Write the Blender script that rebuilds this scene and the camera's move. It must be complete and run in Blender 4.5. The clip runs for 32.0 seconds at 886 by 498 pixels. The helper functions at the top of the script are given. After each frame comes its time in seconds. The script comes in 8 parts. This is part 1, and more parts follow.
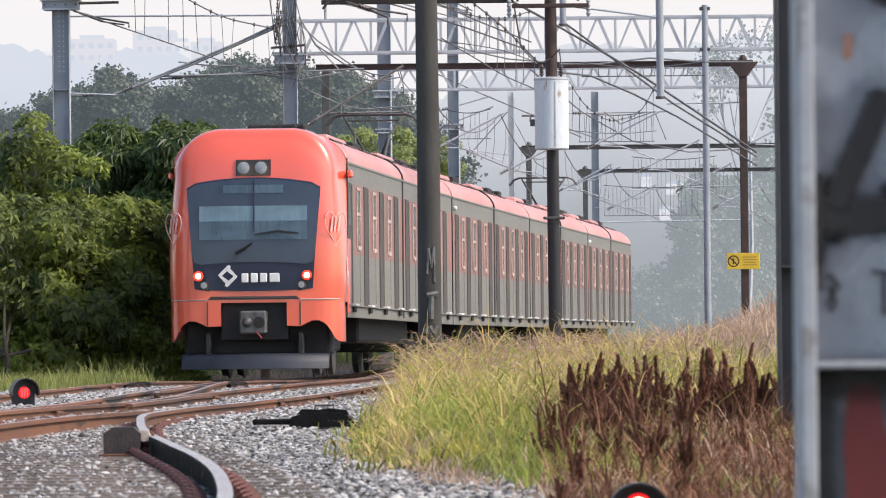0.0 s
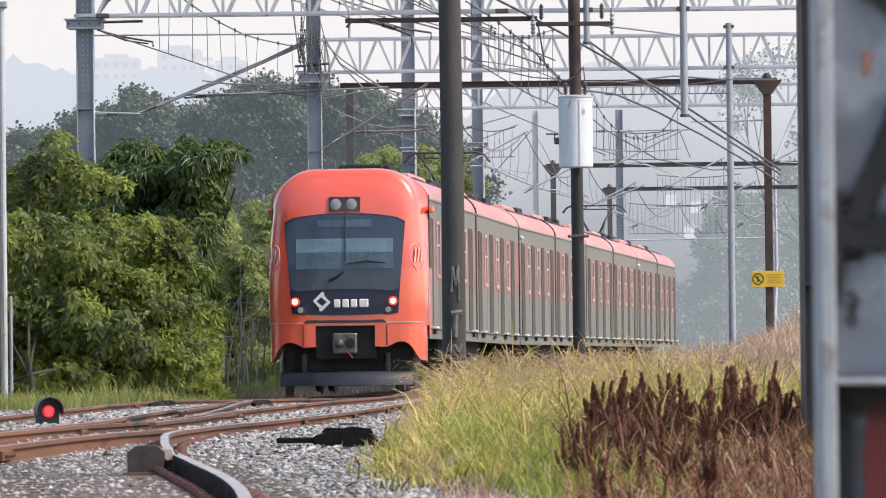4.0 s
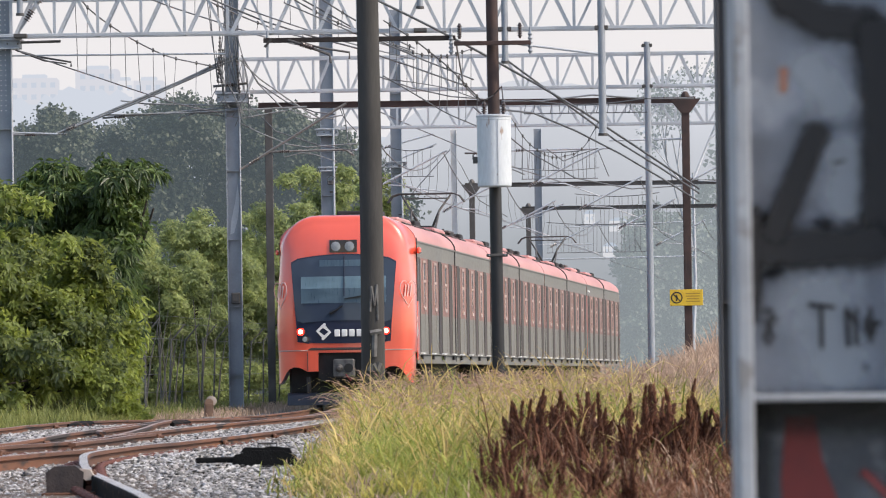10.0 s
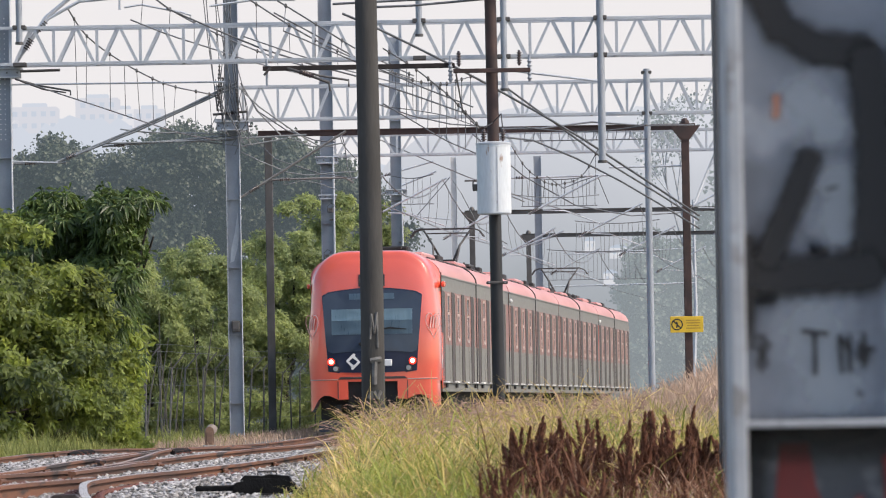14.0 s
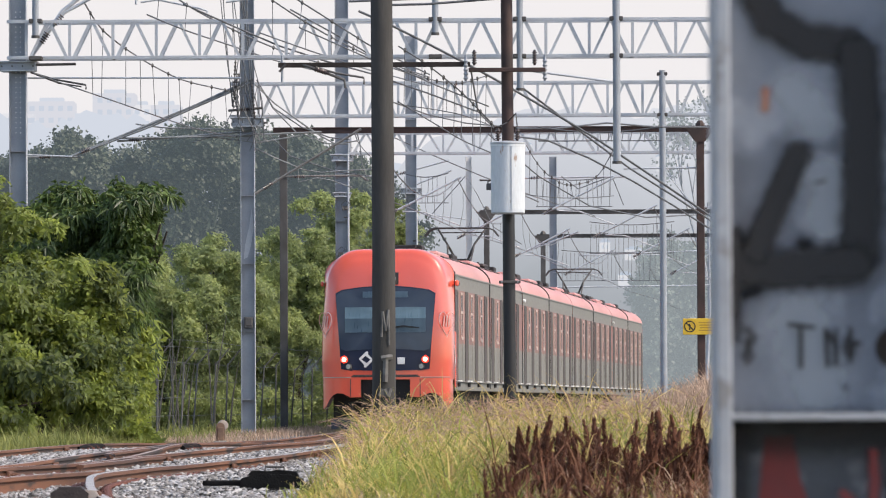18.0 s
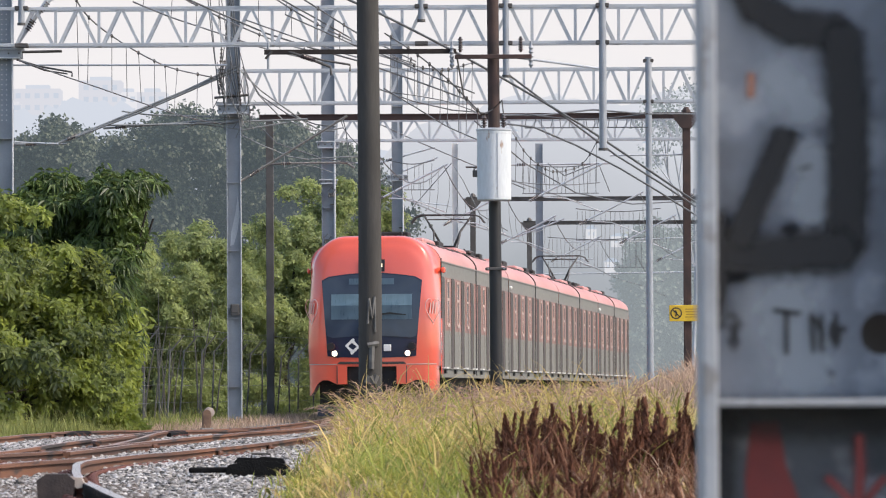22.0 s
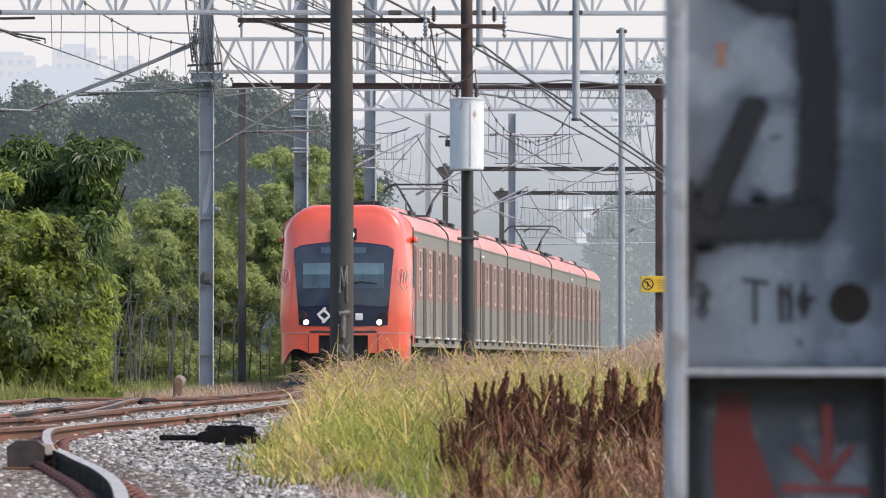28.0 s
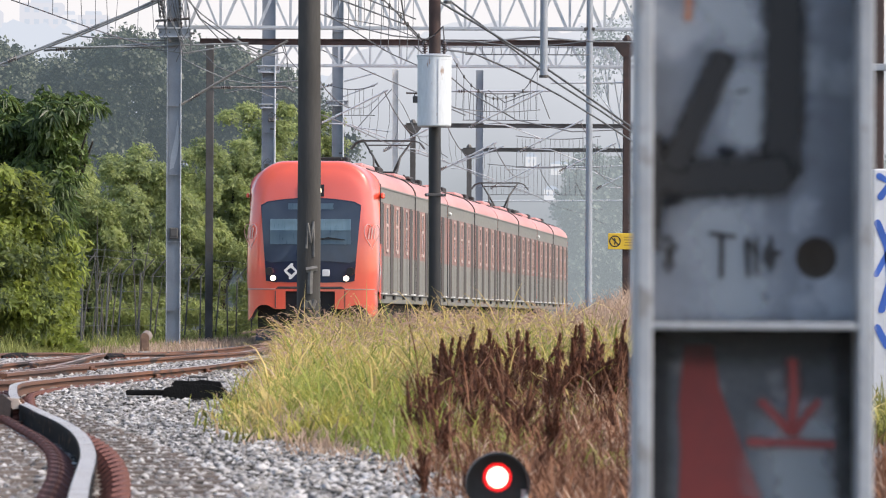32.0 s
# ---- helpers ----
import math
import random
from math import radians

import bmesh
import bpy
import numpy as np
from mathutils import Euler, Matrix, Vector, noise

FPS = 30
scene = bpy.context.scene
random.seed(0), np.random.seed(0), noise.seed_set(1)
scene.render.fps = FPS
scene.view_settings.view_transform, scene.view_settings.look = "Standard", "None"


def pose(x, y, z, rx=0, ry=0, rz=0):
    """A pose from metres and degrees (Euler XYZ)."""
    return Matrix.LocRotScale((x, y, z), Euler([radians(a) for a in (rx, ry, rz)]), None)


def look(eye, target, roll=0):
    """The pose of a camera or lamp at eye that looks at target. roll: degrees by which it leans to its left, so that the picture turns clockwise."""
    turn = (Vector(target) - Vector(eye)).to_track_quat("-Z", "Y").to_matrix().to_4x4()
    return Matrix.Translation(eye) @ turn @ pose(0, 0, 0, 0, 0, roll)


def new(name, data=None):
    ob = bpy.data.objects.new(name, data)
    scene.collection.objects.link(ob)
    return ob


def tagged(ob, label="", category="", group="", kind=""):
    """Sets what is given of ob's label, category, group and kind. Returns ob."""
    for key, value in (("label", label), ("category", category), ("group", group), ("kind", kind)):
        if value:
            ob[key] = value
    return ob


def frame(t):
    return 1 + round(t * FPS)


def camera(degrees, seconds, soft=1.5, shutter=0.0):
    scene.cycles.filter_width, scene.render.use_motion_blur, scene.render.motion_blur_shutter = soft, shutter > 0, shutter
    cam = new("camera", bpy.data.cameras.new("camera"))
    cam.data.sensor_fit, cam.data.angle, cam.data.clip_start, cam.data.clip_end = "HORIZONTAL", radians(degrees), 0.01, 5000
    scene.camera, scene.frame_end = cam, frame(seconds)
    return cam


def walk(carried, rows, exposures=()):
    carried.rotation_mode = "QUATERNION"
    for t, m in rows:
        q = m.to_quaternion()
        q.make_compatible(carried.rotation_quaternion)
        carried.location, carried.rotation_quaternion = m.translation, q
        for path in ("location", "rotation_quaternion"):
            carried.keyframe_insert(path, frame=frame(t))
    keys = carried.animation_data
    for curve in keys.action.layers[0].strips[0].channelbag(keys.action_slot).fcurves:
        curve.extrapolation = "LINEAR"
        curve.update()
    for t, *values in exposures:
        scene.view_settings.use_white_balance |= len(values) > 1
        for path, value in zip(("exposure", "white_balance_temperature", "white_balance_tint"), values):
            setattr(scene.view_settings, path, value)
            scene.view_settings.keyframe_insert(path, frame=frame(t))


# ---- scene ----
# ---- camera ----
cam = camera(8.966, 32.0, soft=1.1)
cam.data.dof.use_dof = True
cam.data.dof.focus_distance = 112.0
cam.data.dof.aperture_fstop = 17.0
# seconds, sideways, height, yaw, pitch, lean of the hand-held camera
ROWS = [
    (0.0, -0.0675, 0.6232, 0.3778, 0.9334, -0.5741),
    (0.5, -0.0647, 0.6255, 0.4438, 1.0419, -0.7159),
    (1.0, -0.0610, 0.6253, 0.8764, 1.1235, -0.7898),
    (1.5, -0.0603, 0.6243, 1.2810, 1.0930, -0.8117),
    (2.0, -0.0587, 0.6228, 1.0806, 1.2901, -0.9206),
    (2.5, -0.0610, 0.6223, 0.7135, 1.3555, -0.6361),
    (4.5, -0.0596, 0.6210, 0.5247, 1.0597, -0.7101),
    (5.0, -0.0596, 0.6205, 0.1506, 1.0432, -0.6946),
    (5.5, -0.0594, 0.6217, -0.1855, 1.0079, -0.8180),
    (6.0, -0.0579, 0.6223, -0.3513, 1.0021, -0.9123),
    (6.5, -0.0586, 0.6214, -0.5027, 1.0268, -0.7316),
    (7.0, -0.0623, 0.6208, -0.3983, 1.1315, -0.4713),
    (7.5, -0.0605, 0.6202, -0.4095, 1.3369, -0.4762),
    (8.0, -0.0576, 0.6201, -0.4061, 1.2982, -0.6306),
    (8.5, -0.0551, 0.6207, -0.2317, 1.4558, -0.9603),
    (9.0, -0.0546, 0.6172, -0.1615, 1.7361, -0.9004),
    (9.5, -0.0563, 0.6184, -0.1475, 1.3422, -0.8206),
    (10.0, -0.0574, 0.6186, -0.1982, 1.3099, -0.8318),
    (10.5, -0.0561, 0.6178, -0.1479, 1.3213, -0.7037),
    (11.0, -0.0539, 0.6185, -0.0851, 1.3605, -0.9051),
    (11.5, -0.0531, 0.6182, -0.0371, 1.4006, -0.9453),
    (12.0, -0.0514, 0.6174, 0.0240, 1.4608, -1.0227),
    (12.5, -0.0519, 0.6179, -0.0985, 1.3793, -0.9418),
    (13.0, -0.0500, 0.6189, -0.1942, 1.5012, -0.9973),
    (13.5, -0.0467, 0.6178, -0.2006, 1.5733, -1.0555),
    (14.0, -0.0463, 0.6183, -0.1971, 1.5893, -1.0080),
    (14.5, -0.0480, 0.6173, -0.1389, 1.6144, -1.0036),
    (15.0, -0.0468, 0.6165, -0.0860, 1.4971, -1.0612),
    (15.5, -0.0459, 0.6176, -0.0872, 1.4613, -1.0342),
    (17.5, -0.0028, 0.6022, -0.0656, 1.5672, -0.4388),
    (18.0, -0.0041, 0.6017, -0.0405, 1.5868, -0.2649),
    (18.5, -0.0031, 0.6009, 0.0014, 1.5532, -0.2609),
    (19.0, -0.0002, 0.6002, 0.0005, 1.5184, -0.4137),
    (19.5, 0.0002, 0.6009, -0.0279, 1.4905, -0.4720),
    (20.0, -0.0033, 0.5999, -0.0607, 1.4983, -0.2636),
    (20.5, -0.0044, 0.6002, 0.0019, 1.4474, -0.2536),
    (21.0, -0.0039, 0.5996, -0.1178, 1.4722, -0.3127),
    (21.5, -0.0033, 0.6002, -0.1275, 1.4607, -0.3431),
    (22.0, -0.0031, 0.6004, -0.1786, 1.4539, -0.3227),
    (22.5, -0.0015, 0.5993, -0.2893, 1.2954, -0.3591),
    (23.0, 0.0015, 0.5998, -0.2719, 1.2108, -0.3066),
    (23.5, 0.0019, 0.5979, -0.2996, 1.2394, -0.2819),
    (24.0, 0.0010, 0.5992, -0.2895, 1.2864, -0.3350),
    (24.5, -0.0002, 0.6000, -0.4265, 1.2612, -0.2282),
    (25.0, -0.0010, 0.5992, -0.3921, 1.3464, -0.1459),
    (25.5, -0.0015, 0.5974, -0.2749, 1.2864, -0.0228),
    (27.5, 0.0024, 0.5975, -0.4589, 1.1630, -0.1794),
    (28.0, 0.0018, 0.5973, -0.4585, 1.1450, 0.0472),
    (28.5, 0.0005, 0.5958, -0.3818, 1.2471, -0.0314),
    (29.0, 0.0008, 0.5969, -0.4224, 1.1775, -0.0172),
    (29.5, 0.0007, 0.5974, -0.6631, 1.1622, -0.1539),
    (30.0, -0.0024, 0.5973, -0.6390, 1.2050, -0.1168),
    (30.5, -0.0022, 0.5971, -0.6276, 1.2386, -0.0320),
    (31.0, -0.0006, 0.5956, -0.6334, 1.1167, -0.0247),
    (31.5, 0.0033, 0.5944, -0.3979, 0.8403, -0.1351),
    (32.0, 0.0025, 0.5912, -0.7925, 0.7068, 0.2500),
]
walk(cam, [(t, pose(x, 0, z, 90 + pitch, 0, yaw) @ pose(0, 0, 0, 0, 0, lean)) for t, x, z, yaw, pitch, lean in ROWS],
     exposures=((0.0, 0.97, 6850, 14), (5.5, 0.96, 6850, 14), (8.0, 0.87, 6850, 14), (14.0, 0.85, 6850, 14), (20.0, 0.90, 6850, 14), (31.0, 0.92, 6850, 14), (32.0, 1.02, 6850, 14)))

# ---- light: hazy bright sky, soft sun from the right ----
SUN_ELEV, SUN_AZ = radians(46), radians(108)      # azimuth from +y towards +x
world = bpy.data.worlds.new("sky")
scene.world = world
world.use_nodes = True
wn = world.node_tree
sky = wn.nodes.new("ShaderNodeTexSky")
sky.sky_type = 'NISHITA'
sky.sun_disc = False
sky.sun_elevation, sky.sun_rotation = SUN_ELEV, SUN_AZ
sky.air_density, sky.dust_density, sky.ozone_density = 1.0, 1.5, 1.0
wn.nodes["Background"].inputs[1].default_value = 0.15
wn.links.new(sky.outputs[0], wn.nodes["Background"].inputs[0])
sun = new("sun", bpy.data.lights.new("sun", 'SUN'))
sun.data.energy, sun.data.angle, sun.data.color = 2.05, radians(6), (1.0, 0.93, 0.82)
sun.matrix_world = look((0, 0, 0), (-math.sin(SUN_AZ) * math.cos(SUN_ELEV), -math.cos(SUN_AZ) * math.cos(SUN_ELEV), -math.sin(SUN_ELEV)))


# ---- materials ----
def nodes_of(name):
    m = bpy.data.materials.new(name)
    m.use_nodes = True
    return m, m.node_tree.nodes, m.node_tree.links, m.node_tree.nodes["Principled BSDF"]


def ramp_mix(n, l, fac, a, b):
    mx = n.new("ShaderNodeMix")
    mx.data_type = 'RGBA'
    l.new(fac, mx.inputs[0])
    for sock, c in ((mx.inputs[6], a), (mx.inputs[7], b)):
        if isinstance(c, tuple):
            sock.default_value = (*c[:3], 1)
        else:
            l.new(c, sock)
    return mx.outputs[2]


def surface(name, base, other=None, rough=0.6, metal=0.0, scale=3.0, fine=40.0, bump=0.15, stretch=(1, 1, 1), rnd=0.0, spec=0.5, coat=0.0, wear=None, wear_at=0.62, vary=0.15):
    """Two-scale varied paint, metal, stone or wood; wear is a second colour in patches."""
    m, n, l, p = nodes_of(name)
    other = other or tuple(c * 0.7 for c in base)
    tc = n.new("ShaderNodeTexCoord")
    mp = n.new("ShaderNodeMapping")
    mp.inputs[3].default_value = stretch
    l.new(tc.outputs["Object"], mp.inputs[0])
    a, b = n.new("ShaderNodeTexNoise"), n.new("ShaderNodeTexNoise")
    for t, s in ((a, scale), (b, fine)):
        t.inputs["Scale"].default_value = s
        t.inputs["Detail"].default_value = 5
        l.new(mp.outputs[0], t.inputs["Vector"])
    mr = n.new("ShaderNodeMapRange")
    mr.inputs[1].default_value, mr.inputs[2].default_value = 0.33, 0.68
    l.new(a.outputs[0], mr.inputs[0])
    col = ramp_mix(n, l, mr.outputs[0], other, base)
    if wear:
        w = n.new("ShaderNodeTexNoise")
        w.inputs["Scale"].default_value = scale * 2.3
        w.inputs["Detail"].default_value = 8
        l.new(mp.outputs[0], w.inputs["Vector"])
        wr = n.new("ShaderNodeMapRange")
        wr.inputs[1].default_value, wr.inputs[2].default_value = wear_at, wear_at + 0.06
        l.new(w.outputs[0], wr.inputs[0])
        col = ramp_mix(n, l, wr.outputs[0], col, wear)
    hs = n.new("ShaderNodeHueSaturation")
    l.new(col, hs.inputs["Color"])
    v = n.new("ShaderNodeMapRange")
    v.inputs[3].default_value, v.inputs[4].default_value = 1 - vary, 1 + vary
    l.new(b.outputs[0], v.inputs[0])
    if rnd:
        oi = n.new("ShaderNodeObjectInfo")
        r = n.new("ShaderNodeMapRange")
        r.inputs[3].default_value, r.inputs[4].default_value = 1 - rnd, 1 + rnd
        l.new(oi.outputs["Random"], r.inputs[0])
        mu = n.new("ShaderNodeMath")
        mu.operation = 'MULTIPLY'
        l.new(v.outputs[0], mu.inputs[0])
        l.new(r.outputs[0], mu.inputs[1])
        l.new(mu.outputs[0], hs.inputs["Value"])
    else:
        l.new(v.outputs[0], hs.inputs["Value"])
    l.new(hs.outputs[0], p.inputs["Base Color"])
    rr = n.new("ShaderNodeMapRange")
    rr.inputs[3].default_value, rr.inputs[4].default_value = max(rough - vary * 0.66, 0.03), min(rough + vary * 0.66, 1)
    l.new(b.outputs[0], rr.inputs[0])
    l.new(rr.outputs[0], p.inputs["Roughness"])
    p.inputs["Metallic"].default_value = metal
    p.inputs["Specular IOR Level"].default_value = spec
    p.inputs["Coat Weight"].default_value = coat
    if bump:
        bp = n.new("ShaderNodeBump")
        bp.inputs["Strength"].default_value = bump
        bp.inputs["Distance"].default_value = 0.01
        l.new(b.outputs[0], bp.inputs["Height"])
        l.new(bp.outputs[0], p.inputs["Normal"])
    return m


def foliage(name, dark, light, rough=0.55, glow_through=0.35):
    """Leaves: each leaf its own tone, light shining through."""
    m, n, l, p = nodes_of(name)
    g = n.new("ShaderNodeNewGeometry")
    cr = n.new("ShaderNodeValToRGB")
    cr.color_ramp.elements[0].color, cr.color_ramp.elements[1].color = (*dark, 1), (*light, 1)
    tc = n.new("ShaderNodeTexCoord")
    # broad noise adds light and dark patches that stand in for self-shading
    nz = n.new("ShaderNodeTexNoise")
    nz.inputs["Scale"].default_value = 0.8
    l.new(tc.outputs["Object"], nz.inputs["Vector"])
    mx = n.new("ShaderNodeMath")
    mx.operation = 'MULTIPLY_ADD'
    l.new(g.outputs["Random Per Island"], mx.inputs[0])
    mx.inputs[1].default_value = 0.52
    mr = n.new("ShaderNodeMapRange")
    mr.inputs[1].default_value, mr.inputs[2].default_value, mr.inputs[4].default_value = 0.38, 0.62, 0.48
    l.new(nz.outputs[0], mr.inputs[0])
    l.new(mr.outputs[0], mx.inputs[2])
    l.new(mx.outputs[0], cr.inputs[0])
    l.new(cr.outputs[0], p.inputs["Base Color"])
    p.inputs["Roughness"].default_value = rough
    p.inputs["Specular IOR Level"].default_value = 0.35
    tr = n.new("ShaderNodeBsdfTranslucent")
    hs = n.new("ShaderNodeHueSaturation")
    hs.inputs["Value"].default_value = 1.7
    hs.inputs["Hue"].default_value = 0.485
    l.new(cr.outputs[0], hs.inputs["Color"])
    l.new(hs.outputs[0], tr.inputs[0])
    ms = n.new("ShaderNodeMixShader")
    ms.inputs[0].default_value = glow_through
    l.new(p.outputs[0], ms.inputs[1])
    l.new(tr.outputs[0], ms.inputs[2])
    l.new(ms.outputs[0], n["Material Output"].inputs[0])
    return m


def lamp_glow(name, colour, strength):
    m, n, l, p = nodes_of(name)
    p.inputs["Base Color"].default_value = (*colour, 1)
    p.inputs["Emission Color"].default_value = (*colour, 1)
    p.inputs["Emission Strength"].default_value = strength
    return m


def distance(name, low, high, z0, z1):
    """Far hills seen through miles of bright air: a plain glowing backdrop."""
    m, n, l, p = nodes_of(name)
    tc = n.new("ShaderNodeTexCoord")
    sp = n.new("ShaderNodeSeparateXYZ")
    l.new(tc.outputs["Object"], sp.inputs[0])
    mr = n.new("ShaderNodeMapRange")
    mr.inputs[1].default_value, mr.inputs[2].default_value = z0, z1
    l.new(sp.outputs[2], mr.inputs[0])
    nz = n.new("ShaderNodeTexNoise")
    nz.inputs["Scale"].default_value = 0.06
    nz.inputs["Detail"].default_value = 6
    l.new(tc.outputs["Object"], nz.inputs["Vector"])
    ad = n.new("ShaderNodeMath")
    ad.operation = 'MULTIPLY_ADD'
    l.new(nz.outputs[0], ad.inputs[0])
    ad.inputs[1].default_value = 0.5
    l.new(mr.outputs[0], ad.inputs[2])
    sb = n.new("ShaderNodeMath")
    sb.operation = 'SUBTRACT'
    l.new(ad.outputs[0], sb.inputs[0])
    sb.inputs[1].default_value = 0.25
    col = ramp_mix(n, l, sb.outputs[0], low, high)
    # emission carries the haze; hills, walls, roofs and windows all glow
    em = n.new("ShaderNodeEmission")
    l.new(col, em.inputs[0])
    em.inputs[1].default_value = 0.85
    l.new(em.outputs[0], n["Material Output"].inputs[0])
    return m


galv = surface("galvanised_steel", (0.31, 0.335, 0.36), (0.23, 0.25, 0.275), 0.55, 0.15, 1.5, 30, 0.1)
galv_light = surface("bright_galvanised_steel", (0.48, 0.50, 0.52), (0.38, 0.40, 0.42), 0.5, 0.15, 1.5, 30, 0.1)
dark_steel = surface("weathered_dark_steel", (0.10, 0.095, 0.09), (0.06, 0.055, 0.05), 0.6, 0.3, 2, 30, 0.2)
dim_steel = surface("grimy_grey_steel", (0.055, 0.056, 0.06), (0.035, 0.036, 0.04), 0.65, 0.1, 2, 30, 0.2)
post_grey = surface("weathered_grey_post", (0.12, 0.12, 0.112), (0.075, 0.074, 0.068), 0.9, 0, 3, 40, 0.3)
brown_steel = surface("rusty_brown_steel", (0.074, 0.042, 0.035), (0.038, 0.026, 0.023), 0.75, 0.15, 2.5, 40, 0.3)
black_paint = surface("black_bitumen_paint", (0.014, 0.014, 0.015), (0.009, 0.009, 0.010), 0.5, 0, 3, 40, 0.2)
pole_grey = surface("dark_tarred_pole", (0.072, 0.069, 0.064), (0.050, 0.048, 0.045), 0.9, 0, 5, 35, 0.5, (1, 1, 0.2), spec=0.15)
oily_black = surface("oily_black_iron", (0.012, 0.012, 0.012), (0.006, 0.006, 0.006), 0.85, 0, 12, 60, 0.5, spec=0.15)
dark_web = surface("grease_black_rail_side", (0.013, 0.012, 0.012), (0.007, 0.007, 0.007), 0.9, 0, 5, 50, 0.4, (1, 0.4, 1), spec=0.08, wear=(0.075, 0.040, 0.030), wear_at=0.60)
clip_rust = surface("red_brown_rail_clip", (0.19, 0.070, 0.052), (0.075, 0.032, 0.026), 0.85, 0, 10, 60, 0.4)
chalk = surface("smeared_white_paint", (0.17, 0.165, 0.155), (0.06, 0.058, 0.054), 0.8, 0, 6, 60, 0.1)
wire_mat = surface("dull_copper_wire", (0.14, 0.145, 0.15), (0.09, 0.095, 0.1), 0.5, 0.4, 5, 60, 0)
wire_pale = surface("pale_aluminium_wire", (0.36, 0.37, 0.38), (0.27, 0.28, 0.29), 0.5, 0.4, 5, 60, 0)
porcelain = surface("brown_porcelain", (0.075, 0.05, 0.045), (0.04, 0.03, 0.03), 0.25, 0, 5, 60, 0)
tank_white = surface("chalky_white_enamel", (0.60, 0.625, 0.635), (0.50, 0.535, 0.55), 0.5, 0, 4, 30, 0.1, (1, 1, 0.25), wear=(0.33, 0.25, 0.2), wear_at=0.66)
sign_yellow = surface("yellow_enamel", (0.72, 0.48, 0.03), (0.6, 0.38, 0.03), 0.45, 0, 3, 40, 0.05)
rust_rail = surface("rusty_rail_side", (0.19, 0.078, 0.038), (0.075, 0.038, 0.026), 0.85, 0.05, 3, 40, 0.3, (1, 0.025, 0.6), wear=(0.036, 0.026, 0.022), wear_at=0.55)
rail_top = surface("worn_rail_head", (0.60, 0.57, 0.55), (0.42, 0.35, 0.31), 0.30, 0.8, 4, 60, 0.1)
dull_top = surface("rusty_rail_head", (0.36, 0.26, 0.215), (0.22, 0.14, 0.11), 0.45, 0.3, 4, 60, 0.1, (1, 0.1, 1))
stone_mat, _n, _l, _p = nodes_of("ballast_stone")
_g = _n.new("ShaderNodeNewGeometry")
_r = _n.new("ShaderNodeValToRGB")
_r.color_ramp.elements[0].color, _r.color_ramp.elements[1].color = (0.068, 0.064, 0.058, 1), (0.50, 0.49, 0.475, 1)
_e = _r.color_ramp.elements.new(0.5)
_e.color = (0.275, 0.262, 0.246, 1)
_l.new(_g.outputs["Random Per Island"], _r.inputs[0])
_l.new(_r.outputs[0], _p.inputs["Base Color"])
_p.inputs["Roughness"].default_value = 0.85
earth = surface("stony_ground", (0.15, 0.14, 0.125), (0.09, 0.083, 0.072), 0.95, 0, 1.7, 16, 0.6, wear=(0.20, 0.19, 0.18), wear_at=0.60)
timber = surface("weathered_sleeper_timber", (0.14, 0.11, 0.09), (0.07, 0.055, 0.045), 0.9, 0, 4, 50, 0.5, (1, 6, 1))
train_red = surface("train_red_paint", (0.80, 0.118, 0.066), (0.77, 0.106, 0.058), 0.30, 0, 0.8, 20, 0.0, spec=0.5, coat=1.0, vary=0.02)
# roof red paled towards pink, standing in for reflected sky
train_roof = surface("sky_paled_red_roof", (0.55, 0.255, 0.232), (0.46, 0.195, 0.175), 0.4, 0, 0.7, 15, 0.05, (1, 0.3, 1))
train_grey = surface("dull_grey_train_side", (0.190, 0.181, 0.152), (0.150, 0.143, 0.121), 0.4, 0.1, 0.6, 12, 0.05, (1, 0.25, 1))
train_band = surface("brick_red_window_band", (0.285, 0.130, 0.104), (0.225, 0.108, 0.088), 0.45, 0, 0.6, 12, 0.05)
recess_mat = surface("dark_brown_trim", (0.070, 0.056, 0.050), None, 0.6, 0, 2, 30, 0.05)
white_paint = surface("white_paint", (0.78, 0.77, 0.75), (0.68, 0.67, 0.65), 0.5, 0, 3, 40, 0.02)
pink_white = surface("pale_pink_sill", (0.52, 0.41, 0.365), None, 0.5, 0, 3, 40, 0.02)
under_black = surface("sooty_underframe", (0.022, 0.021, 0.021), (0.012, 0.012, 0.012), 0.8, 0, 3, 30, 0.3)
plough_mat = surface("blue_black_plough_paint", (0.020, 0.025, 0.038), (0.013, 0.015, 0.022), 0.55, 0, 2, 30, 0.1)
mask_black = surface("gloss_navy_black", (0.021, 0.027, 0.056), (0.017, 0.022, 0.045), 0.25, 0, 2, 30, 0, spec=0.35, vary=0.05)
screen_glass = surface("tinted_windscreen", (0.046, 0.062, 0.094), (0.032, 0.046, 0.072), 0.10, 0, 1, 10, 0, spec=0.4, vary=0.05)
blind_mat = surface("dim_blue_sun_blind", (0.078, 0.128, 0.165), (0.06, 0.10, 0.135), 0.3, 0, 2, 12, 0, (3, 1, 0.3))
lamp_off = surface("unlit_lamp_lens", (0.35, 0.37, 0.38), None, 0.15, 0, 5, 40, 0)
coupler_mat = surface("greasy_coupler_steel", (0.16, 0.155, 0.15), (0.07, 0.07, 0.07), 0.5, 0.5, 6, 50, 0.2)
glow_red = lamp_glow("red_tail_lamp", (1.0, 0.025, 0.012), 1.6)
glow_core = lamp_glow("red_lamp_core", (1.0, 0.50, 0.38), 3.0)
glow_marker = lamp_glow("warm_marker_lamp", (1.0, 0.82, 0.55), 1.6)
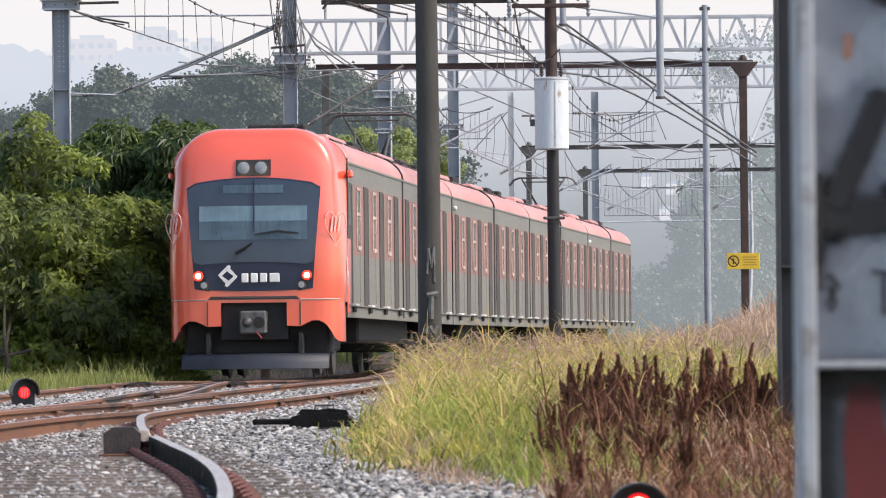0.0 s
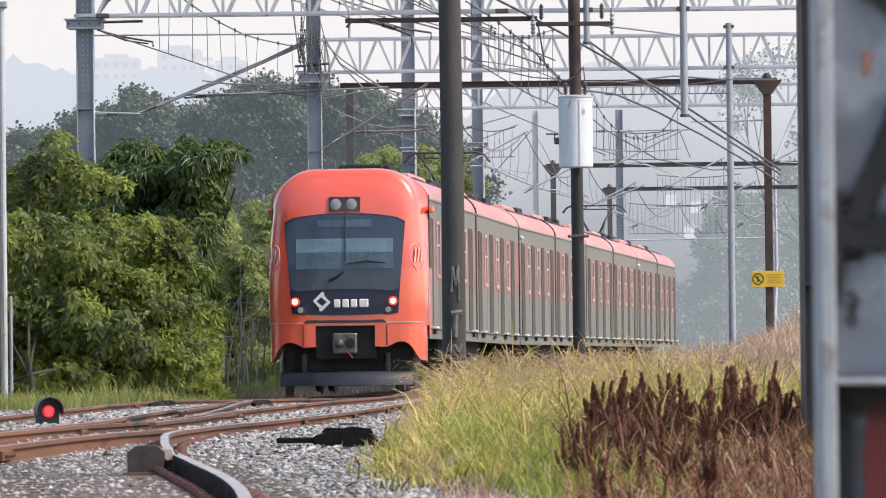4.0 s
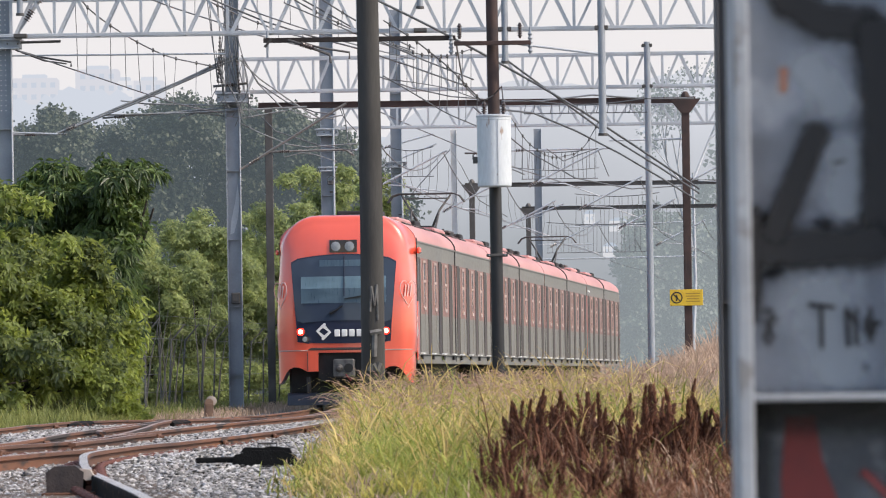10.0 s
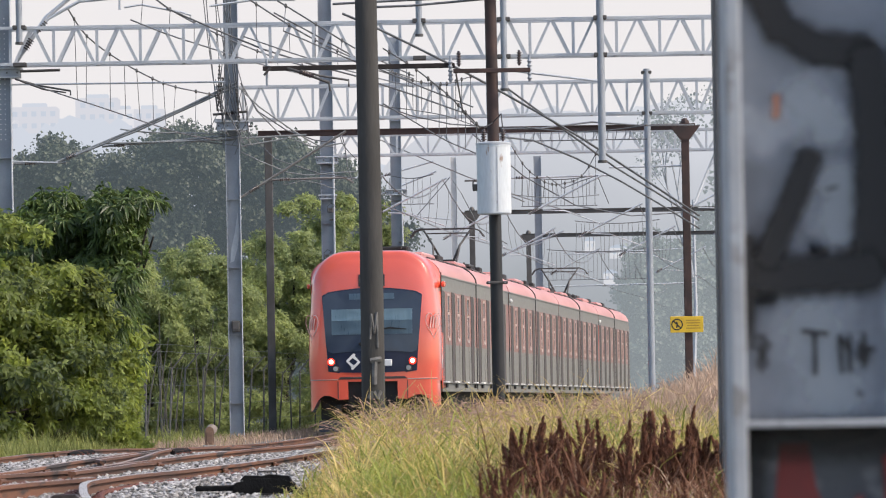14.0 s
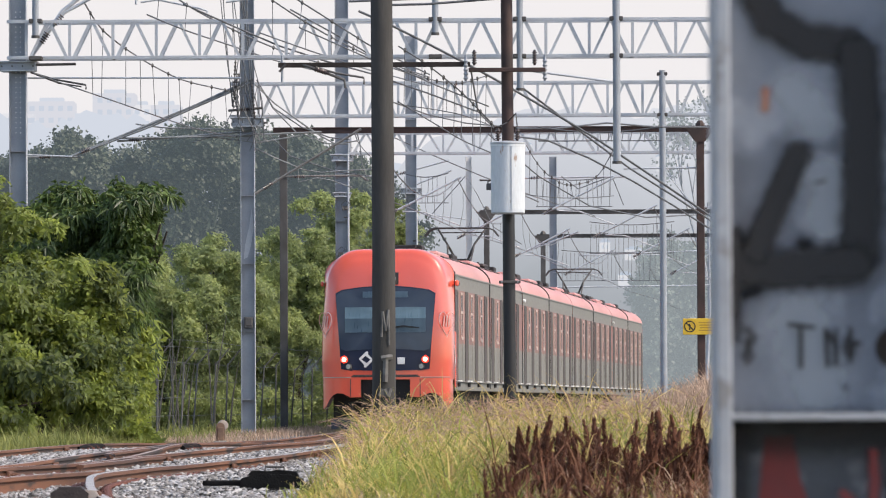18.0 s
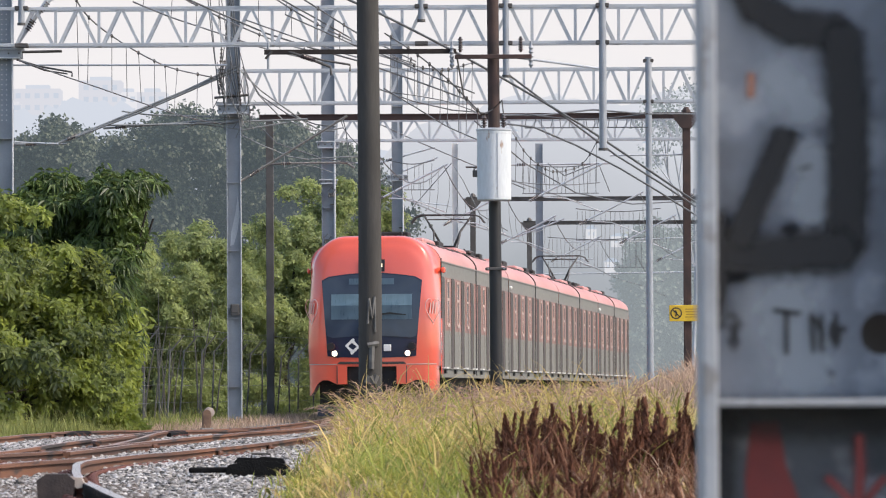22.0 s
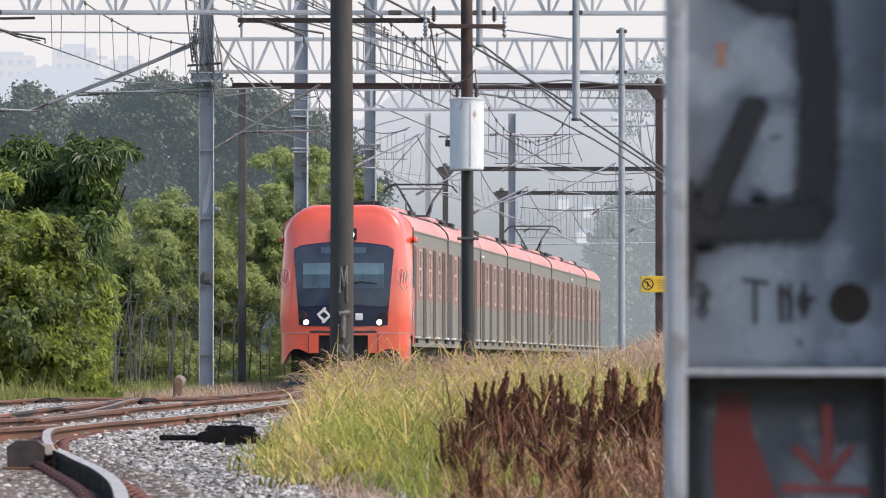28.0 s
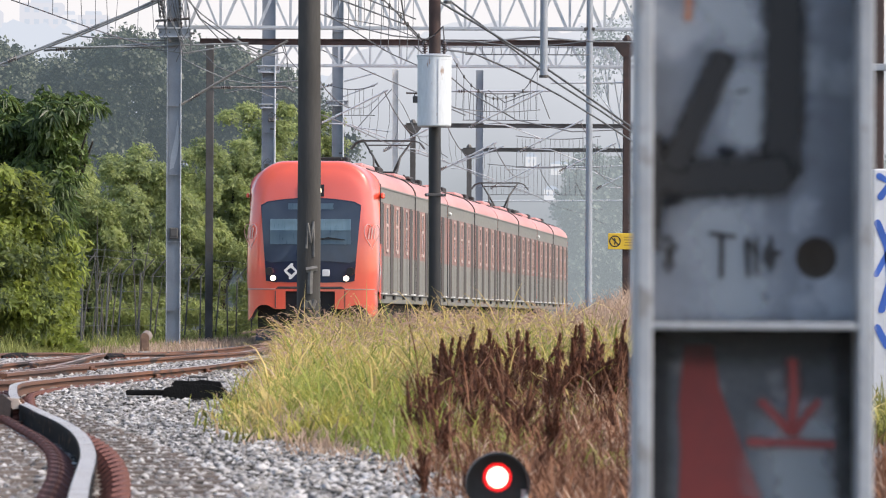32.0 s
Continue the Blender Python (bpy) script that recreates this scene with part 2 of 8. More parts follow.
glow_white = lamp_glow("white_head_lamp", (1.0, 0.88, 0.68), 2.6)
glow_signal = lamp_glow("red_signal_lens", (1.0, 0.015, 0.02), 0.42)
glow_led = lamp_glow("red_signal_led", (1.0, 0.16, 0.16), 1.3)
plate_grey = surface("primed_grey_column", (0.21, 0.232, 0.268), (0.14, 0.157, 0.187), 0.55, 0.1, 2.2, 30, 0.15, wear=(0.29, 0.315, 0.35), wear_at=0.57)
plate_edge = surface("light_grey_column_edge", (0.36, 0.38, 0.40), (0.26, 0.27, 0.28), 0.6, 0.1, 6, 60, 0.2, wear=(0.22, 0.215, 0.21), wear_at=0.57)
# lower web's dirt and the stiffener's shade share one darker colour
plate_dirty_shade = surface("grimy_shaded_lower_web", (0.115, 0.125, 0.140), (0.055, 0.06, 0.068), 0.7, 0.1, 4, 90, 0.3, wear=(0.15, 0.155, 0.165), wear_at=0.55)
panicle_mat = foliage("pink_brown_seed_head", (0.20, 0.12, 0.085), (0.52, 0.36, 0.27), 0.7, 0.3)
def sprayed(name, colour, full=1.0):
    """Spray paint that thins out towards the edge of each stroke."""
    m, n, l, p = nodes_of(name)
    p.inputs["Base Color"].default_value = (*colour, 1)
    p.inputs["Roughness"].default_value = 0.6
    at = n.new("ShaderNodeAttribute")
    at.attribute_name = "cover"
    tc = n.new("ShaderNodeTexCoord")
    nz = n.new("ShaderNodeTexNoise")
    nz.inputs["Scale"].default_value = 55
    nz.inputs["Detail"].default_value = 4
    l.new(tc.outputs["Object"], nz.inputs["Vector"])
    ad = n.new("ShaderNodeMath")
    ad.operation = 'MULTIPLY_ADD'
    l.new(nz.outputs[0], ad.inputs[0])
    ad.inputs[1].default_value = 0.5
    l.new(at.outputs["Fac"], ad.inputs[2])
    mr = n.new("ShaderNodeMapRange")
    mr.interpolation_type = 'SMOOTHSTEP'
    mr.inputs[1].default_value, mr.inputs[2].default_value, mr.inputs[4].default_value = 0.35, 1.15, full
    l.new(ad.outputs[0], mr.inputs[0])
    tr = n.new("ShaderNodeBsdfTransparent")
    ms = n.new("ShaderNodeMixShader")
    l.new(mr.outputs[0], ms.inputs[0])
    l.new(tr.outputs[0], ms.inputs[1])
    l.new(p.outputs[0], ms.inputs[2])
    l.new(ms.outputs[0], n["Material Output"].inputs[0])
    return m


spray_black = sprayed("black_spray_paint", (0.010, 0.010, 0.011))
spray_haze = sprayed("thin_black_overspray", (0.012, 0.012, 0.013), 0.16)
spray_soft_red = sprayed("red_sprayed_line", (0.24, 0.035, 0.032), 0.85)
spray_shade = sprayed("sprayed_shade_black", (0.012, 0.012, 0.013), 0.62)
spray_pale = sprayed("pale_soft_spray", (0.40, 0.44, 0.475), 0.5)
spray_red = surface("red_spray_paint", (0.235, 0.034, 0.028), (0.165, 0.026, 0.024), 0.65, 0, 4, 40, 0, wear=(0.17, 0.095, 0.09), wear_at=0.68)
spray_blue = surface("blue_spray_paint", (0.04, 0.13, 0.5), None, 0.6, 0, 4, 40, 0)
lime_wall = surface("whitewashed_wall", (0.66, 0.67, 0.68), (0.52, 0.53, 0.55), 0.85, 0, 1.2, 20, 0.2)
# yellow light ends and bluish dark ends put sun and hazy shade in
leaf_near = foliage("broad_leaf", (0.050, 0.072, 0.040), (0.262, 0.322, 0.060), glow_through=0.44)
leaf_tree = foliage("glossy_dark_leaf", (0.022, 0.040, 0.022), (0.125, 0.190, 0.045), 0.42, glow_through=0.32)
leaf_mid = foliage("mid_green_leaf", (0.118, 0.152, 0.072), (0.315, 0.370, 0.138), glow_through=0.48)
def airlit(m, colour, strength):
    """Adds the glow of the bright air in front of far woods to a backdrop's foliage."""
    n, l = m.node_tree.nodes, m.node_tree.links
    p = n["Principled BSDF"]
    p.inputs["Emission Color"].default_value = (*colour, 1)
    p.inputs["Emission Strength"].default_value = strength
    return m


# haze over the far leaves is put in as bluish-grey emission
leaf_hill = airlit(foliage("hazed_woods_leaf", (0.012, 0.018, 0.011), (0.078, 0.090, 0.050), glow_through=0.1), (0.039, 0.051, 0.060), 0.95)
leaf_far = airlit(foliage("hazed_far_leaf", (0.02, 0.03, 0.02), (0.07, 0.09, 0.06), glow_through=0.1), (0.158, 0.186, 0.208), 0.87)
bark = surface("bark", (0.055, 0.046, 0.037), (0.032, 0.026, 0.021), 0.95, 0, 6, 50, 0.6)
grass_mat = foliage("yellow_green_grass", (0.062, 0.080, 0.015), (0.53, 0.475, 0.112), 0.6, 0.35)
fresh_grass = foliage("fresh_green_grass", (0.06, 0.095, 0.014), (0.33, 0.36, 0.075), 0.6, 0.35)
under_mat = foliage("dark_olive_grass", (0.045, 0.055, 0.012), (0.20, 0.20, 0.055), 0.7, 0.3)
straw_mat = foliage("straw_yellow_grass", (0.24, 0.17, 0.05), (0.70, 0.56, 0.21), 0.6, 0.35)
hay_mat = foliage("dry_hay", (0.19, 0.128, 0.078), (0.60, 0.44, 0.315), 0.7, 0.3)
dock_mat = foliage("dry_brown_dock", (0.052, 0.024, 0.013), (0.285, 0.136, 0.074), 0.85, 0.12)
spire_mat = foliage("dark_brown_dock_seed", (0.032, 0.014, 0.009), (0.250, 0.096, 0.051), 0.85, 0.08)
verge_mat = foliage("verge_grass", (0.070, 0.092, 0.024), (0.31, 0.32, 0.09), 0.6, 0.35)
# pale concrete whitened further; haze down the line is in its colour
pale_concrete = surface("haze_whitened_concrete", (0.62, 0.62, 0.61), (0.52, 0.52, 0.51), 0.9, 0, 3, 40, 0.2)
concrete = surface("old_concrete", (0.34, 0.33, 0.31), (0.24, 0.23, 0.21), 0.9, 0, 3, 40, 0.3)


# ---- mesh helpers ----
class Shape:
    """Collects vertices and faces of one part."""

    def __init__(self):
        self.v, self.f = [], []

    def add(self, verts, faces):
        k = len(self.v)
        self.v += [tuple(p) for p in verts]
        self.f += [tuple(i + k for i in f) for f in faces]
        return self

    def box(self, c, s, b=0.0, m=None):
        """Box with chamfered edges b, centre c, size s."""
        hx, hy, hz = (a / 2 for a in s)
        b = min(b, hx * 0.9, hy * 0.9, hz * 0.9)
        vs, fs = [], []
        if b <= 0:
            vs = [(x, y, z) for x in (-hx, hx) for y in (-hy, hy) for z in (-hz, hz)]
            fs = [(0, 1, 3, 2), (4, 6, 7, 5), (0, 4, 5, 1), (2, 3, 7, 6), (0, 2, 6, 4), (1, 5, 7, 3)]
        else:
            idx = {}
            for sx in (-1, 1):
                for sy in (-1, 1):
                    for sz in (-1, 1):
                        for ax in range(3):
                            p = [sx * (hx - b), sy * (hy - b), sz * (hz - b)]
                            p[ax] = (sx * hx, sy * hy, sz * hz)[ax]
                            idx[sx, sy, sz, ax] = len(vs)
                            vs.append(tuple(p))
            sg = (-1, 1)
            for ax in range(3):
                o = [i for i in range(3) if i != ax]
                for s0 in sg:
                    q = []
                    for a, c2 in ((-1, -1), (1, -1), (1, 1), (-1, 1)):
                        k = [0, 0, 0]
                        k[ax], k[o[0]], k[o[1]] = s0, a, c2
                        q.append(idx[(*k, ax)])
                    fs.append(tuple(q if (s0 > 0) == (ax != 1) else q[::-1]))
            for ax in range(3):
                o = [i for i in range(3) if i != ax]
                for a in sg:
                    for c2 in sg:
                        k0, k1 = [0, 0, 0], [0, 0, 0]
                        k0[ax], k1[ax] = -1, 1
                        for k in (k0, k1):
                            k[o[0]], k[o[1]] = a, c2
                        fs.append((idx[(*k0, o[0])], idx[(*k1, o[0])], idx[(*k1, o[1])], idx[(*k0, o[1])]))
            for sx in sg:
                for sy in sg:
                    for sz in sg:
                        fs.append(tuple(idx[sx, sy, sz, a] for a in range(3)))
        c = Vector(c)
        vs = [(m @ Vector(p) if m else Vector(p)) + c for p in vs]
        return self.add(vs, fs)

    def tube(self, pts, r, n=6, cap=True):
        """Round bar along pts; r is one radius or one per point."""
        pts = [Vector(p) for p in pts]
        rs = r if isinstance(r, (list, tuple)) else [r] * len(pts)
        vs, fs, side = [], [], None
        for i, p in enumerate(pts):
            d = (pts[min(i + 1, len(pts) - 1)] - pts[max(i - 1, 0)]).normalized()
            if side is None:
                side = d.cross(Vector((0, 0, 1)) if abs(d.z) < 0.9 else Vector((1, 0, 0))).normalized()
            side = (side - d * side.dot(d)).normalized()
            up = d.cross(side)
            for k in range(n):
                a = 2 * math.pi * k / n
                vs.append(p + (side * math.cos(a) + up * math.sin(a)) * rs[i])
        for i in range(len(pts) - 1):
            for k in range(n):
                a, b = i * n + k, i * n + (k + 1) % n
                fs.append((a, b, b + n, a + n))
        if cap:
            fs += [tuple(range(n))[::-1], tuple(range((len(pts) - 1) * n, len(pts) * n))]
        return self.add(vs, fs)

    def lathe(self, prof, n=16, m=None):
        """Turned shape round z from (radius, height) pairs."""
        vs, fs = [], []
        for r, z in prof:
            for k in range(n):
                a = 2 * math.pi * k / n
                vs.append(Vector((r * math.cos(a), r * math.sin(a), z)))
        for i in range(len(prof) - 1):
            for k in range(n):
                a, b = i * n + k, i * n + (k + 1) % n
                fs.append((a, b, b + n, a + n))
        fs += [tuple(range(n))[::-1], tuple(range((len(prof) - 1) * n, len(prof) * n))]
        return self.add([m @ v for v in vs] if m else vs, fs)

    def prism(self, poly, y0, y1):
        """Polygon in (x, z), drawn out from y0 to y1."""
        n = len(poly)
        vs = [(x, y0, z) for x, z in poly] + [(x, y1, z) for x, z in poly]
        fs = [tuple(range(n)), tuple(range(2 * n - 1, n - 1, -1))]
        fs += [(k, k + n, (k + 1) % n + n, (k + 1) % n) for k in range(n)]
        return self.add(vs, fs)

    def ribbon(self, pts, w, y0, y1):
        """Brush stroke of width w along (x, z) points, between depths y0 and y1, with round ends."""
        w = w / 2
        lft, rgt = [], []
        pts = [Vector(p) for p in pts]
        for i, p in enumerate(pts):
            d = (pts[min(i + 1, len(pts) - 1)] - pts[max(i - 1, 0)]).normalized()
            nn = Vector((-d.y, d.x))
            lft.append(p + nn * w)
            rgt.append(p - nn * w)
        d0, d1 = (pts[1] - pts[0]).normalized(), (pts[-1] - pts[-2]).normalized()
        end0 = [pts[0] - d0 * w * 0.8 + Vector((-d0.y, d0.x)) * w * s for s in (-0.5, 0.5)]
        end1 = [pts[-1] + d1 * w * 0.8 + Vector((-d1.y, d1.x)) * w * s for s in (0.5, -0.5)]
        n = len(pts)
        ring = end0 + lft + end1 + rgt[::-1]
        return self.prism([(p.x, p.y) for p in ring], y0, y1)

    def mesh(self, name, mat, smooth=35):
        me = bpy.data.meshes.new(name)
        me.from_pydata(self.v, [], self.f)
        me.materials.append(mat)
        if smooth:
            me.shade_smooth()
            me.set_sharp_from_angle(angle=radians(smooth))
        me.update()
        return me


def spray_stroke(name, pts, w, y, mat, soft=0.55):
    """Painted stroke in the (x, z) plane, full in the middle and thin at its edges."""
    p = [Vector(q) for q in pts]
    v, f, cover = [], [], []
    d0, d1 = (p[1] - p[0]).normalized(), (p[-1] - p[-2]).normalized()
    line = [p[0] - d0 * w * 0.5, p[0]] + p[1:-1] + [p[-1], p[-1] + d1 * w * 0.5]
    for i, q in enumerate(line):
        d = (line[min(i + 1, len(line) - 1)] - line[max(i - 1, 0)]).normalized()
        nn = Vector((-d.y, d.x))
        end = i in (0, len(line) - 1)
        k = 0.35 if end else 1.0
        for s, cv in ((-1 - soft, 0), (-1 + soft, 1), (1 - soft, 1), (1 + soft, 0)):
            e = q + nn * (w / 2 * s * k)
            v.append((e.x, y, e.y))
            cover.append(0.0 if end else cv)
    for i in range(len(line) - 1):
        f += [(i * 4 + k, i * 4 + k + 1, i * 4 + k + 5, i * 4 + k + 4) for k in range(3)]
    me = bpy.data.meshes.new(name)
    me.from_pydata(v, [], f)
    me.materials.append(mat)
    at = me.attributes.new("cover", 'FLOAT', 'POINT')
    at.data.foreach_set("value", cover)
    return me


def part(name, shape, mat, parent=None, label="", smooth=35):
    """Links a shape (or a ready mesh) as one mesh object under a thing or part."""
    me = shape.mesh(name, mat, smooth) if isinstance(shape, Shape) else shape
    ob = new(name, me)
    if parent:
        ob.parent = parent
    if label:
        tagged(ob, label)
    return ob


def thing(name, label, category, group="", kind="", at=None):
    ob = new(name)
    ob.empty_display_size = 0.2
    if at is not None:
        ob.matrix_basis = at if isinstance(at, Matrix) else Matrix.Translation(at)
    return tagged(ob, label, category, group, kind)


def big_mesh(name, verts, loops, counts, mat):
    """Mesh from arrays: verts (n, 3), flat corner indices and corners per face."""
    me = bpy.data.meshes.new(name)
    me.vertices.add(len(verts))
    me.vertices.foreach_set("co", np.asarray(verts, np.float32).ravel())
    me.loops.add(len(loops))
    me.loops.foreach_set("vertex_index", np.asarray(loops, np.int32))
    me.polygons.add(len(counts))
    starts = np.concatenate([[0], np.cumsum(counts)[:-1]])
    me.polygons.foreach_set("loop_start", starts.astype(np.int32))
    me.polygons.foreach_set("loop_total", np.asarray(counts, np.int32))
    me.update(calc_edges=True)
    me.materials.append(mat)
    return me


def leaf_mesh(name, pos, nrm, size, mat, rng, slim=0.45, curl=0.25):
    """Folded pointed leaves at pos, facing nrm."""
    n = len(pos)
    nrm = nrm / np.maximum(np.linalg.norm(nrm, axis=1, keepdims=True), 1e-6)
    t = rng.normal(size=(n, 3))
    t[:, 2] -= 0.5
    t -= nrm * (t * nrm).sum(1, keepdims=True)
    t /= np.maximum(np.linalg.norm(t, axis=1, keepdims=True), 1e-6)
    s = np.cross(nrm, t)
    L = (size * rng.uniform(0.6, 1.35, n))[:, None]
    a, c = pos - t * L * 0.5, pos + t * L * 0.5 - nrm * L * curl * 0.5
    b = pos + s * L * slim + nrm * L * curl * 0.5
    d = pos - s * L * slim + nrm * L * curl * 0.5
    v = np.stack([a, b, c, d], 1)
    return v if mat is None else leaf_sheet(name, v, mat)


def whorl_leaves(clumps, whorls, per, length, droop, slim, rng, keep=None):
    """Corner points (n, 4, 3) of long leaves that hang in whorls round the twig ends of each clump."""
    c = np.array(clumps, float)
    mid = c[:, :3].mean(0) - np.array([0, 0, 0.4])
    w = c[:, 3] * c[:, 5]
    k = rng.choice(len(c), whorls, p=w / w.sum())
    out = c[k, :3] - mid
    out /= np.maximum(np.linalg.norm(out, axis=1, keepdims=True), 1e-6)
    d = rng.normal(size=(whorls, 3)) * 0.8 + out * 0.7 + np.array([0, -0.25, 0.35])
    d /= np.linalg.norm(d, axis=1, keepdims=True)
    p = c[k, :3] + d * c[k, 3:] * rng.uniform(0.7, 1.25, (whorls, 1))
    if keep is not None:
        ok = keep(p)
        p, d = p[ok], d[ok]
    m = len(p)
    s0 = np.cross(d, np.array([0.3, 0.9, 0.1]))
    s0 /= np.linalg.norm(s0, axis=1, keepdims=True)
    s1 = np.cross(d, s0)
    az = (np.arange(per) * 2 * np.pi / per)[None] + rng.uniform(0, 6.28, (m, 1)) + rng.normal(0, 0.3, (m, per))
    th = rng.uniform(0.6, 1.75, (m, per))
    t = d[:, None] * np.cos(th)[..., None] + (s0[:, None] * np.cos(az)[..., None] + s1[:, None] * np.sin(az)[..., None]) * np.sin(th)[..., None]
    t[..., 2] -= droop * rng.uniform(0.4, 1.4, (m, per))
    t /= np.linalg.norm(t, axis=2, keepdims=True)
    n = d[:, None] - t * (t * d[:, None]).sum(2, keepdims=True) + rng.normal(0, 0.12, (m, per, 3))
    n /= np.maximum(np.linalg.norm(n, axis=2, keepdims=True), 1e-6)
    side = np.cross(n, t)
    L = (length * rng.uniform(0.65, 1.25, (m, per)))[..., None]
    a = p[:, None] + t * L * 0.05
    b = a + t * L * 0.45
    tip = a + t * L - np.array([0, 0, 1.0]) * L * droop * 0.35
    return np.stack([a, b + side * L * slim + n * L * 0.05, tip, b - side * L * slim + n * L * 0.05], 2).reshape(-1, 4, 3)


def leaf_sheet(name, quads, mat):
    """One mesh of folded leaves from their corner points."""
    n = len(quads)
    loops = (np.arange(n)[:, None] * 4 + np.array([0, 1, 2, 0, 2, 3])).ravel()
    return big_mesh(name, quads.reshape(-1, 3), loops, np.full(2 * n, 3), mat)


def crown_points(clumps, n, rng):
    """Leaf places and facings, gathered loosely round clumps (x, y, z, rx, ry, rz)."""
    c = np.array(clumps, float)
    mid = c[:, :3].mean(0) - np.array([0, 0, 0.5])
    w = (c[:, 3] * c[:, 5])
    k = rng.choice(len(c), n, p=w / w.sum())
    pos = c[k, :3] + rng.normal(0, 0.44, (n, 3)) * c[k, 3:]
    out = pos - mid
    out /= np.linalg.norm(out, axis=1, keepdims=True)
    nrm = out * 0.7 + rng.normal(0, 0.6, (n, 3)) + np.array([0, 0, 0.35])
    return pos, nrm


def clumps_in(cx, cy, cz, rx, ry, rz, count, size, rng):
    """Uneven clumps filling a crown."""
    out = []
    for _ in range(count):
        d = rng.normal(size=3)
        d /= np.linalg.norm(d)
        r = rng.random() ** 0.45
        s = size * rng.uniform(0.6, 1.25)
        out.append((cx + d[0] * r * rx, cy + d[1] * r * ry, cz + d[2] * r * rz, s, s, s * rng.uniform(0.6, 0.9)))
    return out


def smooth(a, b, x):
    t = min(max((x - a) / (b - a), 0.0), 1.0)
    return t * t * (3 - 2 * t)


def ground_z(x, y):
    """Height of the ground: ballast bed, with a grassy bank rising to the right further on."""
    bank = 1.05 * smooth(2.2, 6.5, x - 0.03 * (y - 100)) * smooth(60, 120, y)
    edge = 0.10 * smooth(-0.6, 1.5, x - 0.01 * y) * smooth(25, 60, y)
    bed = 0.045 * smooth(41, 51, y) * (1 - smooth(88, 108, y)) * smooth(-0.9, -1.7, x)      # ballast heaped up between the rails of the points
    return -0.09 + bank + edge + bed - 0.04 * smooth(-5.5, -7.5, x) - dip(x, y) * (1 - smooth(114, 136, y))


def dip(x, y):
    """The track sinks a little on its way to the bend."""
    return 0.14 * smooth(81, 113, y) * smooth(-1.6, -2.6, x)


def spline(pts, step=1.0):
    """Smooth plan curve y -> x through (x, y) points."""
    p = np.array(pts, float)
    ys = np.arange(p[0, 1], p[-1, 1] + 1e-6, step)
    sl = np.gradient(p[:, 0], p[:, 1])
    k = np.clip(np.searchsorted(p[:, 1], ys, side="right") - 1, 0, len(p) - 2)
    h = p[k + 1, 1] - p[k, 1]
    t = (ys - p[k, 1]) / h
    x = (2 * t**3 - 3 * t**2 + 1) * p[k, 0] + (t**3 - 2 * t**2 + t) * h * sl[k] + (-2 * t**3 + 3 * t**2) * p[k + 1, 0] + (t**3 - t**2) * h * sl[k + 1]
    return list(zip(x, ys))


RAIL_Z = 0.05


def line_x(y, off=0.0):
    """Middle of the main line in plan, or a parallel at off metres to its right: a slow bend, then straight."""
    if y >= 133:
        return -1.262 + 0.0885 * (y - 133) + off
    if y >= 90:
        return -1.262 + 0.0880 * (y - 133) + 0.00016 * (y - 133)**2 + off
    return line_x(90) + 0.0743 * (y - 90) + off


def line_xs(ys, off=0.0):
    return np.array([line_x(y, off) for y in ys])
# ---- ground and distance ----
def ground():
    xs = np.concatenate([np.linspace(-900, -30, 14), np.linspace(-14, 16, 61), np.linspace(30, 900, 14)])
    ys = np.concatenate([[-200, -60, -10], np.linspace(5, 180, 90), np.linspace(200, 400, 12), [600, 1000, 2000, 3000]])
    v = [(x, y, ground_z(x, y) + (0.015 * noise.noise((x * 1.3, y * 0.6, 0)) if 5 < y < 180 else 0)) for y in ys for x in xs]
    w = len(xs)
    s = Shape()
    s.add(v, [(j * w + i, j * w + i + 1, (j + 1) * w + i + 1, (j + 1) * w + i) for j in range(len(ys) - 1) for i in range(w - 1)])
    tagged(part("ground", s, earth), "stony grey-brown railway ground with ballast and weeds", "ground", kind="structure")


ground()


def ridge(name, label, y, tops, mat, depth=60, seed=1, rough=1.0):
    """A far skyline: tops are (x, z) along it."""
    rng = np.random.default_rng(seed)
    p = np.array(tops, float)
    xs = np.linspace(p[0, 0], p[-1, 0], 260)
    zs = np.interp(xs, p[:, 0], p[:, 1])
    zs = zs + rough * (np.convolve(rng.normal(0, 1, 260), np.ones(4) / 4, "same") + 0.5 * rng.normal(0, 1, 260)) * 0.5
    v = [(x, y, -3) for x in xs] + [(x, y, z) for x, z in zip(xs, zs)] + [(x, y + depth, z * 0.98) for x, z in zip(xs, zs)]
    n = len(xs)
    s = Shape().add(v, [(i, i + 1, i + 1 + n, i + n) for i in range(n - 1)] + [(i + n, i + 1 + n, i + 1 + 2 * n, i + 2 * n) for i in range(n - 1)])
    return tagged(part(name, s, mat, smooth=0), label, "hill", kind="structure")


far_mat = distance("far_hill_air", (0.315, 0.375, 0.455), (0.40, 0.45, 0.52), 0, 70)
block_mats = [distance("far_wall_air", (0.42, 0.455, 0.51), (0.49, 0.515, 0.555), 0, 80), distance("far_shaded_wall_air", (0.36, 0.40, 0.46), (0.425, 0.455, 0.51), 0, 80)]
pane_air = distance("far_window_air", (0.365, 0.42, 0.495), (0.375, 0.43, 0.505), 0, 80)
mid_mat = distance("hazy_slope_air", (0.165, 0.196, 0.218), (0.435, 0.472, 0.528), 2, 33)
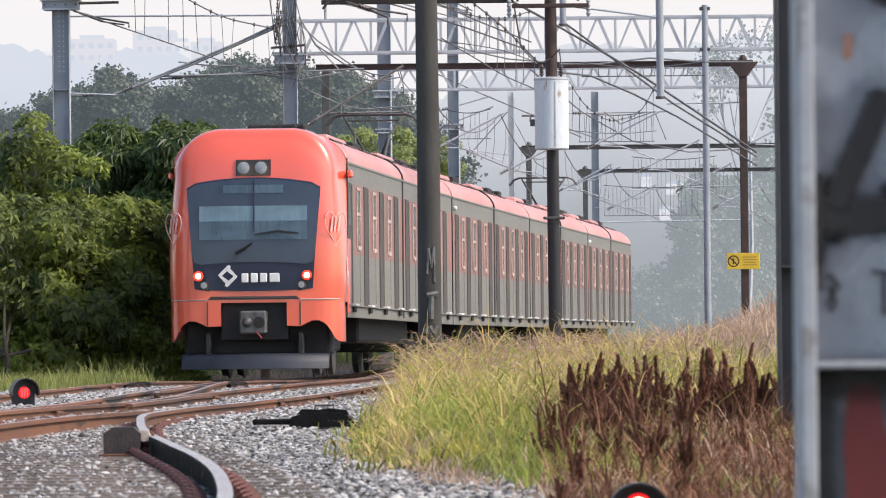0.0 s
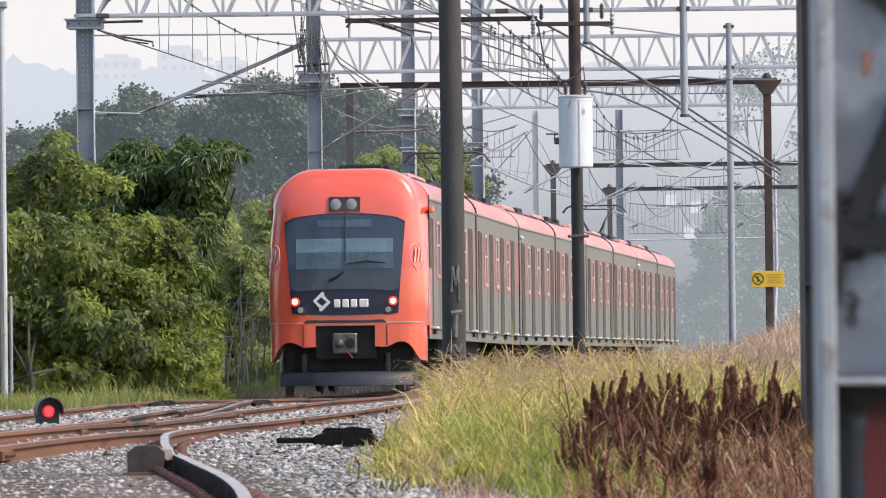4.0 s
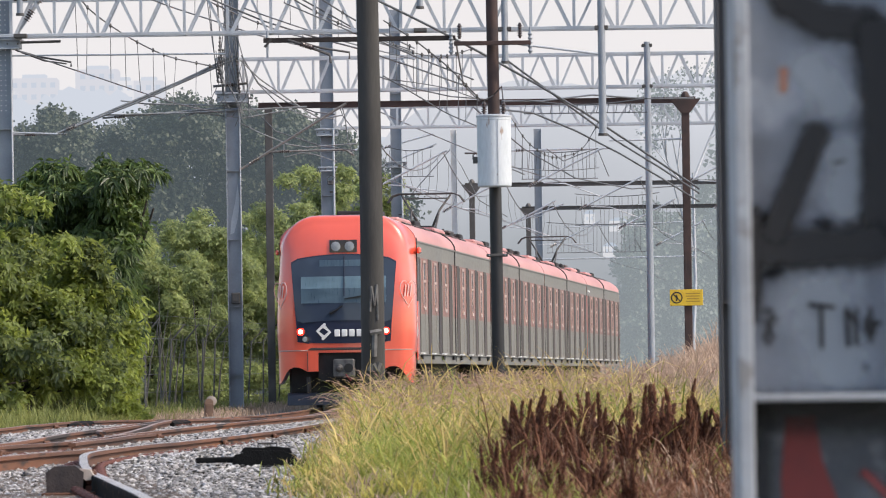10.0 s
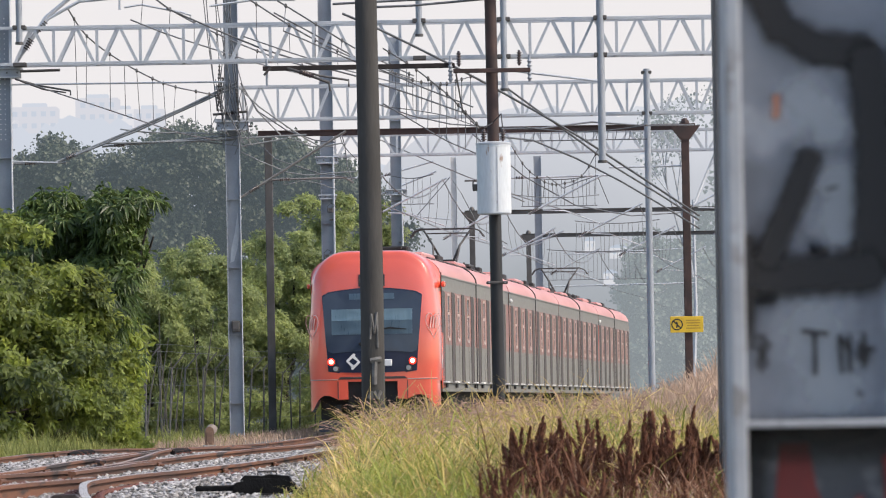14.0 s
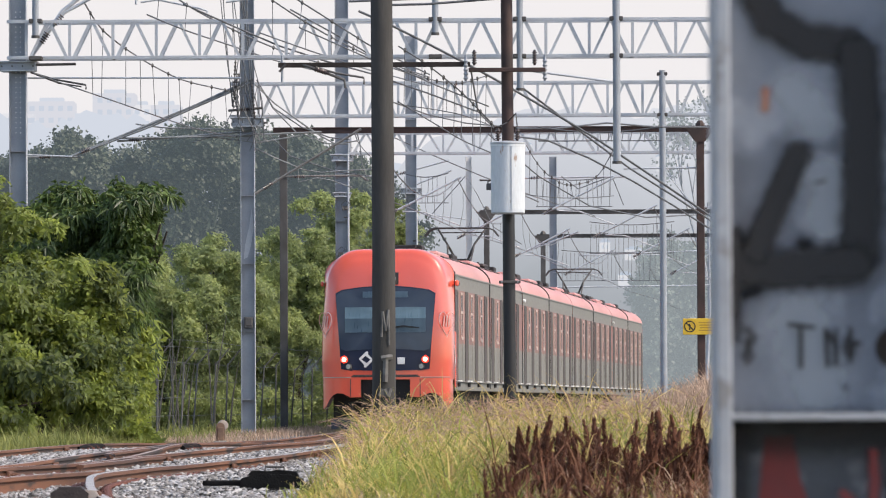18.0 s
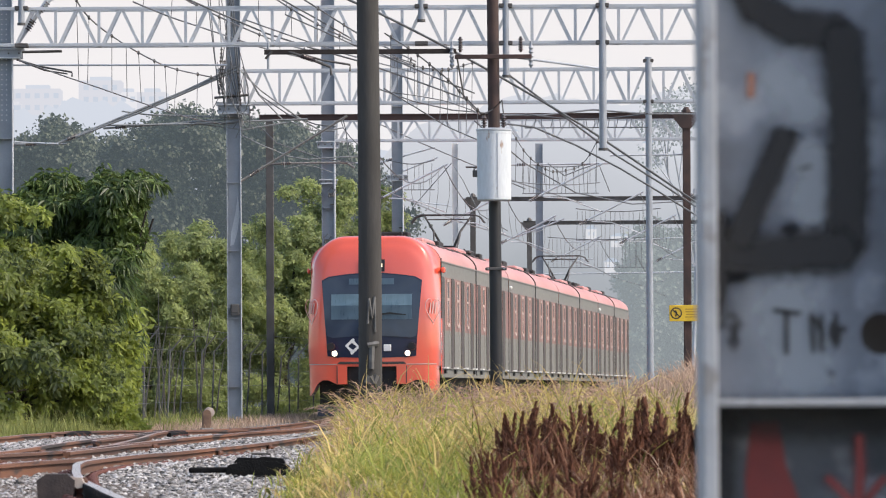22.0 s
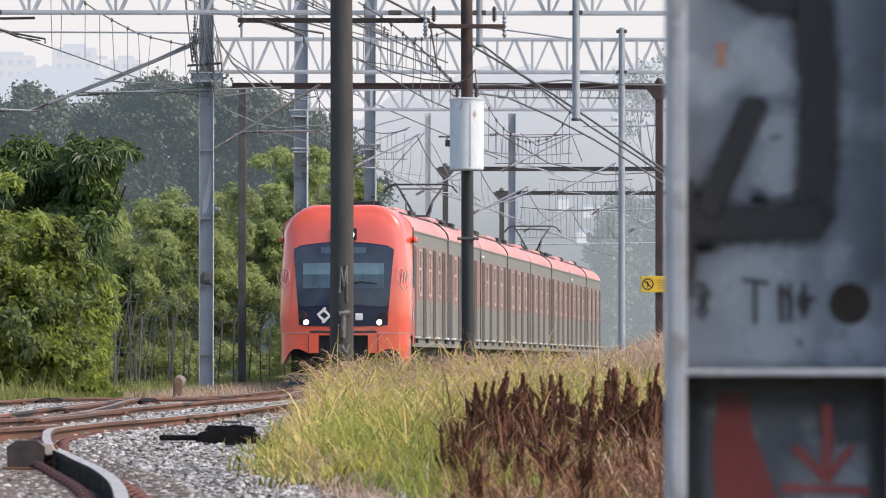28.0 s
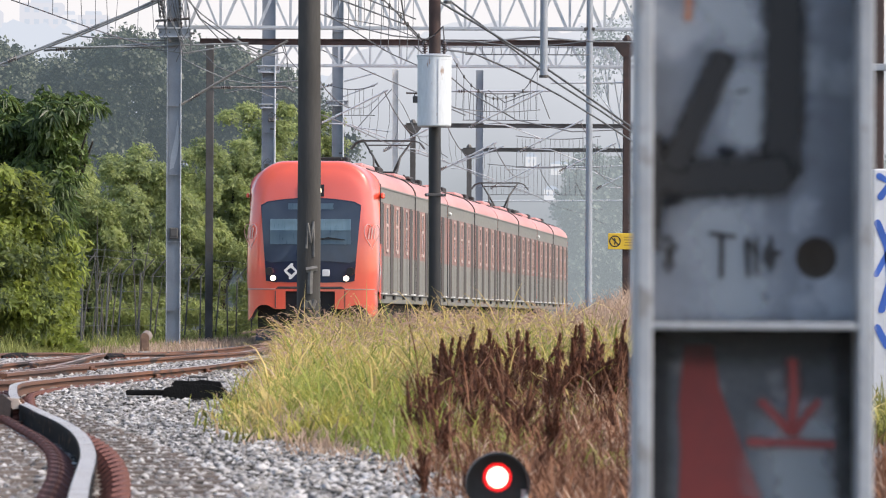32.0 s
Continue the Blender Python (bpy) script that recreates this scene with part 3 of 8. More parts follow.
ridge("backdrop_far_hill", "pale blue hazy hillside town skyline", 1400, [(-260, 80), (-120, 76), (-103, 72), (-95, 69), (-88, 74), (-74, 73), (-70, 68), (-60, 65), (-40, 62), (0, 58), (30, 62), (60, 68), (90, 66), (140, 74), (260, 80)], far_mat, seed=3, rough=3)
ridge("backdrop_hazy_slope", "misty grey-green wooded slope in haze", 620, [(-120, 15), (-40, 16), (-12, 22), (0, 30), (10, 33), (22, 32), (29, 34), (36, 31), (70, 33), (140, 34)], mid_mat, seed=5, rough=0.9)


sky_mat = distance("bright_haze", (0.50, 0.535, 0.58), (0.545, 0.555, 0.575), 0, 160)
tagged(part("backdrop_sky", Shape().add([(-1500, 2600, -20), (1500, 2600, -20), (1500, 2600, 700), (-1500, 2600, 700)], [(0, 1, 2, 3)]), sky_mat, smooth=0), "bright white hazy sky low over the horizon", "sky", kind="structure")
# glowing dark backing added to close gaps between the tree crowns
slope_mat = distance("wood_backing_air", (0.052, 0.063, 0.068), (0.068, 0.082, 0.090), 0, 14)
ridge("backdrop_wood_backing", "dark grey-green backing behind the woods", 292, [(-60, 8.5), (-36, 8.6), (-28, 8.6), (-21, 9.0), (-17, 8.6), (-13, 8.0), (-9, 7.4), (-6, 7.4), (-4, 7.9), (-2.2, 7.0), (-1, 5.5), (0.2, 4), (1, 1)], slope_mat, 20, 8, 0.9)


def skyline():
    """Blocks of far town buildings on the ridge."""
    rng = np.random.default_rng(11)
    for i, (u, z0, w, h) in enumerate(((-106, 68, 9, 7), (-98, 66, 12, 12), (-91, 66, 7, 8), (-82, 67, 11, 13), (-75, 66, 5, 11), (-69, 64, 8, 13), (-61, 62, 9, 9), (-52, 58, 10, 8), (-43, 56, 8, 9), (40, 58, 9, 12), (62, 60, 12, 11), (76, 62, 9, 14), (96, 60, 11, 12))):
        b = thing("far_building", "pale hazy apartment block on a far hill", "building", "town on the far hill", at=(u, 1432, -3))
        s = Shape().box((0, 0, (h + z0 + 3) / 2), (w, 8, h + z0 + 3), 0.3)
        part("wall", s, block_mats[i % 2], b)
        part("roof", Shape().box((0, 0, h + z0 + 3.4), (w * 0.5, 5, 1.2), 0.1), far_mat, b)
        pane = Shape().box((0, -4.02, 0), (1.3, 0.06, 1.3)).mesh("window", pane_air)
        for k in range(int(h // 3)):
            for j in range(int(w // 2.4)):
                part("window", pane, pane_air, b).location = ((j + 0.5) * 2.4 - int(w // 2.4) * 1.2, 0, z0 + h + 1.2 - 3 * k)


skyline()


# ---- rails ----
def main_rail(off):
    return [(line_x(y) + off, y) for y in (101, 110, 120, 133, 160, 200, 240, 280)]


def rail(name, pts, label, grease=0, group="rails of the yard", head_mat=None):
    path = spline(pts, 0.7)
    prof = [(-0.07, -0.155), (-0.07, -0.14), (-0.012, -0.115), (-0.012, -0.04), (-0.036, -0.03), (-0.036, -0.006), (-0.030, 0.0), (0.030, 0.0), (0.036, -0.006), (0.036, -0.03), (0.012, -0.04), (0.012, -0.115), (0.07, -0.14), (0.07, -0.155)]
    v, n = [], len(prof)
    for i, (x, y) in enumerate(path):
        x0, y0 = path[max(i - 1, 0)]
        x1, y1 = path[min(i + 1, len(path) - 1)]
        t = Vector((x1 - x0, y1 - y0)).normalized()
        dz = 0.006 * noise.noise((x * 0.4, y * 0.25, 3.0)) - dip(x, y) * (1 - smooth(116, 140, y))
        v += [(x + t.y * a, y - t.x * a, RAIL_Z + b + dz) for a, b in prof]
    r = thing(name, label, "rail", group, at=(0, 0, 0))
    web, top = Shape(), Shape()
    m = len(path)
    quads = lambda a, b: [(i * n + k, i * n + k + 1, (i + 1) * n + k + 1, (i + 1) * n + k) for i in range(a, b) for k in range(n - 1) if k != 6]
    g = sum(1 for q in path if q[1] < grease)
    g = g if g < m else m - 1
    if g > 1:
        part("rail_web", Shape().add(v[:(g + 1) * n], quads(0, g)), dark_web, r, "grease-black web")
    if g < m - 1:
        web.add(v[g * n:], quads(0, m - 1 - g) + [tuple(range(n))[::-1]])
        part("rail_web", web, rust_rail, r)
    lift = [(a, b, c + 0.0015) for a, b, c in v]
    top.add([lift[i * n + k] for i in range(m) for k in (6, 7)], [(i * 2, i * 2 + 1, i * 2 + 3, i * 2 + 2) for i in range(m - 1)])
    part("rail_head", top, head_mat or dull_top, r, "worn running surface")
    return r, path


RAILS = [
    ("outer", [(-6.6, 36), (-6.2, 44), (-5.85, 54), (-5.65, 62), (-5.6, 70), (-5.5, 80), (-5.3, 90)] + main_rail(-0.8), "rusty brown outer rail of the main line"),
    ("inner", [(-5.4, 36), (-4.75, 44), (-4.15, 54), (-4.15, 66), (-4.05, 78), (-3.75, 90)] + main_rail(0.8), "rusty brown inner rail of the main line"),
    ("bend_left", [(-1.8, 8), (-1.95, 14), (-2.25, 20), (-2.62, 25), (-2.88, 28.4), (-3.27, 32.3), (-3.7, 36.5), (-4.15, 41.5), (-4.35, 46.5), (-4.1, 51), (-3.5, 56.5), (-3.38, 61), (-3.02, 71), (-2.6, 80), (-2.25, 86), (-1.3, 103), (1.2, 130), (7.5, 200)], "rusty rail of the siding with an S bend"),
]
RAILS += [
    ("bend_right", [(-0.4, 8), (-0.72, 14), (-0.9, 18), (-1.12, 23), (-1.3, 26), (-1.52, 28.8), (-1.82, 32), (-2.22, 36.4), (-2.58, 41.6), (-2.8, 46), (-2.72, 50), (-2.42, 54), (-2.12, 58), (-1.72, 66), (-1.40, 75), (-0.6, 90), (0.2, 103), (2.8, 130), (9.1, 200)], "shiny curved siding rail bending through ballast"),
]
RAILS += [
    ("cross_left", [(-6.6, 30), (-5.9, 37), (-5.3, 42), (-4.8, 46), (-4.3, 50)], "rusty rail joining at the points"),
    ("closure", [(-3.40, 60.8), (-3.5, 66), (-3.68, 74), (-3.82, 80), (-3.84, 84)], "rusty closure rail between the crossing tracks"),
    ("cross_right", [(-4.9, 28), (-4.05, 34), (-3.68, 39), (-3.45, 44), (-2.95, 49)], "rusty rail joining at the points"),
]
PATHS = {}
for key, pts, label in RAILS:
    PATHS[key] = rail("rail", pts, label, {"bend_right": 36.5, "bend_left": 30}.get(key, 0), head_mat=rail_top if key == "bend_right" else None)[1]
for key, off, y0, y1 in (("bend_left", 0.16, 54, 63), ("inner", 0.17, 66, 78)):
    side = [(x + off * (1 + 0.9 * (abs(2 * (y - y0) / (y1 - y0) - 1) > 0.75) * (abs(2 * (y - y0) / (y1 - y0) - 1) - 0.75) * 4), y) for x, y in PATHS[key] if y0 <= y <= y1]
    rail("check_rail", side[::2], "dark greasy check rail beside a running rail", 0, "check rails")


def rail_clips():
    """Sprung clips and base plates along the feet of the siding rails."""
    plate = Shape().box((0, 0, 0), (0.34, 0.15, 0.022), 0.004).mesh("base_plate", clip_rust)
    coil = Shape().tube([(0.05, -0.07, 0.012), (0.10, -0.08, 0.065), (0.145, -0.03, 0.08), (0.11, 0.02, 0.075), (0.06, 0.04, 0.04), (0.095, 0.075, 0.012), (0.16, 0.065, 0.03)], 0.021, 6).mesh("clip", clip_rust)
    for key, y0, y1 in (("bend_right", 16, 60), ("bend_left", 24, 56)):
        q = np.array(PATHS[key])
        for y in np.arange(y0, y1, 0.65):
            x = np.interp(y, q[:, 1], q[:, 0])
            turn = -math.degrees(math.atan2(np.interp(y + 0.5, q[:, 1], q[:, 0]) - x, 0.5))
            f = thing("rail_fastening", "red-brown sprung rail clips on a base plate", "rail clip", "rail fastenings", at=pose(x, y, RAIL_Z - dip(x, y) - 0.163, 0, 0, turn))
            part("base_plate", plate, clip_rust, f)
            part("clip", coil, clip_rust, f)
            part("clip", coil, clip_rust, f).matrix_basis = pose(0, 0, 0, 0, 0, 180)


rail_clips()


def fishplates():
    """Bolted joint plates and check blocks along the rails."""
    for key, y in (("cross_right", 40), ("bend_left", 52), ("bend_left", 66), ("bend_right", 58), ("bend_right", 64), ("bend_right", 70), ("cross_left", 44), ("inner", 60), ("outer", 82), ("bend_left", 57)):
        p = min(PATHS[key], key=lambda q: abs(q[1] - y))
        t = thing("fishplate", "rust-dark bolted rail joint plate", "rail joint", "rail joints", at=(p[0], p[1], RAIL_Z - 0.07 - dip(*p)))
        for s in (-1, 1):
            part("plate", Shape().box((s * 0.035, 0, 0), (0.03, 0.75, 0.075), 0.008), rust_rail, t)
            for k in range(4):
                part("bolt", Shape().lathe([(0.016, 0), (0.016, 0.025), (0.01, 0.03)], 6, pose(s * 0.05, -0.27 + k * 0.18, 0, 0, 90 * s, 0)), rust_rail, t)


fishplates()


def crossing_blocks():
    """Cast crossing noses and long joint blocks, black with grease."""
    for x, y, length, wide in ((-3.44, 59.2, 3.6, 0.24), (-5.43, 86.2, 3.4, 0.26), (-3.84, 84.5, 2.6, 0.3), (-4.55, 49.0, 1.6, 0.2)):
        b = thing("crossing_block", "grease-black cast crossing block between rails", "crossing", "crossing blocks", at=pose(x, y, RAIL_Z - dip(x, y) - 0.06, 0, 0, -3))
        part("casting", Shape().prism([(-wide / 2, -0.07), (wide / 2, -0.07), (wide / 2, 0.03), (wide * 0.3, 0.058), (-wide * 0.3, 0.058), (-wide / 2, 0.03)], -length / 2, length / 2), dark_web, b)
        for k in range(5):
            part("bolt", Shape().tube([(-wide * 0.62, (k / 4 - 0.5) * length * 0.8, -0.01), (wide * 0.62, (k / 4 - 0.5) * length * 0.8, -0.01)], 0.02, 6), clip_rust, b)


crossing_blocks()


# ---- gantries ----
def h_column(name, label, x, y, z1, w=0.33, plates=(), mat=None, group="catenary masts", holes=None, z0=-0.3):
    """H-section steel mast with its open side to the line, stiffener plates, bolts and base."""
    mat = mat or galv
    c = thing(name, label, "mast", group, at=(x, y, z0))
    h = z1 - z0
    part("web", Shape().box((0, 0, h / 2), (w - 0.03, 0.014, h)), mat, c)
    for s in (-1, 1):
        # right flange paler: sunlight on that edge is put into its colour
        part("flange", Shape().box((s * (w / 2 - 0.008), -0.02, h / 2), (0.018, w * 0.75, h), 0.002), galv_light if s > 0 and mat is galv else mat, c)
    for z in plates:
        part("stiffener", Shape().box((0, -w * 0.18, z - z0), (w - 0.036, w * 0.36, 0.016)), mat, c)
    part("base_plate", Shape().box((0, 0, 0.10), (w * 1.6, w * 1.6, 0.03), 0.004), mat, c)
    if holes:
        a, b, step = holes
        hole = Shape().lathe([(0.012, 0), (0.012, 0.003)], 8, pose(0, 0, 0, 90, 0, 0)).mesh("bolt_hole", white_paint)
        k = a
        while k < b:
            for sx in (-0.045, 0.045):
                part("bolt_hole", hole, white_paint, c).location = (sx, -0.0085, k - z0)
            k += step
    return c


def truss(label, y, x0, x1, z0, z1, panel, deep=0.5, start=0.0):
    """Lattice beam: four chords, uprights and slanting braces on both faces."""
    t = thing("lattice_beam", label, "gantry beam", "gantry beams", at=(x0, y, 0))
    w = x1 - x0
    for yy in (0, deep):
        for z in (z0, z1):
            part("chord", Shape().box((w / 2, yy, z), (w, 0.05, 0.065), 0.004), galv_light, t)
    k, x = 0, start
    up = Shape().box((0, 0, (z0 + z1) / 2), (0.06, 0.04, z1 - z0 - 0.065)).mesh("upright", galv_light)
    m = Matrix.Rotation(-math.atan2(panel * 0.40, z1 - z0), 4, 'Y')
    br = Shape().box((0, 0, 0), (0.05, 0.035, math.hypot(panel * 0.40, z1 - z0) - 0.05), 0, m).mesh("brace", galv_light)
    br2 = Shape().box((0, 0, 0), (0.05, 0.035, math.hypot(panel * 0.40, z1 - z0) - 0.05), 0, m.inverted()).mesh("brace", galv_light)
    while x < w:
        part("upright", up, galv_light, t).location = (x, 0, 0)
        for me, dx in ((br2, panel * 0.28), (br, panel * 0.72)):
            if x + dx < w:
                part("brace", me, galv_light, t).location = (x + dx, 0.012, (z0 + z1) / 2)
                part("brace", me, galv_light, t).location = (x + dx, deep - 0.012, (z0 + z1) / 2)
        if k % 2 == 0:
            part("tie", Shape().box((x, deep / 2, z0), (0.05, deep - 0.05, 0.04)), galv_light, t)
        x += panel
        k += 1
    return t


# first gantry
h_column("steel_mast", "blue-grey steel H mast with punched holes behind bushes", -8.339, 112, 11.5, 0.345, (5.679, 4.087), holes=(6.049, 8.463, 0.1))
truss("pale galvanised lattice gantry beam over the tracks", 111.7, -8.540, 7.159, 7.518, 8.236, 0.857, 0.5, -8.152 - -8.539)
# second gantry
MAST_TWO = h_column("steel_mast", "blue-grey steel H mast standing beside the points", -4.434, 131, 11.5, 0.335, (5.493, 3.907, 2.347, 0.763))
truss("pale galvanised lattice gantry beam over the tracks", 131.3, -4.855, 8.363, 7.350, 8.112, 0.812, 0.5, -4.184 - -4.853)
jb = thing("junction_box", "small dark cable box on a mast", "box", at=(-4.422, 130.900, 2.542))
part("case", Shape().box((0, 0, 0), (0.2, 0.1, 0.26), 0.015), dark_steel, jb)
part("lid", Shape().box((0, -0.055, 0.02), (0.16, 0.02, 0.18), 0.008), dark_steel, jb)
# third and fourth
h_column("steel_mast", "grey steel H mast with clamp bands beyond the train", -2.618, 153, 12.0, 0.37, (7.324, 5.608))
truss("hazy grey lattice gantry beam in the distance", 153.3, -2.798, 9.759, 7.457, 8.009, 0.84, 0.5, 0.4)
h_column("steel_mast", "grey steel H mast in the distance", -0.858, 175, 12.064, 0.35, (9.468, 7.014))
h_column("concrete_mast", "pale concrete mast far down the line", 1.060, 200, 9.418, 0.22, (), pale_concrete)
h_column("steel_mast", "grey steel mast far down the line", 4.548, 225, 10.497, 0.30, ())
# left mast beside the bushes and its thin companion
h_column("steel_mast", "dark weathered steel mast among bushes", -8.739, 95, 11.5, 0.40, (5.829, 4.238, 2.590, 0.906), dark_steel)
cp = thing("cable_post", "slim grey cable riser post beside a mast", "post", at=(-8.669, 97, -0.2))
part("pipe", Shape().tube([(0, 0, 0), (0, 0, 6.811 + 0.2)], 0.055, 10), galv_light, cp)
part("conduit", Shape().tube([(0.11, 0, 0), (0.11, 0, 2.0)], 0.03, 8), galv, cp)
part("cap", Shape().box((0, 0, 6.811 + 0.2), (0.2, 0.16, 0.12), 0.02), galv, cp)


def round_post(name, label, x, y, z0, z1, r0, r1, mat, category="post", group=""):
    p = thing(name, label, category, group, at=(x, y, z0))
    part("shaft", Shape().tube([(0, 0, 0), (0, 0, (z1 - z0) / 2), (0, 0, z1 - z0)], [r0, (r0 + r1) / 2, r1], 14), mat, p)
    part("footing", Shape().lathe([(r0 * 1.5, 0), (r0 * 1.5, 0.1), (r0 * 1.2, 0.16)], 12), concrete, p)
    return p


# slim gantry mast and hanging drop tubes
p = round_post("steel_mast", "slim grey tube mast clamped to a lattice beam", 5.194, 130.95, -0.2, 8.353, 0.085, 0.075, galv, "mast", "catenary masts")
for v in (8.274, 7.329):
    part("clamp", Shape().box((0, 0.1, v + 0.2), (0.24, 0.32, 0.07), 0.01), dark_steel, p)
for x, y, z0, z1, r in ((3.518, 111.45, 5.357, 9.121, 0.075), (-0.058, 111.45, 7.917, 9.146, 0.065), (-7.956, 111.45, 7.894, 9.201, 0.065), (1.610, 111.45, 6.810, 9.134, 0.065)):
    d = thing("drop_tube", "grey drop tube hanging from a lattice beam", "drop tube", "drop tubes", at=(x, y, 0))
    part("tube", Shape().tube([(0, 0, z0), (0, 0, z1)], r, 12), galv, d)
    part("collar", Shape().lathe([(r * 1.25, z0), (r * 1.25, z0 + 0.05)], 12), dark_steel, d)
    for zz in (7.498, 8.235):
        part("clamp", Shape().box((0, 0.1, zz), (0.26, 0.3, 0.08), 0.01), dark_steel, d)


# ---- rusty portals ----
def portal(label, y, xl, xr, zb, ztop, zg, mat, thick=0.2, left=True, right=True):
    p = thing("portal", label, "portal", "rusty portals", at=(0, y, 0))
    hb = thick * 0.5
    part("beam", Shape().box(((xl + xr) / 2, 0, zb), (xr - xl + 0.5, 0.16, hb * 1.4), 0.01), mat, p)
    part("beam_flange", Shape().box(((xl + xr) / 2, 0, zb + hb * 0.75), (xr - xl + 0.5, 0.24, 0.02)), mat, p)
    for on, x in ((left, xl), (right, xr)):
        if on:
            part("post", Shape().box((x, 0, (zg + zb) / 2), (thick, 0.2, zb - zg - 0.1), 0.012), dark_steel if on == "dark" else mat, p)
            if on != "dark":
                part("gusset", Shape().prism([(x - 0.38, zb + 0.03), (x + 0.38, zb + 0.03), (x + thick / 2 + 0.01, zb - 0.32), (x - thick / 2 - 0.01, zb - 0.32)], -0.125, 0.125), mat, p)
            if on != "dark":
                part("cap", Shape().lathe([(0.11, zb + hb * 0.8), (0.11, zb + hb * 0.8 + 0.05), (0.05, zb + hb * 0.8 + 0.14)], 8, Matrix.Translation((x, 0, 0))), mat, p)
    return p


portal("rust-brown steel portal across the tracks", 140, -3.853, 6.486, 7.427, 0, -0.2, brown_steel, 0.19, "dark", True)
portal("dark rusty portal further down the line", 201, 1.695, 12.209, 7.460, 0, -0.2, dark_steel, 0.2)
portal("dark rusty portal far down the line", 229, 4.217, 14.139, 7.444, 0, -0.2, dark_steel, 0.2)


def sign():
    s = thing("warning_sign", "yellow rectangular warning sign on a rusty post", "sign", at=(6.435, 139.850, 2.527))
    part("plate", Shape().box((0, 0, 0), (0.82, 0.02, 0.40), 0.008), sign_yellow, s)
    part("symbol_ring", Shape().add([(r * math.cos(a) - 0.24, -0.013, r * math.sin(a)) for a in np.linspace(0, 2 * math.pi, 25)[:-1] for r in (0.115, 0.145)], [(2 * k, 2 * k + 1, (2 * k + 3) % 48, (2 * k + 2) % 48) for k in range(24)]), black_paint, s, "black prohibition ring")
    part("symbol_bar", Shape().ribbon([(-0.32, 0.08), (-0.16, -0.08)], 0.03, -0.0125, -0.0135), black_paint, s)
    part("symbol_bolt", Shape().ribbon([(-0.25, 0.06), (-0.23, 0.0), (-0.25, -0.07)], 0.035, -0.0125, -0.0130), black_paint, s)
    for k, w in enumerate((0.36, 0.34, 0.30, 0.36)):
        part("text_bar", Shape().box((0.16, -0.012, 0.10 - k * 0.065), (w, 0.004, 0.022)), surface_dim, s)


surface_dim = surface("faded_lettering", (0.42, 0.25, 0.03), None, 0.6, 0, 30, 60, 0, (4, 1, 1))
sign()


# ---- poles between the tracks and the camera ----
def insulator(m, n=4, r=0.06, parent=None, step=0.055):
    prof = [(0.02, 0)]
    for k in range(n):
        z = 0.03 + k * step
        prof += [(0.025, z), (r, z + 0.012), (r * 0.8, z + 0.028), (0.025, z + 0.032)]
    prof += [(0.022, 0.05 + n * step)]
    ob = part("insulator", Shape().lathe(prof, 10), porcelain, parent, "brown ribbed insulator")
    ob.matrix_basis = m
    return ob


def near_pole():
    x = -0.793
    p = thing("timber_pole", "dark tarred pole with smeared paint letters in tall grass", "pole", at=(x, 80, -0.2))
    part("shaft", Shape().tube([(0, 0, 0), (0.005, 0, 3), (-0.01, 0, 6.2), (-0.02, 0, 9.5)], [0.172, 0.165, 0.157, 0.15], 18), pole_grey, p)
    zt = 0.2
    k = 0.008
    # letters M and T and a wavy smear, in pale paint on the round face
    def stroke(pts, w):
        q = []
        for a, b in pts:
            q.append((a, b))
        s = Shape()
        for (x0, z0), (x1, z1) in zip(q, q[1:]):
            seg = []
            for t in np.linspace(0, 1, 5):
                xx, zz = x0 + (x1 - x0) * t, z0 + (z1 - z0) * t
                seg.append((xx, -math.sqrt(max(0.171**2 - xx * xx, 0.0004)) - 0.002, zz))
            s.tube(seg, w / 2, 6)
        return s
    z = lambda v: 0.6 + (707 - v) * k + zt
    part("letter", stroke([(-0.03, z(585)), (-0.01, z(540)), (0.03, z(575)), (0.07, z(537)), (0.075, z(600))], 0.04), chalk, p, "letter M in pale paint")
    part("letter", stroke([(-0.03, z(623)), (0.11, z(620))], 0.085), chalk, p, "letter T in pale paint")
    part("letter", stroke([(0.03, z(625)), (0.02, z(665))], 0.085), chalk, p)
    part("smear", stroke([(-0.05, z(690)), (0.0, z(678)), (0.05, z(690)), (0.09, z(676))], 0.085), chalk, p)


near_pole()


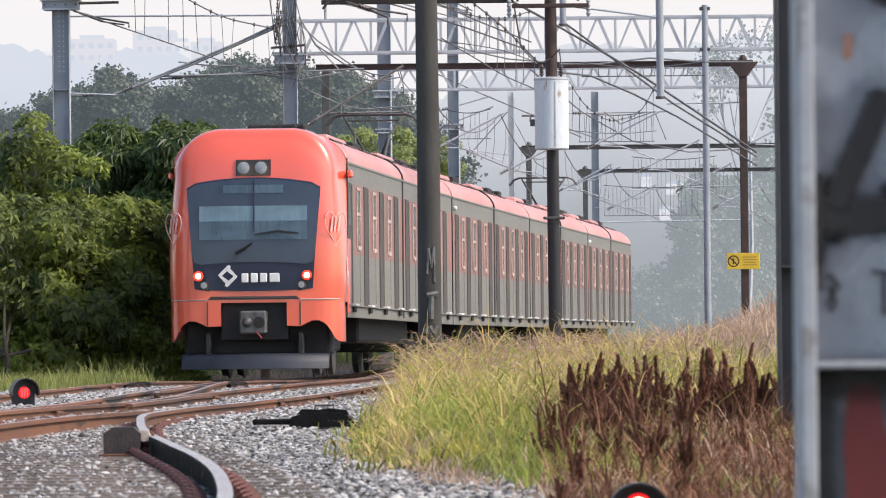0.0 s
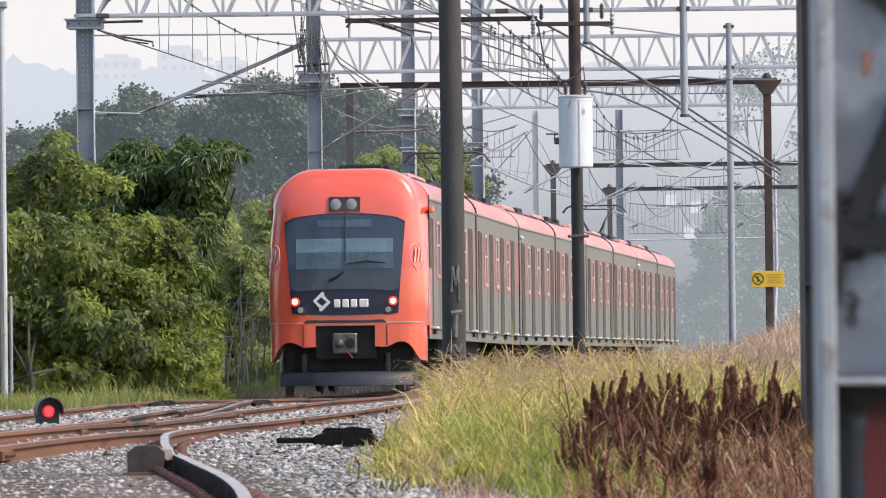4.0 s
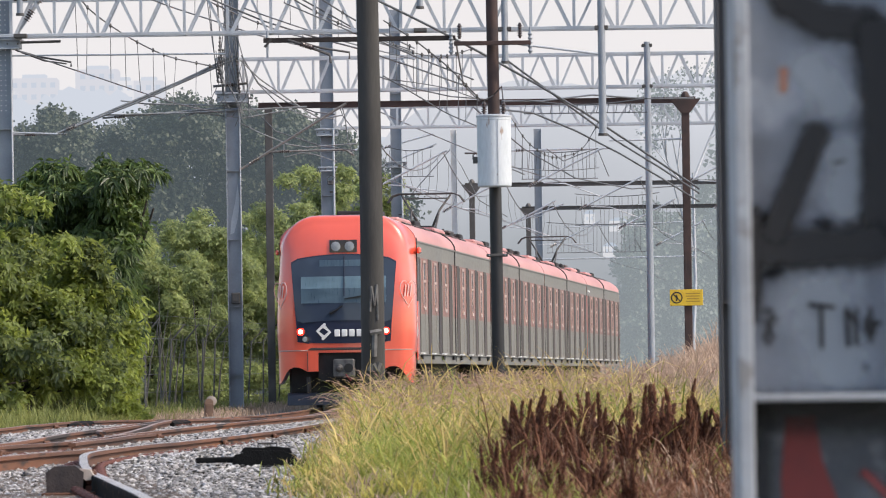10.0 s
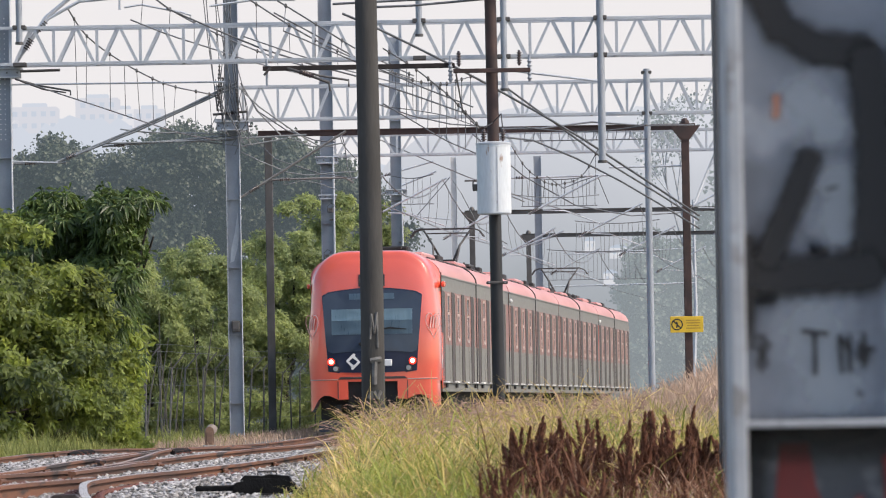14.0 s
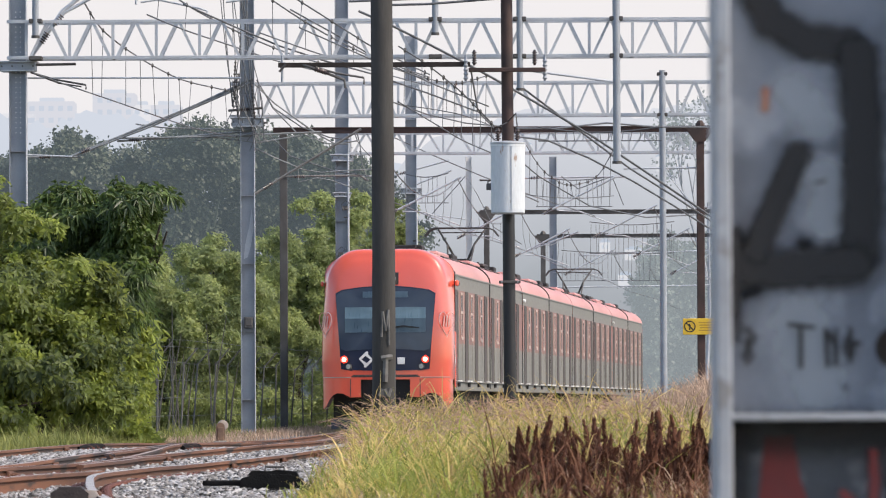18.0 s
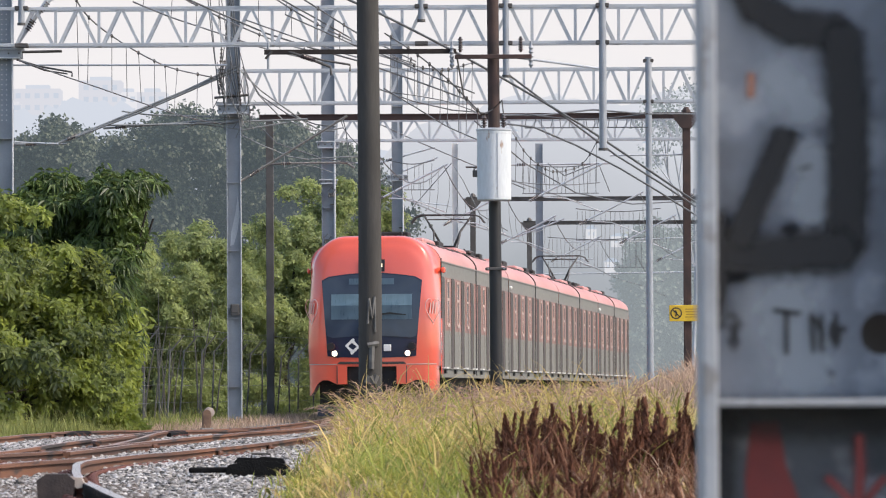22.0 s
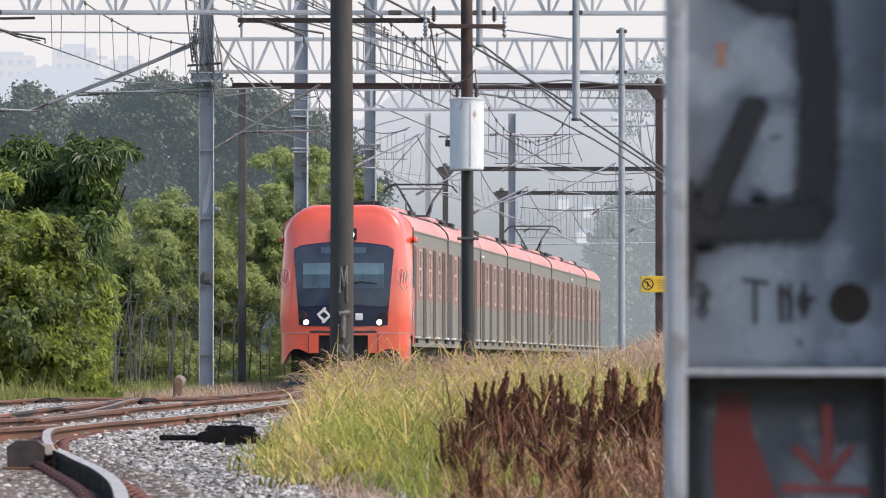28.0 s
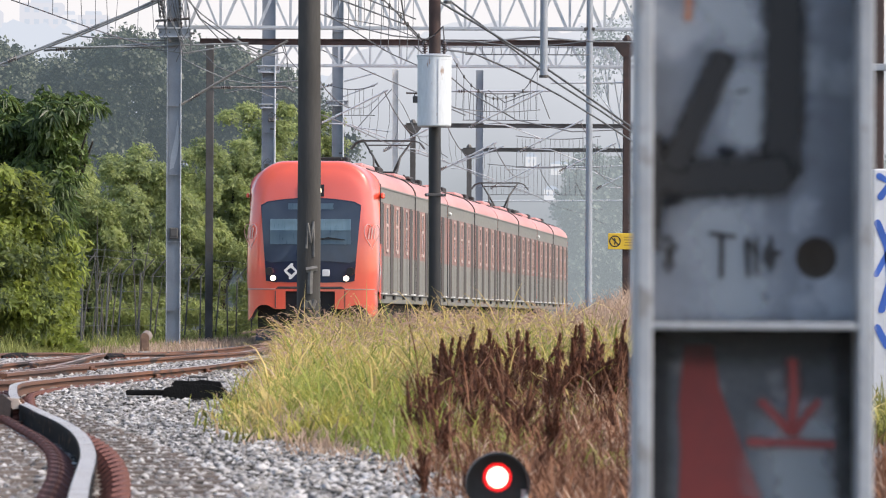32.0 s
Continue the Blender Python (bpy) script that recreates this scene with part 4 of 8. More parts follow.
def transformer_pole():
    x = 1.246
    p = thing("steel_pole", "slim steel pole, rusty above and black below, carrying a tank", "pole", at=(x, 100, -0.2))
    zs = 5.255 + 0.2
    lean = -0.035
    part("lower_shaft", Shape().tube([(0, 0, 0), (lean * 0.6, 0, zs)], [0.115, 0.11], 14), black_paint, p)
    part("upper_shaft", Shape().tube([(lean * 0.6, 0, zs), (lean * 1.2, 0, 9.5)], [0.108, 0.105], 14), brown_steel, p)
    for zz in (2.781,):
        part("band", Shape().box((0, 0, zz + 0.2), (0.38, 0.24, 0.05), 0.01), dark_steel, p)
        for sx in (-1, 1):
            part("band_bolt", Shape().tube([(sx * 0.14, -0.18, zz + 0.2), (sx * 0.14, 0.18, zz + 0.2)], 0.015, 6), galv, p)
    a = thing("crossarm", "rusty channel crossarm on a pole", "crossarm", at=(x, 99.85, 0))
    z = 6.659
    part("long_arm", Shape().box((-1.136 - x, 0, 6.635), (0.563 - -2.836, 0.08, 0.085), 0.006), dark_arm, a)
    part("short_arm", Shape().box((1.213 - x, -0.1, 6.528), (1.902 - 0.543, 0.08, 0.075), 0.006), brown_steel, a)
    for u in (0.634, 1.703):
        insulator(pose(u - x, 0, 6.613), 5, 0.05, a, 0.045)
    for u in (0.484, 1.883, -2.765):
        part("hanger", Shape().tube([(u - x, 0, 6.804), (u - x, 0, 6.333)], 0.022, 8), galv, a)
        if u > 0:
            part("hanging_insulator", Shape().lathe([(0.02, 6.34)] + [q for i in range(5) for q in ((0.028, 6.36 + i * 0.075), (0.046, 6.385 + i * 0.075), (0.028, 6.41 + i * 0.075))] + [(0.02, 6.75)], 10, Matrix.Translation((u - x, -0.06, 0))), galv, a, "pale ribbed hanging insulator")
    top = thing("crossarm", "grey upper crossarm on a pole", "crossarm", at=(x, 99.85, 0))
    part("arm", Shape().box((1.244 - x, 0, 8.050), (1.45, 0.1, 0.08), 0.006), galv_light, top)
    t = thing("transformer_tank", "chalky white cylindrical tank with rust flecks, hung on a pole", "transformer", at=(1.216, 99.62, 0))
    zb, zt = 3.979, 5.206
    part("tank", Shape().lathe([(0.285, zb), (0.30, zb + 0.02), (0.30, zt - 0.05), (0.305, zt - 0.045), (0.305, zt)], 32), tank_white, t)
    part("lid", Shape().lathe([(0.315, zt + 0.003), (0.315, zt + 0.03), (0.24, zt + 0.05), (0.05, zt + 0.06)], 32), galv_light, t)
    for sx in (-0.17, 0.17):
        insulator(pose(sx, -0.05, zt + 0.05), 4, 0.055, t, 0.045)
    part("lug", Shape().box((-0.33, 0, zt - 0.75), (0.1, 0.06, 0.12), 0.01), dark_steel, t)
    part("seam", Shape().box((0.06, -0.297, (zb + zt) / 2), (0.012, 0.012, zt - zb - 0.1)), galv_light, t)
    part("cable", Shape().tube([(0.17, -0.05, zt + 0.3), (0.15, 0.1, zt + 0.55), (0.0, 0.2, zt + 0.4), (-0.17, -0.05, zt + 0.3)], 0.012, 6), black_paint, t)


dark_arm = surface("rust_black_channel", (0.040, 0.033, 0.030), (0.022, 0.019, 0.018), 0.85, 0, 4, 40, 0.3, spec=0.2)
transformer_pole()


# ---- grey column close to the camera, with paint on it ----
def near_column():
    y0, xl, xr, zp = 8.4, 0.408, 0.759, 0.582
    k = 0.00084
    X = lambda u: xl + (u - 1128) * k
    Z = lambda v: zp + (578 - v) * k
    c = thing("steel_column", "grey steel column with black and red spray paint", "column", at=(0, y0, 0))
    ya = 0.10                                              # depth of the web behind the flange edges
    hx, hz, hr = X(1455), Z(455), 38 * k
    # web with a drilled round hole
    def sheet(z0, z1, hole):
        s = Shape()
        if not hole:
            return s.box(((xl + xr) / 2, ya + 0.006, (z0 + z1) / 2), (xr - xl - 0.04, 0.012, z1 - z0))
        n = 32
        x0, x1 = xl + 0.02, xr - 0.02
        ring, out = [], []
        for i in range(n):
            a = 2 * math.pi * i / n
            dx, dz = math.cos(a), math.sin(a)
            ring.append((hx + dx * hr, hz + dz * hr))
            t = min(((x1 - hx) if dx > 0 else (x0 - hx)) / dx if abs(dx) > 1e-6 else 1e9, ((z1 - hz) if dz > 0 else (z0 - hz)) / dz if abs(dz) > 1e-6 else 1e9)
            out.append((hx + dx * t, hz + dz * t))
        for i, (a, b) in enumerate(((x1, z1), (x0, z1), (x0, z0), (x1, z0))):
            j = min(range(n), key=lambda q: (out[q][0] - a)**2 + (out[q][1] - b)**2)
            out[j] = (a, b)
        for yy in (ya, ya + 0.012):
            s.add([(p[0], yy, p[1]) for p in ring + out], [(i, (i + 1) % n, n + (i + 1) % n, n + i) for i in range(n)])
        s.add([(p[0], yy, p[1]) for yy in (ya, ya + 0.012) for p in ring], [(i, i + n, (i + 1) % n + n, (i + 1) % n) for i in range(n)])
        return s
    part("web", sheet(zp, 1.15, True), plate_grey, c, "grey web plate with a round hole", smooth=0)
    part("web", sheet(1.15, 3.2, False), plate_grey, c)
    part("web", sheet(-0.4, zp, False), plate_dirty_shade, c, "grimy grey lower web, darkened for the stiffener's shade")
    # black sheet put in for the darkness behind the hole
    part("hole_backing", Shape().box((hx, ya + 0.16, hz), (0.2, 0.01, 0.3)), black_paint, c, "dark space behind the hole")
    for x in (xl + 0.0115, xr - 0.010):
        part("flange", Shape().box((x, ya, 1.4), (0.023, 0.2, 3.6), 0.003), plate_edge, c, "light worn flange edge")
    for z in (zp, zp + 1.1, zp - 0.72):
        part("stiffener", Shape().box(((xl + xr) / 2, ya - 0.05, z), (xr - xl - 0.047, 0.098, 0.010), 0.002), plate_edge, c)
    f, b = ya - 0.0015, ya - 0.0005
    coats = []
    def paint(pts, w, mat=spray_black):
        coats.append(w)
        part("paint_stroke", spray_stroke("paint_stroke", [(X(u), Z(v)) for u, v in pts], w * k, f - 0.0004 * len(coats), mat, 0.85 if mat is not spray_black else 0.6 if w > 20 else 0.4), mat, c)
    for pts, w in (([(1237, -131), (1297, -95), (1385, -88), (1398, 60), (1396, 180), (1390, 300)], 125), ([(1165, 306), (1240, 312), (1320, 308), (1395, 305)], 120), ([(1284, 98), (1255, 165), (1228, 225), (1180, 310)], 100), ([(1168, 120), (1160, 250), (1165, 400)], 60), ([(1480, -200), (1500, 0), (1490, 250), (1505, 480)], 70)):
        paint(pts, w, spray_haze)
    # soft paler patches in the middle of the web
    for pts, w in (([(1330, 130), (1338, 180), (1330, 240)], 100), ([(1270, 390), (1300, 450), (1320, 540)], 150), ([(1260, -20), (1300, 20), (1320, 60)], 90), ([(1440, 760), (1420, 830), (1450, 900)], 150)):
        paint(pts, w, spray_pale)
    # shade under the stiffener and beside the flanges, painted with the overspray
    for pts, w in (([(1160, 604), (1260, 608), (1400, 606), (1515, 604)], 70), ([(1172, 600), (1170, 700), (1174, 900)], 42), ([(1508, 600), (1510, 720), (1506, 880)], 36), ([(1164, 240), (1160, 320), (1166, 440)], 26)):
        paint(pts, w, spray_shade)
    paint([(1182, -230), (1237, -131), (1297, -95), (1385, -88)], 62)
    paint([(1388, -85), (1398, 60), (1396, 180), (1390, 300)], 70)
    paint([(1165, 306), (1240, 312), (1320, 308), (1395, 305)], 70)
    paint([(1284, 98), (1255, 165), (1228, 225), (1200, 290)], 46)
    paint([(1168, 250), (1170, 330), (1166, 395)], 16)
    # small letters on the plate
    for pts in ([(1182, 425), (1190, 418), (1197, 425), (1185, 445), (1198, 470), (1188, 482), (1182, 470), (1204, 432)], [(1262, 412), (1308, 418)], [(1284, 416), (1284, 490)], [(1328, 420), (1332, 488)], [(1332, 425), (1345, 450)], [(1346, 420), (1346, 486)], [(1375, 430), (1364, 440), (1364, 465), (1376, 470), (1380, 440), (1372, 445)], [(1362, 452), (1392, 447)], [(1372, 418), (1372, 480)]):
        paint(pts, 7)
    # red paint below the plate
    part("paint_patch", Shape().prism([(X(u), Z(v)) for u, v in ((1218, 612), (1270, 612), (1282, 690), (1312, 770), (1345, 850), (1380, 940), (1390, 1010), (1205, 1010), (1212, 800), (1208, 720))], f, b), spray_red, c, "red painted wedge", smooth=0)
    for pts, w in (([(1412, 640), (1414, 700), (1411, 770)], 16), ([(1355, 712), (1385, 742), (1408, 768)], 13), ([(1458, 712), (1435, 740), (1414, 768)], 13), ([(1332, 785), (1405, 786), (1485, 789)], 13)):
        paint(pts, w * 1.2, spray_soft_red)
    paint([(1224, -10), (1223, 10), (1222, 30)], 16, spray_orange)
    paint([(1310, 160), (1330, 155)], 5)
    paint([(1360, 525), (1366, 528)], 8)
    part("base_plate", Shape().box(((xl + xr) / 2, ya, -0.42), (0.6, 0.5, 0.03), 0.004), plate_edge, c)


spray_orange = sprayed("orange_primer", (0.34, 0.13, 0.06), 0.7)
near_column()

# second column further back, seen beside the first
h_column("steel_mast", "dark steel mast behind the near column", 1.787 + 0.10, 34, 6.0, 0.34, (1.05,), dim_steel, z0=-0.3)

# whitewashed wall with blue paint, far right
def graffiti_wall():
    x0 = 3.646 - 0.05
    zt = 1.664
    w = tagged(part("wall_right", Shape().box((x0 + 3, 40, (zt - 0.3) / 2), (6, 0.2, zt + 0.3), 0.01), lime_wall), "whitewashed wall with blue spray paint", "wall", kind="structure")
    for pts, wd in (([(0.04, zt - 0.05), (0.12, zt - 0.10), (0.05, zt - 0.2)], 0.05), ([(0.03, zt - 0.38), (0.10, zt - 0.55), (0.12, zt - 0.8), (0.06, zt - 1.0)], 0.05), ([(0.10, zt - 0.6), (0.02, zt - 0.75)], 0.04), ([(0.03, zt - 1.12), (0.1, zt - 1.25), (0.2, zt - 1.32)], 0.05), ([(0.3, zt - 0.3), (0.5, zt - 0.9), (0.8, zt - 0.4)], 0.08)):
        part("paint_stroke", Shape().ribbon([(x0 + a, b) for a, b in pts], wd, 39.897, 39.899), spray_blue, w, smooth=0)
    r = thing("post", "dark brown post beside the whitewashed wall", "post", at=(x0 + 0.12, 41, -0.2))
    part("shaft", Shape().box((0, 0, 2.2), (0.1, 0.1, 4.4), 0.01), brown_steel, r)
    part("bracket", Shape().box((0, -0.06, 2.430 + 0.2), (0.2, 0.06, 0.05), 0.005), galv, r)


graffiti_wall()


# ---- dwarf signals and track gear ----
def dwarf_signal(label, x, y, z, size, lit=True, turn=0, lens=0.72):
    d = thing("dwarf_signal", label, "signal", "dwarf signals", at=pose(x, y, z, 0, 0, turn))
    r = size / 2
    part("housing", Shape().prism([(r * math.cos(a), size * 0.75 + r * math.sin(a)) for a in np.linspace(-0.5, math.pi + 0.5, 18)] + [(-r * 0.75, 0.0), (r * 0.75, 0.0)][::1], -r * 0.35, r * 0.5), black_paint if lit else brown_steel, d)
    hood = [(r * 1.03 * math.cos(a), size * 0.75 + r * 1.03 * math.sin(a)) for a in np.linspace(-0.3, math.pi + 0.3, 18)]
    inner = [(p * 0.93, size * 0.75 + (q - size * 0.75) * 0.93) for p, q in hood]
    part("hood", Shape().prism(hood + inner[::-1], -r * 1.3, -r * 0.36), black_paint, d)
    part("back_cover", Shape().prism([(r * 0.8 * math.cos(a), size * 0.75 + r * 0.8 * math.sin(a)) for a in np.linspace(0, 2 * math.pi, 19)[:-1]], r * 0.505, r * 0.7), galv_light if not lit else black_paint, d)
    if lit:
        part("lens", Shape().lathe([(r * 0.46, 0), (r * 0.42, r * 0.1), (r * 0.2, r * 0.16)], 20, pose(0, -r * 0.36, size * lens, 90, 0, 0)), glow_signal, d, "glowing red lens")
        s = Shape()
        for i in range(3):
            for j in range(4):
                s.lathe([(r * 0.05, 0), (r * 0.05, r * 0.02)], 6, pose((i - 1) * r * 0.2, -r * 0.53, size * lens + (j - 1.5) * r * 0.17, 90, 0, 0))
        part("led", s, glow_led, d, "bright red points of light")
        if lens > 0.8:
            part("lens_core", Shape().lathe([(r * 0.34, 0), (r * 0.31, r * 0.04), (r * 0.1, r * 0.07)], 18, pose(0, -r * 0.52, size * lens, 90, 0, 0)), glow_core, d, "dazzling pale middle of the lens")
    part("foot", Shape().box((0, 0, -0.03), (size * 0.6, size * 0.5, 0.1), 0.01), concrete, d)
    part("side_plate", Shape().box((r * 0.86, 0, size * 0.36), (0.02, r * 0.8, size * 0.62), 0.004), galv_light, d)


dwarf_signal("black hooded dwarf signal showing red beside the rail", -5.097, 62, -0.105, 0.29, True, 14)
dwarf_signal("black hooded dwarf signal showing red among dry weeds", 0.427, 18, -0.084, 0.20, True, 0, 0.86)


def signal_back():
    """Low signal turned away from the camera."""
    d = thing("dwarf_signal", "rust-brown dwarf signal with a pale round hood, turned away", "signal", "dwarf signals", at=pose(-4.434, 114, -0.109, 0, 0, 8))
    body = [(-0.085, 0.0), (0.085, 0.0)] + [(0.085 * math.cos(a), 0.30 + 0.085 * math.sin(a)) for a in np.linspace(0, math.pi, 12)]
    part("housing", Shape().prism(body, -0.09, 0.09), clip_brown, d)
    part("door_rib", Shape().box((0, -0.094, 0.17), (0.12, 0.012, 0.24), 0.004), clip_brown, d)
    part("hood", Shape().lathe([(0.05, -0.02), (0.10, 0.0), (0.105, 0.16), (0.095, 0.165)], 20, pose(0.075, 0.10, 0.335, -90, 0, 0)), hood_pale, d, "pale round hood")
    part("foot", Shape().box((0, 0, -0.02), (0.24, 0.24, 0.08), 0.01), concrete, d)


clip_brown = surface("weathered_brown_signal_paint", (0.26, 0.155, 0.10), (0.17, 0.10, 0.07), 0.8, 0, 6, 40, 0.2)
hood_pale = surface("pale_buff_hood_paint", (0.50, 0.42, 0.35), (0.38, 0.30, 0.25), 0.7, 0, 6, 40, 0.2)
signal_back()


def rail_block():
    x, y = -2.283, 35
    b = thing("buffer_block", "rusty brown cast block bolted beside a rail", "block", at=(x, y, -0.08))
    part("body", Shape().prism([(-0.12, 0), (0.10, 0), (0.11, 0.15), (0.06, 0.19), (-0.07, 0.19), (-0.125, 0.15)], -0.12, 0.14), block_mat, b)
    part("neck", Shape().box((0.12, 0.06, 0.13), (0.12, 0.12, 0.07), 0.015), rust_rail, b)
    part("foot", Shape().box((0.02, 0.0, 0.012), (0.34, 0.3, 0.03), 0.006), rust_rail, b)
    part("lug", Shape().prism([(0.05, 0.175), (0.15, 0.165), (0.17, 0.13), (0.19, 0.11), (0.12, 0.10), (0.06, 0.15)], -0.10, 0.04), hood_pale, b, "pale worn lug")
    for z in (0.05, 0.09):
        part("bolt", Shape().lathe([(0.02, 0), (0.02, 0.03), (0.012, 0.04)], 6, pose(0.115, -0.05, z, 0, 90, 0)), clip_rust, b)


block_mat = surface("brown_cast_iron", (0.070, 0.052, 0.046), (0.035, 0.028, 0.026), 0.8, 0.1, 8, 60, 0.4)
rail_block()


def point_machine():
    x, y = -1.36, 45.6
    b = thing("point_machine", "black oily point machine lying in the ballast", "point machine", at=(x, y, -0.085))
    part("case", Shape().prism([(-0.27, 0), (0.27, 0), (0.25, 0.10), (0.14, 0.14), (-0.10, 0.145), (-0.24, 0.11)], -0.18, 0.22), oily_black, b)
    part("lid", Shape().prism([(-0.2, 0.13), (0.22, 0.12), (0.2, 0.16), (0.05, 0.175), (-0.02, 0.165), (-0.16, 0.17)], -0.12, 0.16), oily_black, b)
    part("handle", Shape().tube([(-0.05, -0.1, 0.16), (-0.05, -0.1, 0.2), (0.1, -0.1, 0.2), (0.1, -0.1, 0.16)], 0.01, 6), dark_steel, b)
    for k, dx in enumerate((-0.38, 0.42)):
        part("rod", Shape().box((dx, 0.04 - 0.1 * k, 0.07 - 0.03 * k), (0.36, 0.1, 0.045), 0.01), oily_black, b)
    part("rod", Shape().box((-0.33, -0.06, 0.015), (0.32, 0.08, 0.035), 0.01), oily_black, b)
    part("flange", Shape().box((0, -0.02, 0.01), (0.62, 0.44, 0.03), 0.008), oily_black, b)


point_machine()


# ---- the train: local x across, y back along it, z up from the rail ----
def body_half(z):
    """Half width of the car body at height z."""
    if z > 3.62:
        t = min((z - 3.62) / 0.56, 1.0)
        return 0.45 + 1.06 * math.sqrt(max(1 - t * t, 0.0))
    return 1.51


def band(s, y0, y1, zs, side=1, out=0.0):
    v = [(side * (body_half(z) + out), y, z) for y in (y0, y1) for z in zs]
    n = len(zs)
    s.add(v, [(k, k + 1, k + 1 + n, k + n) for k in range(n - 1)])
    return s




def rail_car(index, y0, length, cab=False, tail=False):
    """One car; y0 is its front end in the train."""
    kind = "front driving car with red cab" if cab else ("rear driving car with red end" if tail else "middle car")
    c = thing("train_car", "grey and red electric commuter train " + kind, "train car", "cars of the train")
    a, b = (0.92 if cab else 0.12), length - 0.12
    roof = Shape()
    zs = [3.62 + 0.56 * math.sin(t) for t in np.linspace(0, math.pi / 2, 9)]
    ring = [(body_half(z), z) for z in zs] + [(0.0, 4.20)]
    full = [(x, z) for x, z in ring] + [(-x, z) for x, z in ring[-2::-1]]
    n = len(full)
    ys = [a, a + 0.02] + list(np.linspace(a + 0.3, b - 0.3, 12)) + [b]
    roof.add([(x, y, z) for y in ys for x, z in full], [(i * n + k, i * n + k + 1, (i + 1) * n + k + 1, (i + 1) * n + k) for i in range(len(ys) - 1) for k in range(n - 1)])
    roof.f += [tuple(range(n)), tuple(range((len(ys) - 1) * n, len(ys) * n))[::-1]]
    part("roof", roof, train_roof, c, "red roof, paled for the sky it reflects")
    for sd in (-1, 1):
        part("roof_gutter", Shape().box((sd * 1.515, (a + b) / 2, 3.62), (0.03, b - a, 0.035)), train_grey, c)
        part("upper_side", band(Shape(), a, b, [3.28, 3.45, 3.61], sd), train_grey, c)
        part("lower_side", band(Shape(), a, b, [1.14, 1.6, 2.04], sd), train_grey, c)
        part("window_band", band(Shape(), a, b, [2.04, 2.6, 3.28], sd), train_band, c, "brick red window band")
        part("skirt", Shape().box((sd * 1.49, (a + b) / 2, 1.035), (0.05, b - a, 0.19), 0.008), train_grey, c)
        part("sill_lip", Shape().box((sd * 1.535, (a + b) / 2, 1.145), (0.05, b - a, 0.02)), train_grey, c)
    part("end_wall", Shape().box((0, a + 0.03, 2.45), (2.9, 0.05, 2.5)), recess_mat, c)
    part("end_wall", Shape().box((0, b - 0.03, 2.45), (2.9, 0.05, 2.5)), recess_mat, c)
    part("floor", Shape().box((0, (a + b) / 2, 1.1), (2.95, b - a, 0.1)), under_black, c)
    part("underframe", Shape().box((0, (a + b) / 2, 0.78), (2.2, (b - a) * 0.45, 0.5), 0.05), under_black, c)
    # doors, pocket recesses and windows down the seen side
    win = Shape().box((0, 0, 0), (0.02, 0.46, 0.36), 0.005).mesh("window_pane", side_glass)
    low = Shape().box((0, 0, 0), (0.02, 0.46, 0.50), 0.005).mesh("door_pane", door_glass)
    # flush strips: the darkness of the door recesses is put into the colour
    strip = Shape().box((0, 0, 0), (0.02, 0.66, 2.12)).mesh("door_recess", recess_mat)
    tick = Shape().box((0, 0, 0), (0.024, 0.60, 0.055)).mesh("window_bar", pale_frame)
    post = Shape().box((0, 0, 0), (0.035, 0.10, 2.1), 0.005).mesh("door_post", train_grey)
    frame_v = Shape().box((0, 0, 0), (0.03, 0.075, 1.06), 0.004).mesh("window_frame", pale_frame)
    sill = Shape().box((0, 0, 0), (0.034, 0.50, 0.075), 0.004).mesh("window_sill", pink_white)
    rib = Shape().box((0, 0, 0), (0.02, 0.035, 0.86)).mesh("panel_rib", pale_grey)
    foot = Shape().box((0, 0, 0), (0.09, 0.55, 0.035), 0.006).mesh("door_step", white_paint)
    notch = Shape().box((0, 0, 0), (0.04, 0.34, 0.09)).mesh("step_notch", under_black)
    for seg in range(2):
        s0 = (0.42 if cab else a) if seg == 0 else (11.35 if cab else (a + b) / 2)
        step = 2.88 if cab and seg == 0 else 2.84
        for i in range(4):
            y = s0 + 0.85 + step * i
            part("door_recess", strip, recess_mat, c).location = (1.513, y, 2.22)
            part("door_post", post, train_grey, c).location = (1.52, y + 0.39, 2.2)
            part("door_step", foot, white_paint, c).location = (1.555, y + 0.5, 1.165)
            part("step_notch", notch, under_black, c).location = (1.545, y + 0.5, 1.08)
            if i == 3:
                continue
            yw = y + step * 0.52
            unit = part("side_window", win, side_glass, c)
            unit.location = (1.512, yw, 2.99)
            part("lower_pane", low, door_glass, unit).location = (0, 0, -0.50)
            part("window_sill", sill, pink_white, unit).location = (0.010, 0.12, -0.82)
            for dy in (-0.31, 0.31):
                part("window_frame", frame_v, pale_frame, unit).location = (0.008, dy, -0.29)
            for z in (0.22, -0.22):
                part("window_bar", tick, pale_frame, unit).location = (0.010, 0, z)
            part("panel_rib", rib, pale_grey, c).location = (1.512, yw + 0.32, 1.66)
        if seg:
            part("panel_seam", Shape().box((1.516, s0, 2.35), (0.014, 0.20, 2.7)), under_black, c)
            arc = [(1.0 * body_half(z) + 0.004, s0, z + 0.004) for z in zs]
            part("roof_seam", Shape().tube(arc, 0.030, 6), under_black, c)
    # roof equipment
    for yy in (length * 0.3, length * 0.72):
        part("roof_unit", Shape().box((0, yy, 4.22), (1.5, 3.2, 0.14), 0.05), train_roof, c)
    for sx in (0.35, 0.62, 0.85):
        part("roof_rib", Shape().box((sx, (a + b) / 2, body_top(sx) + 0.01), (0.03, b - a - 1, 0.02)), recess_mat if sx == 0.62 else train_roof, c)
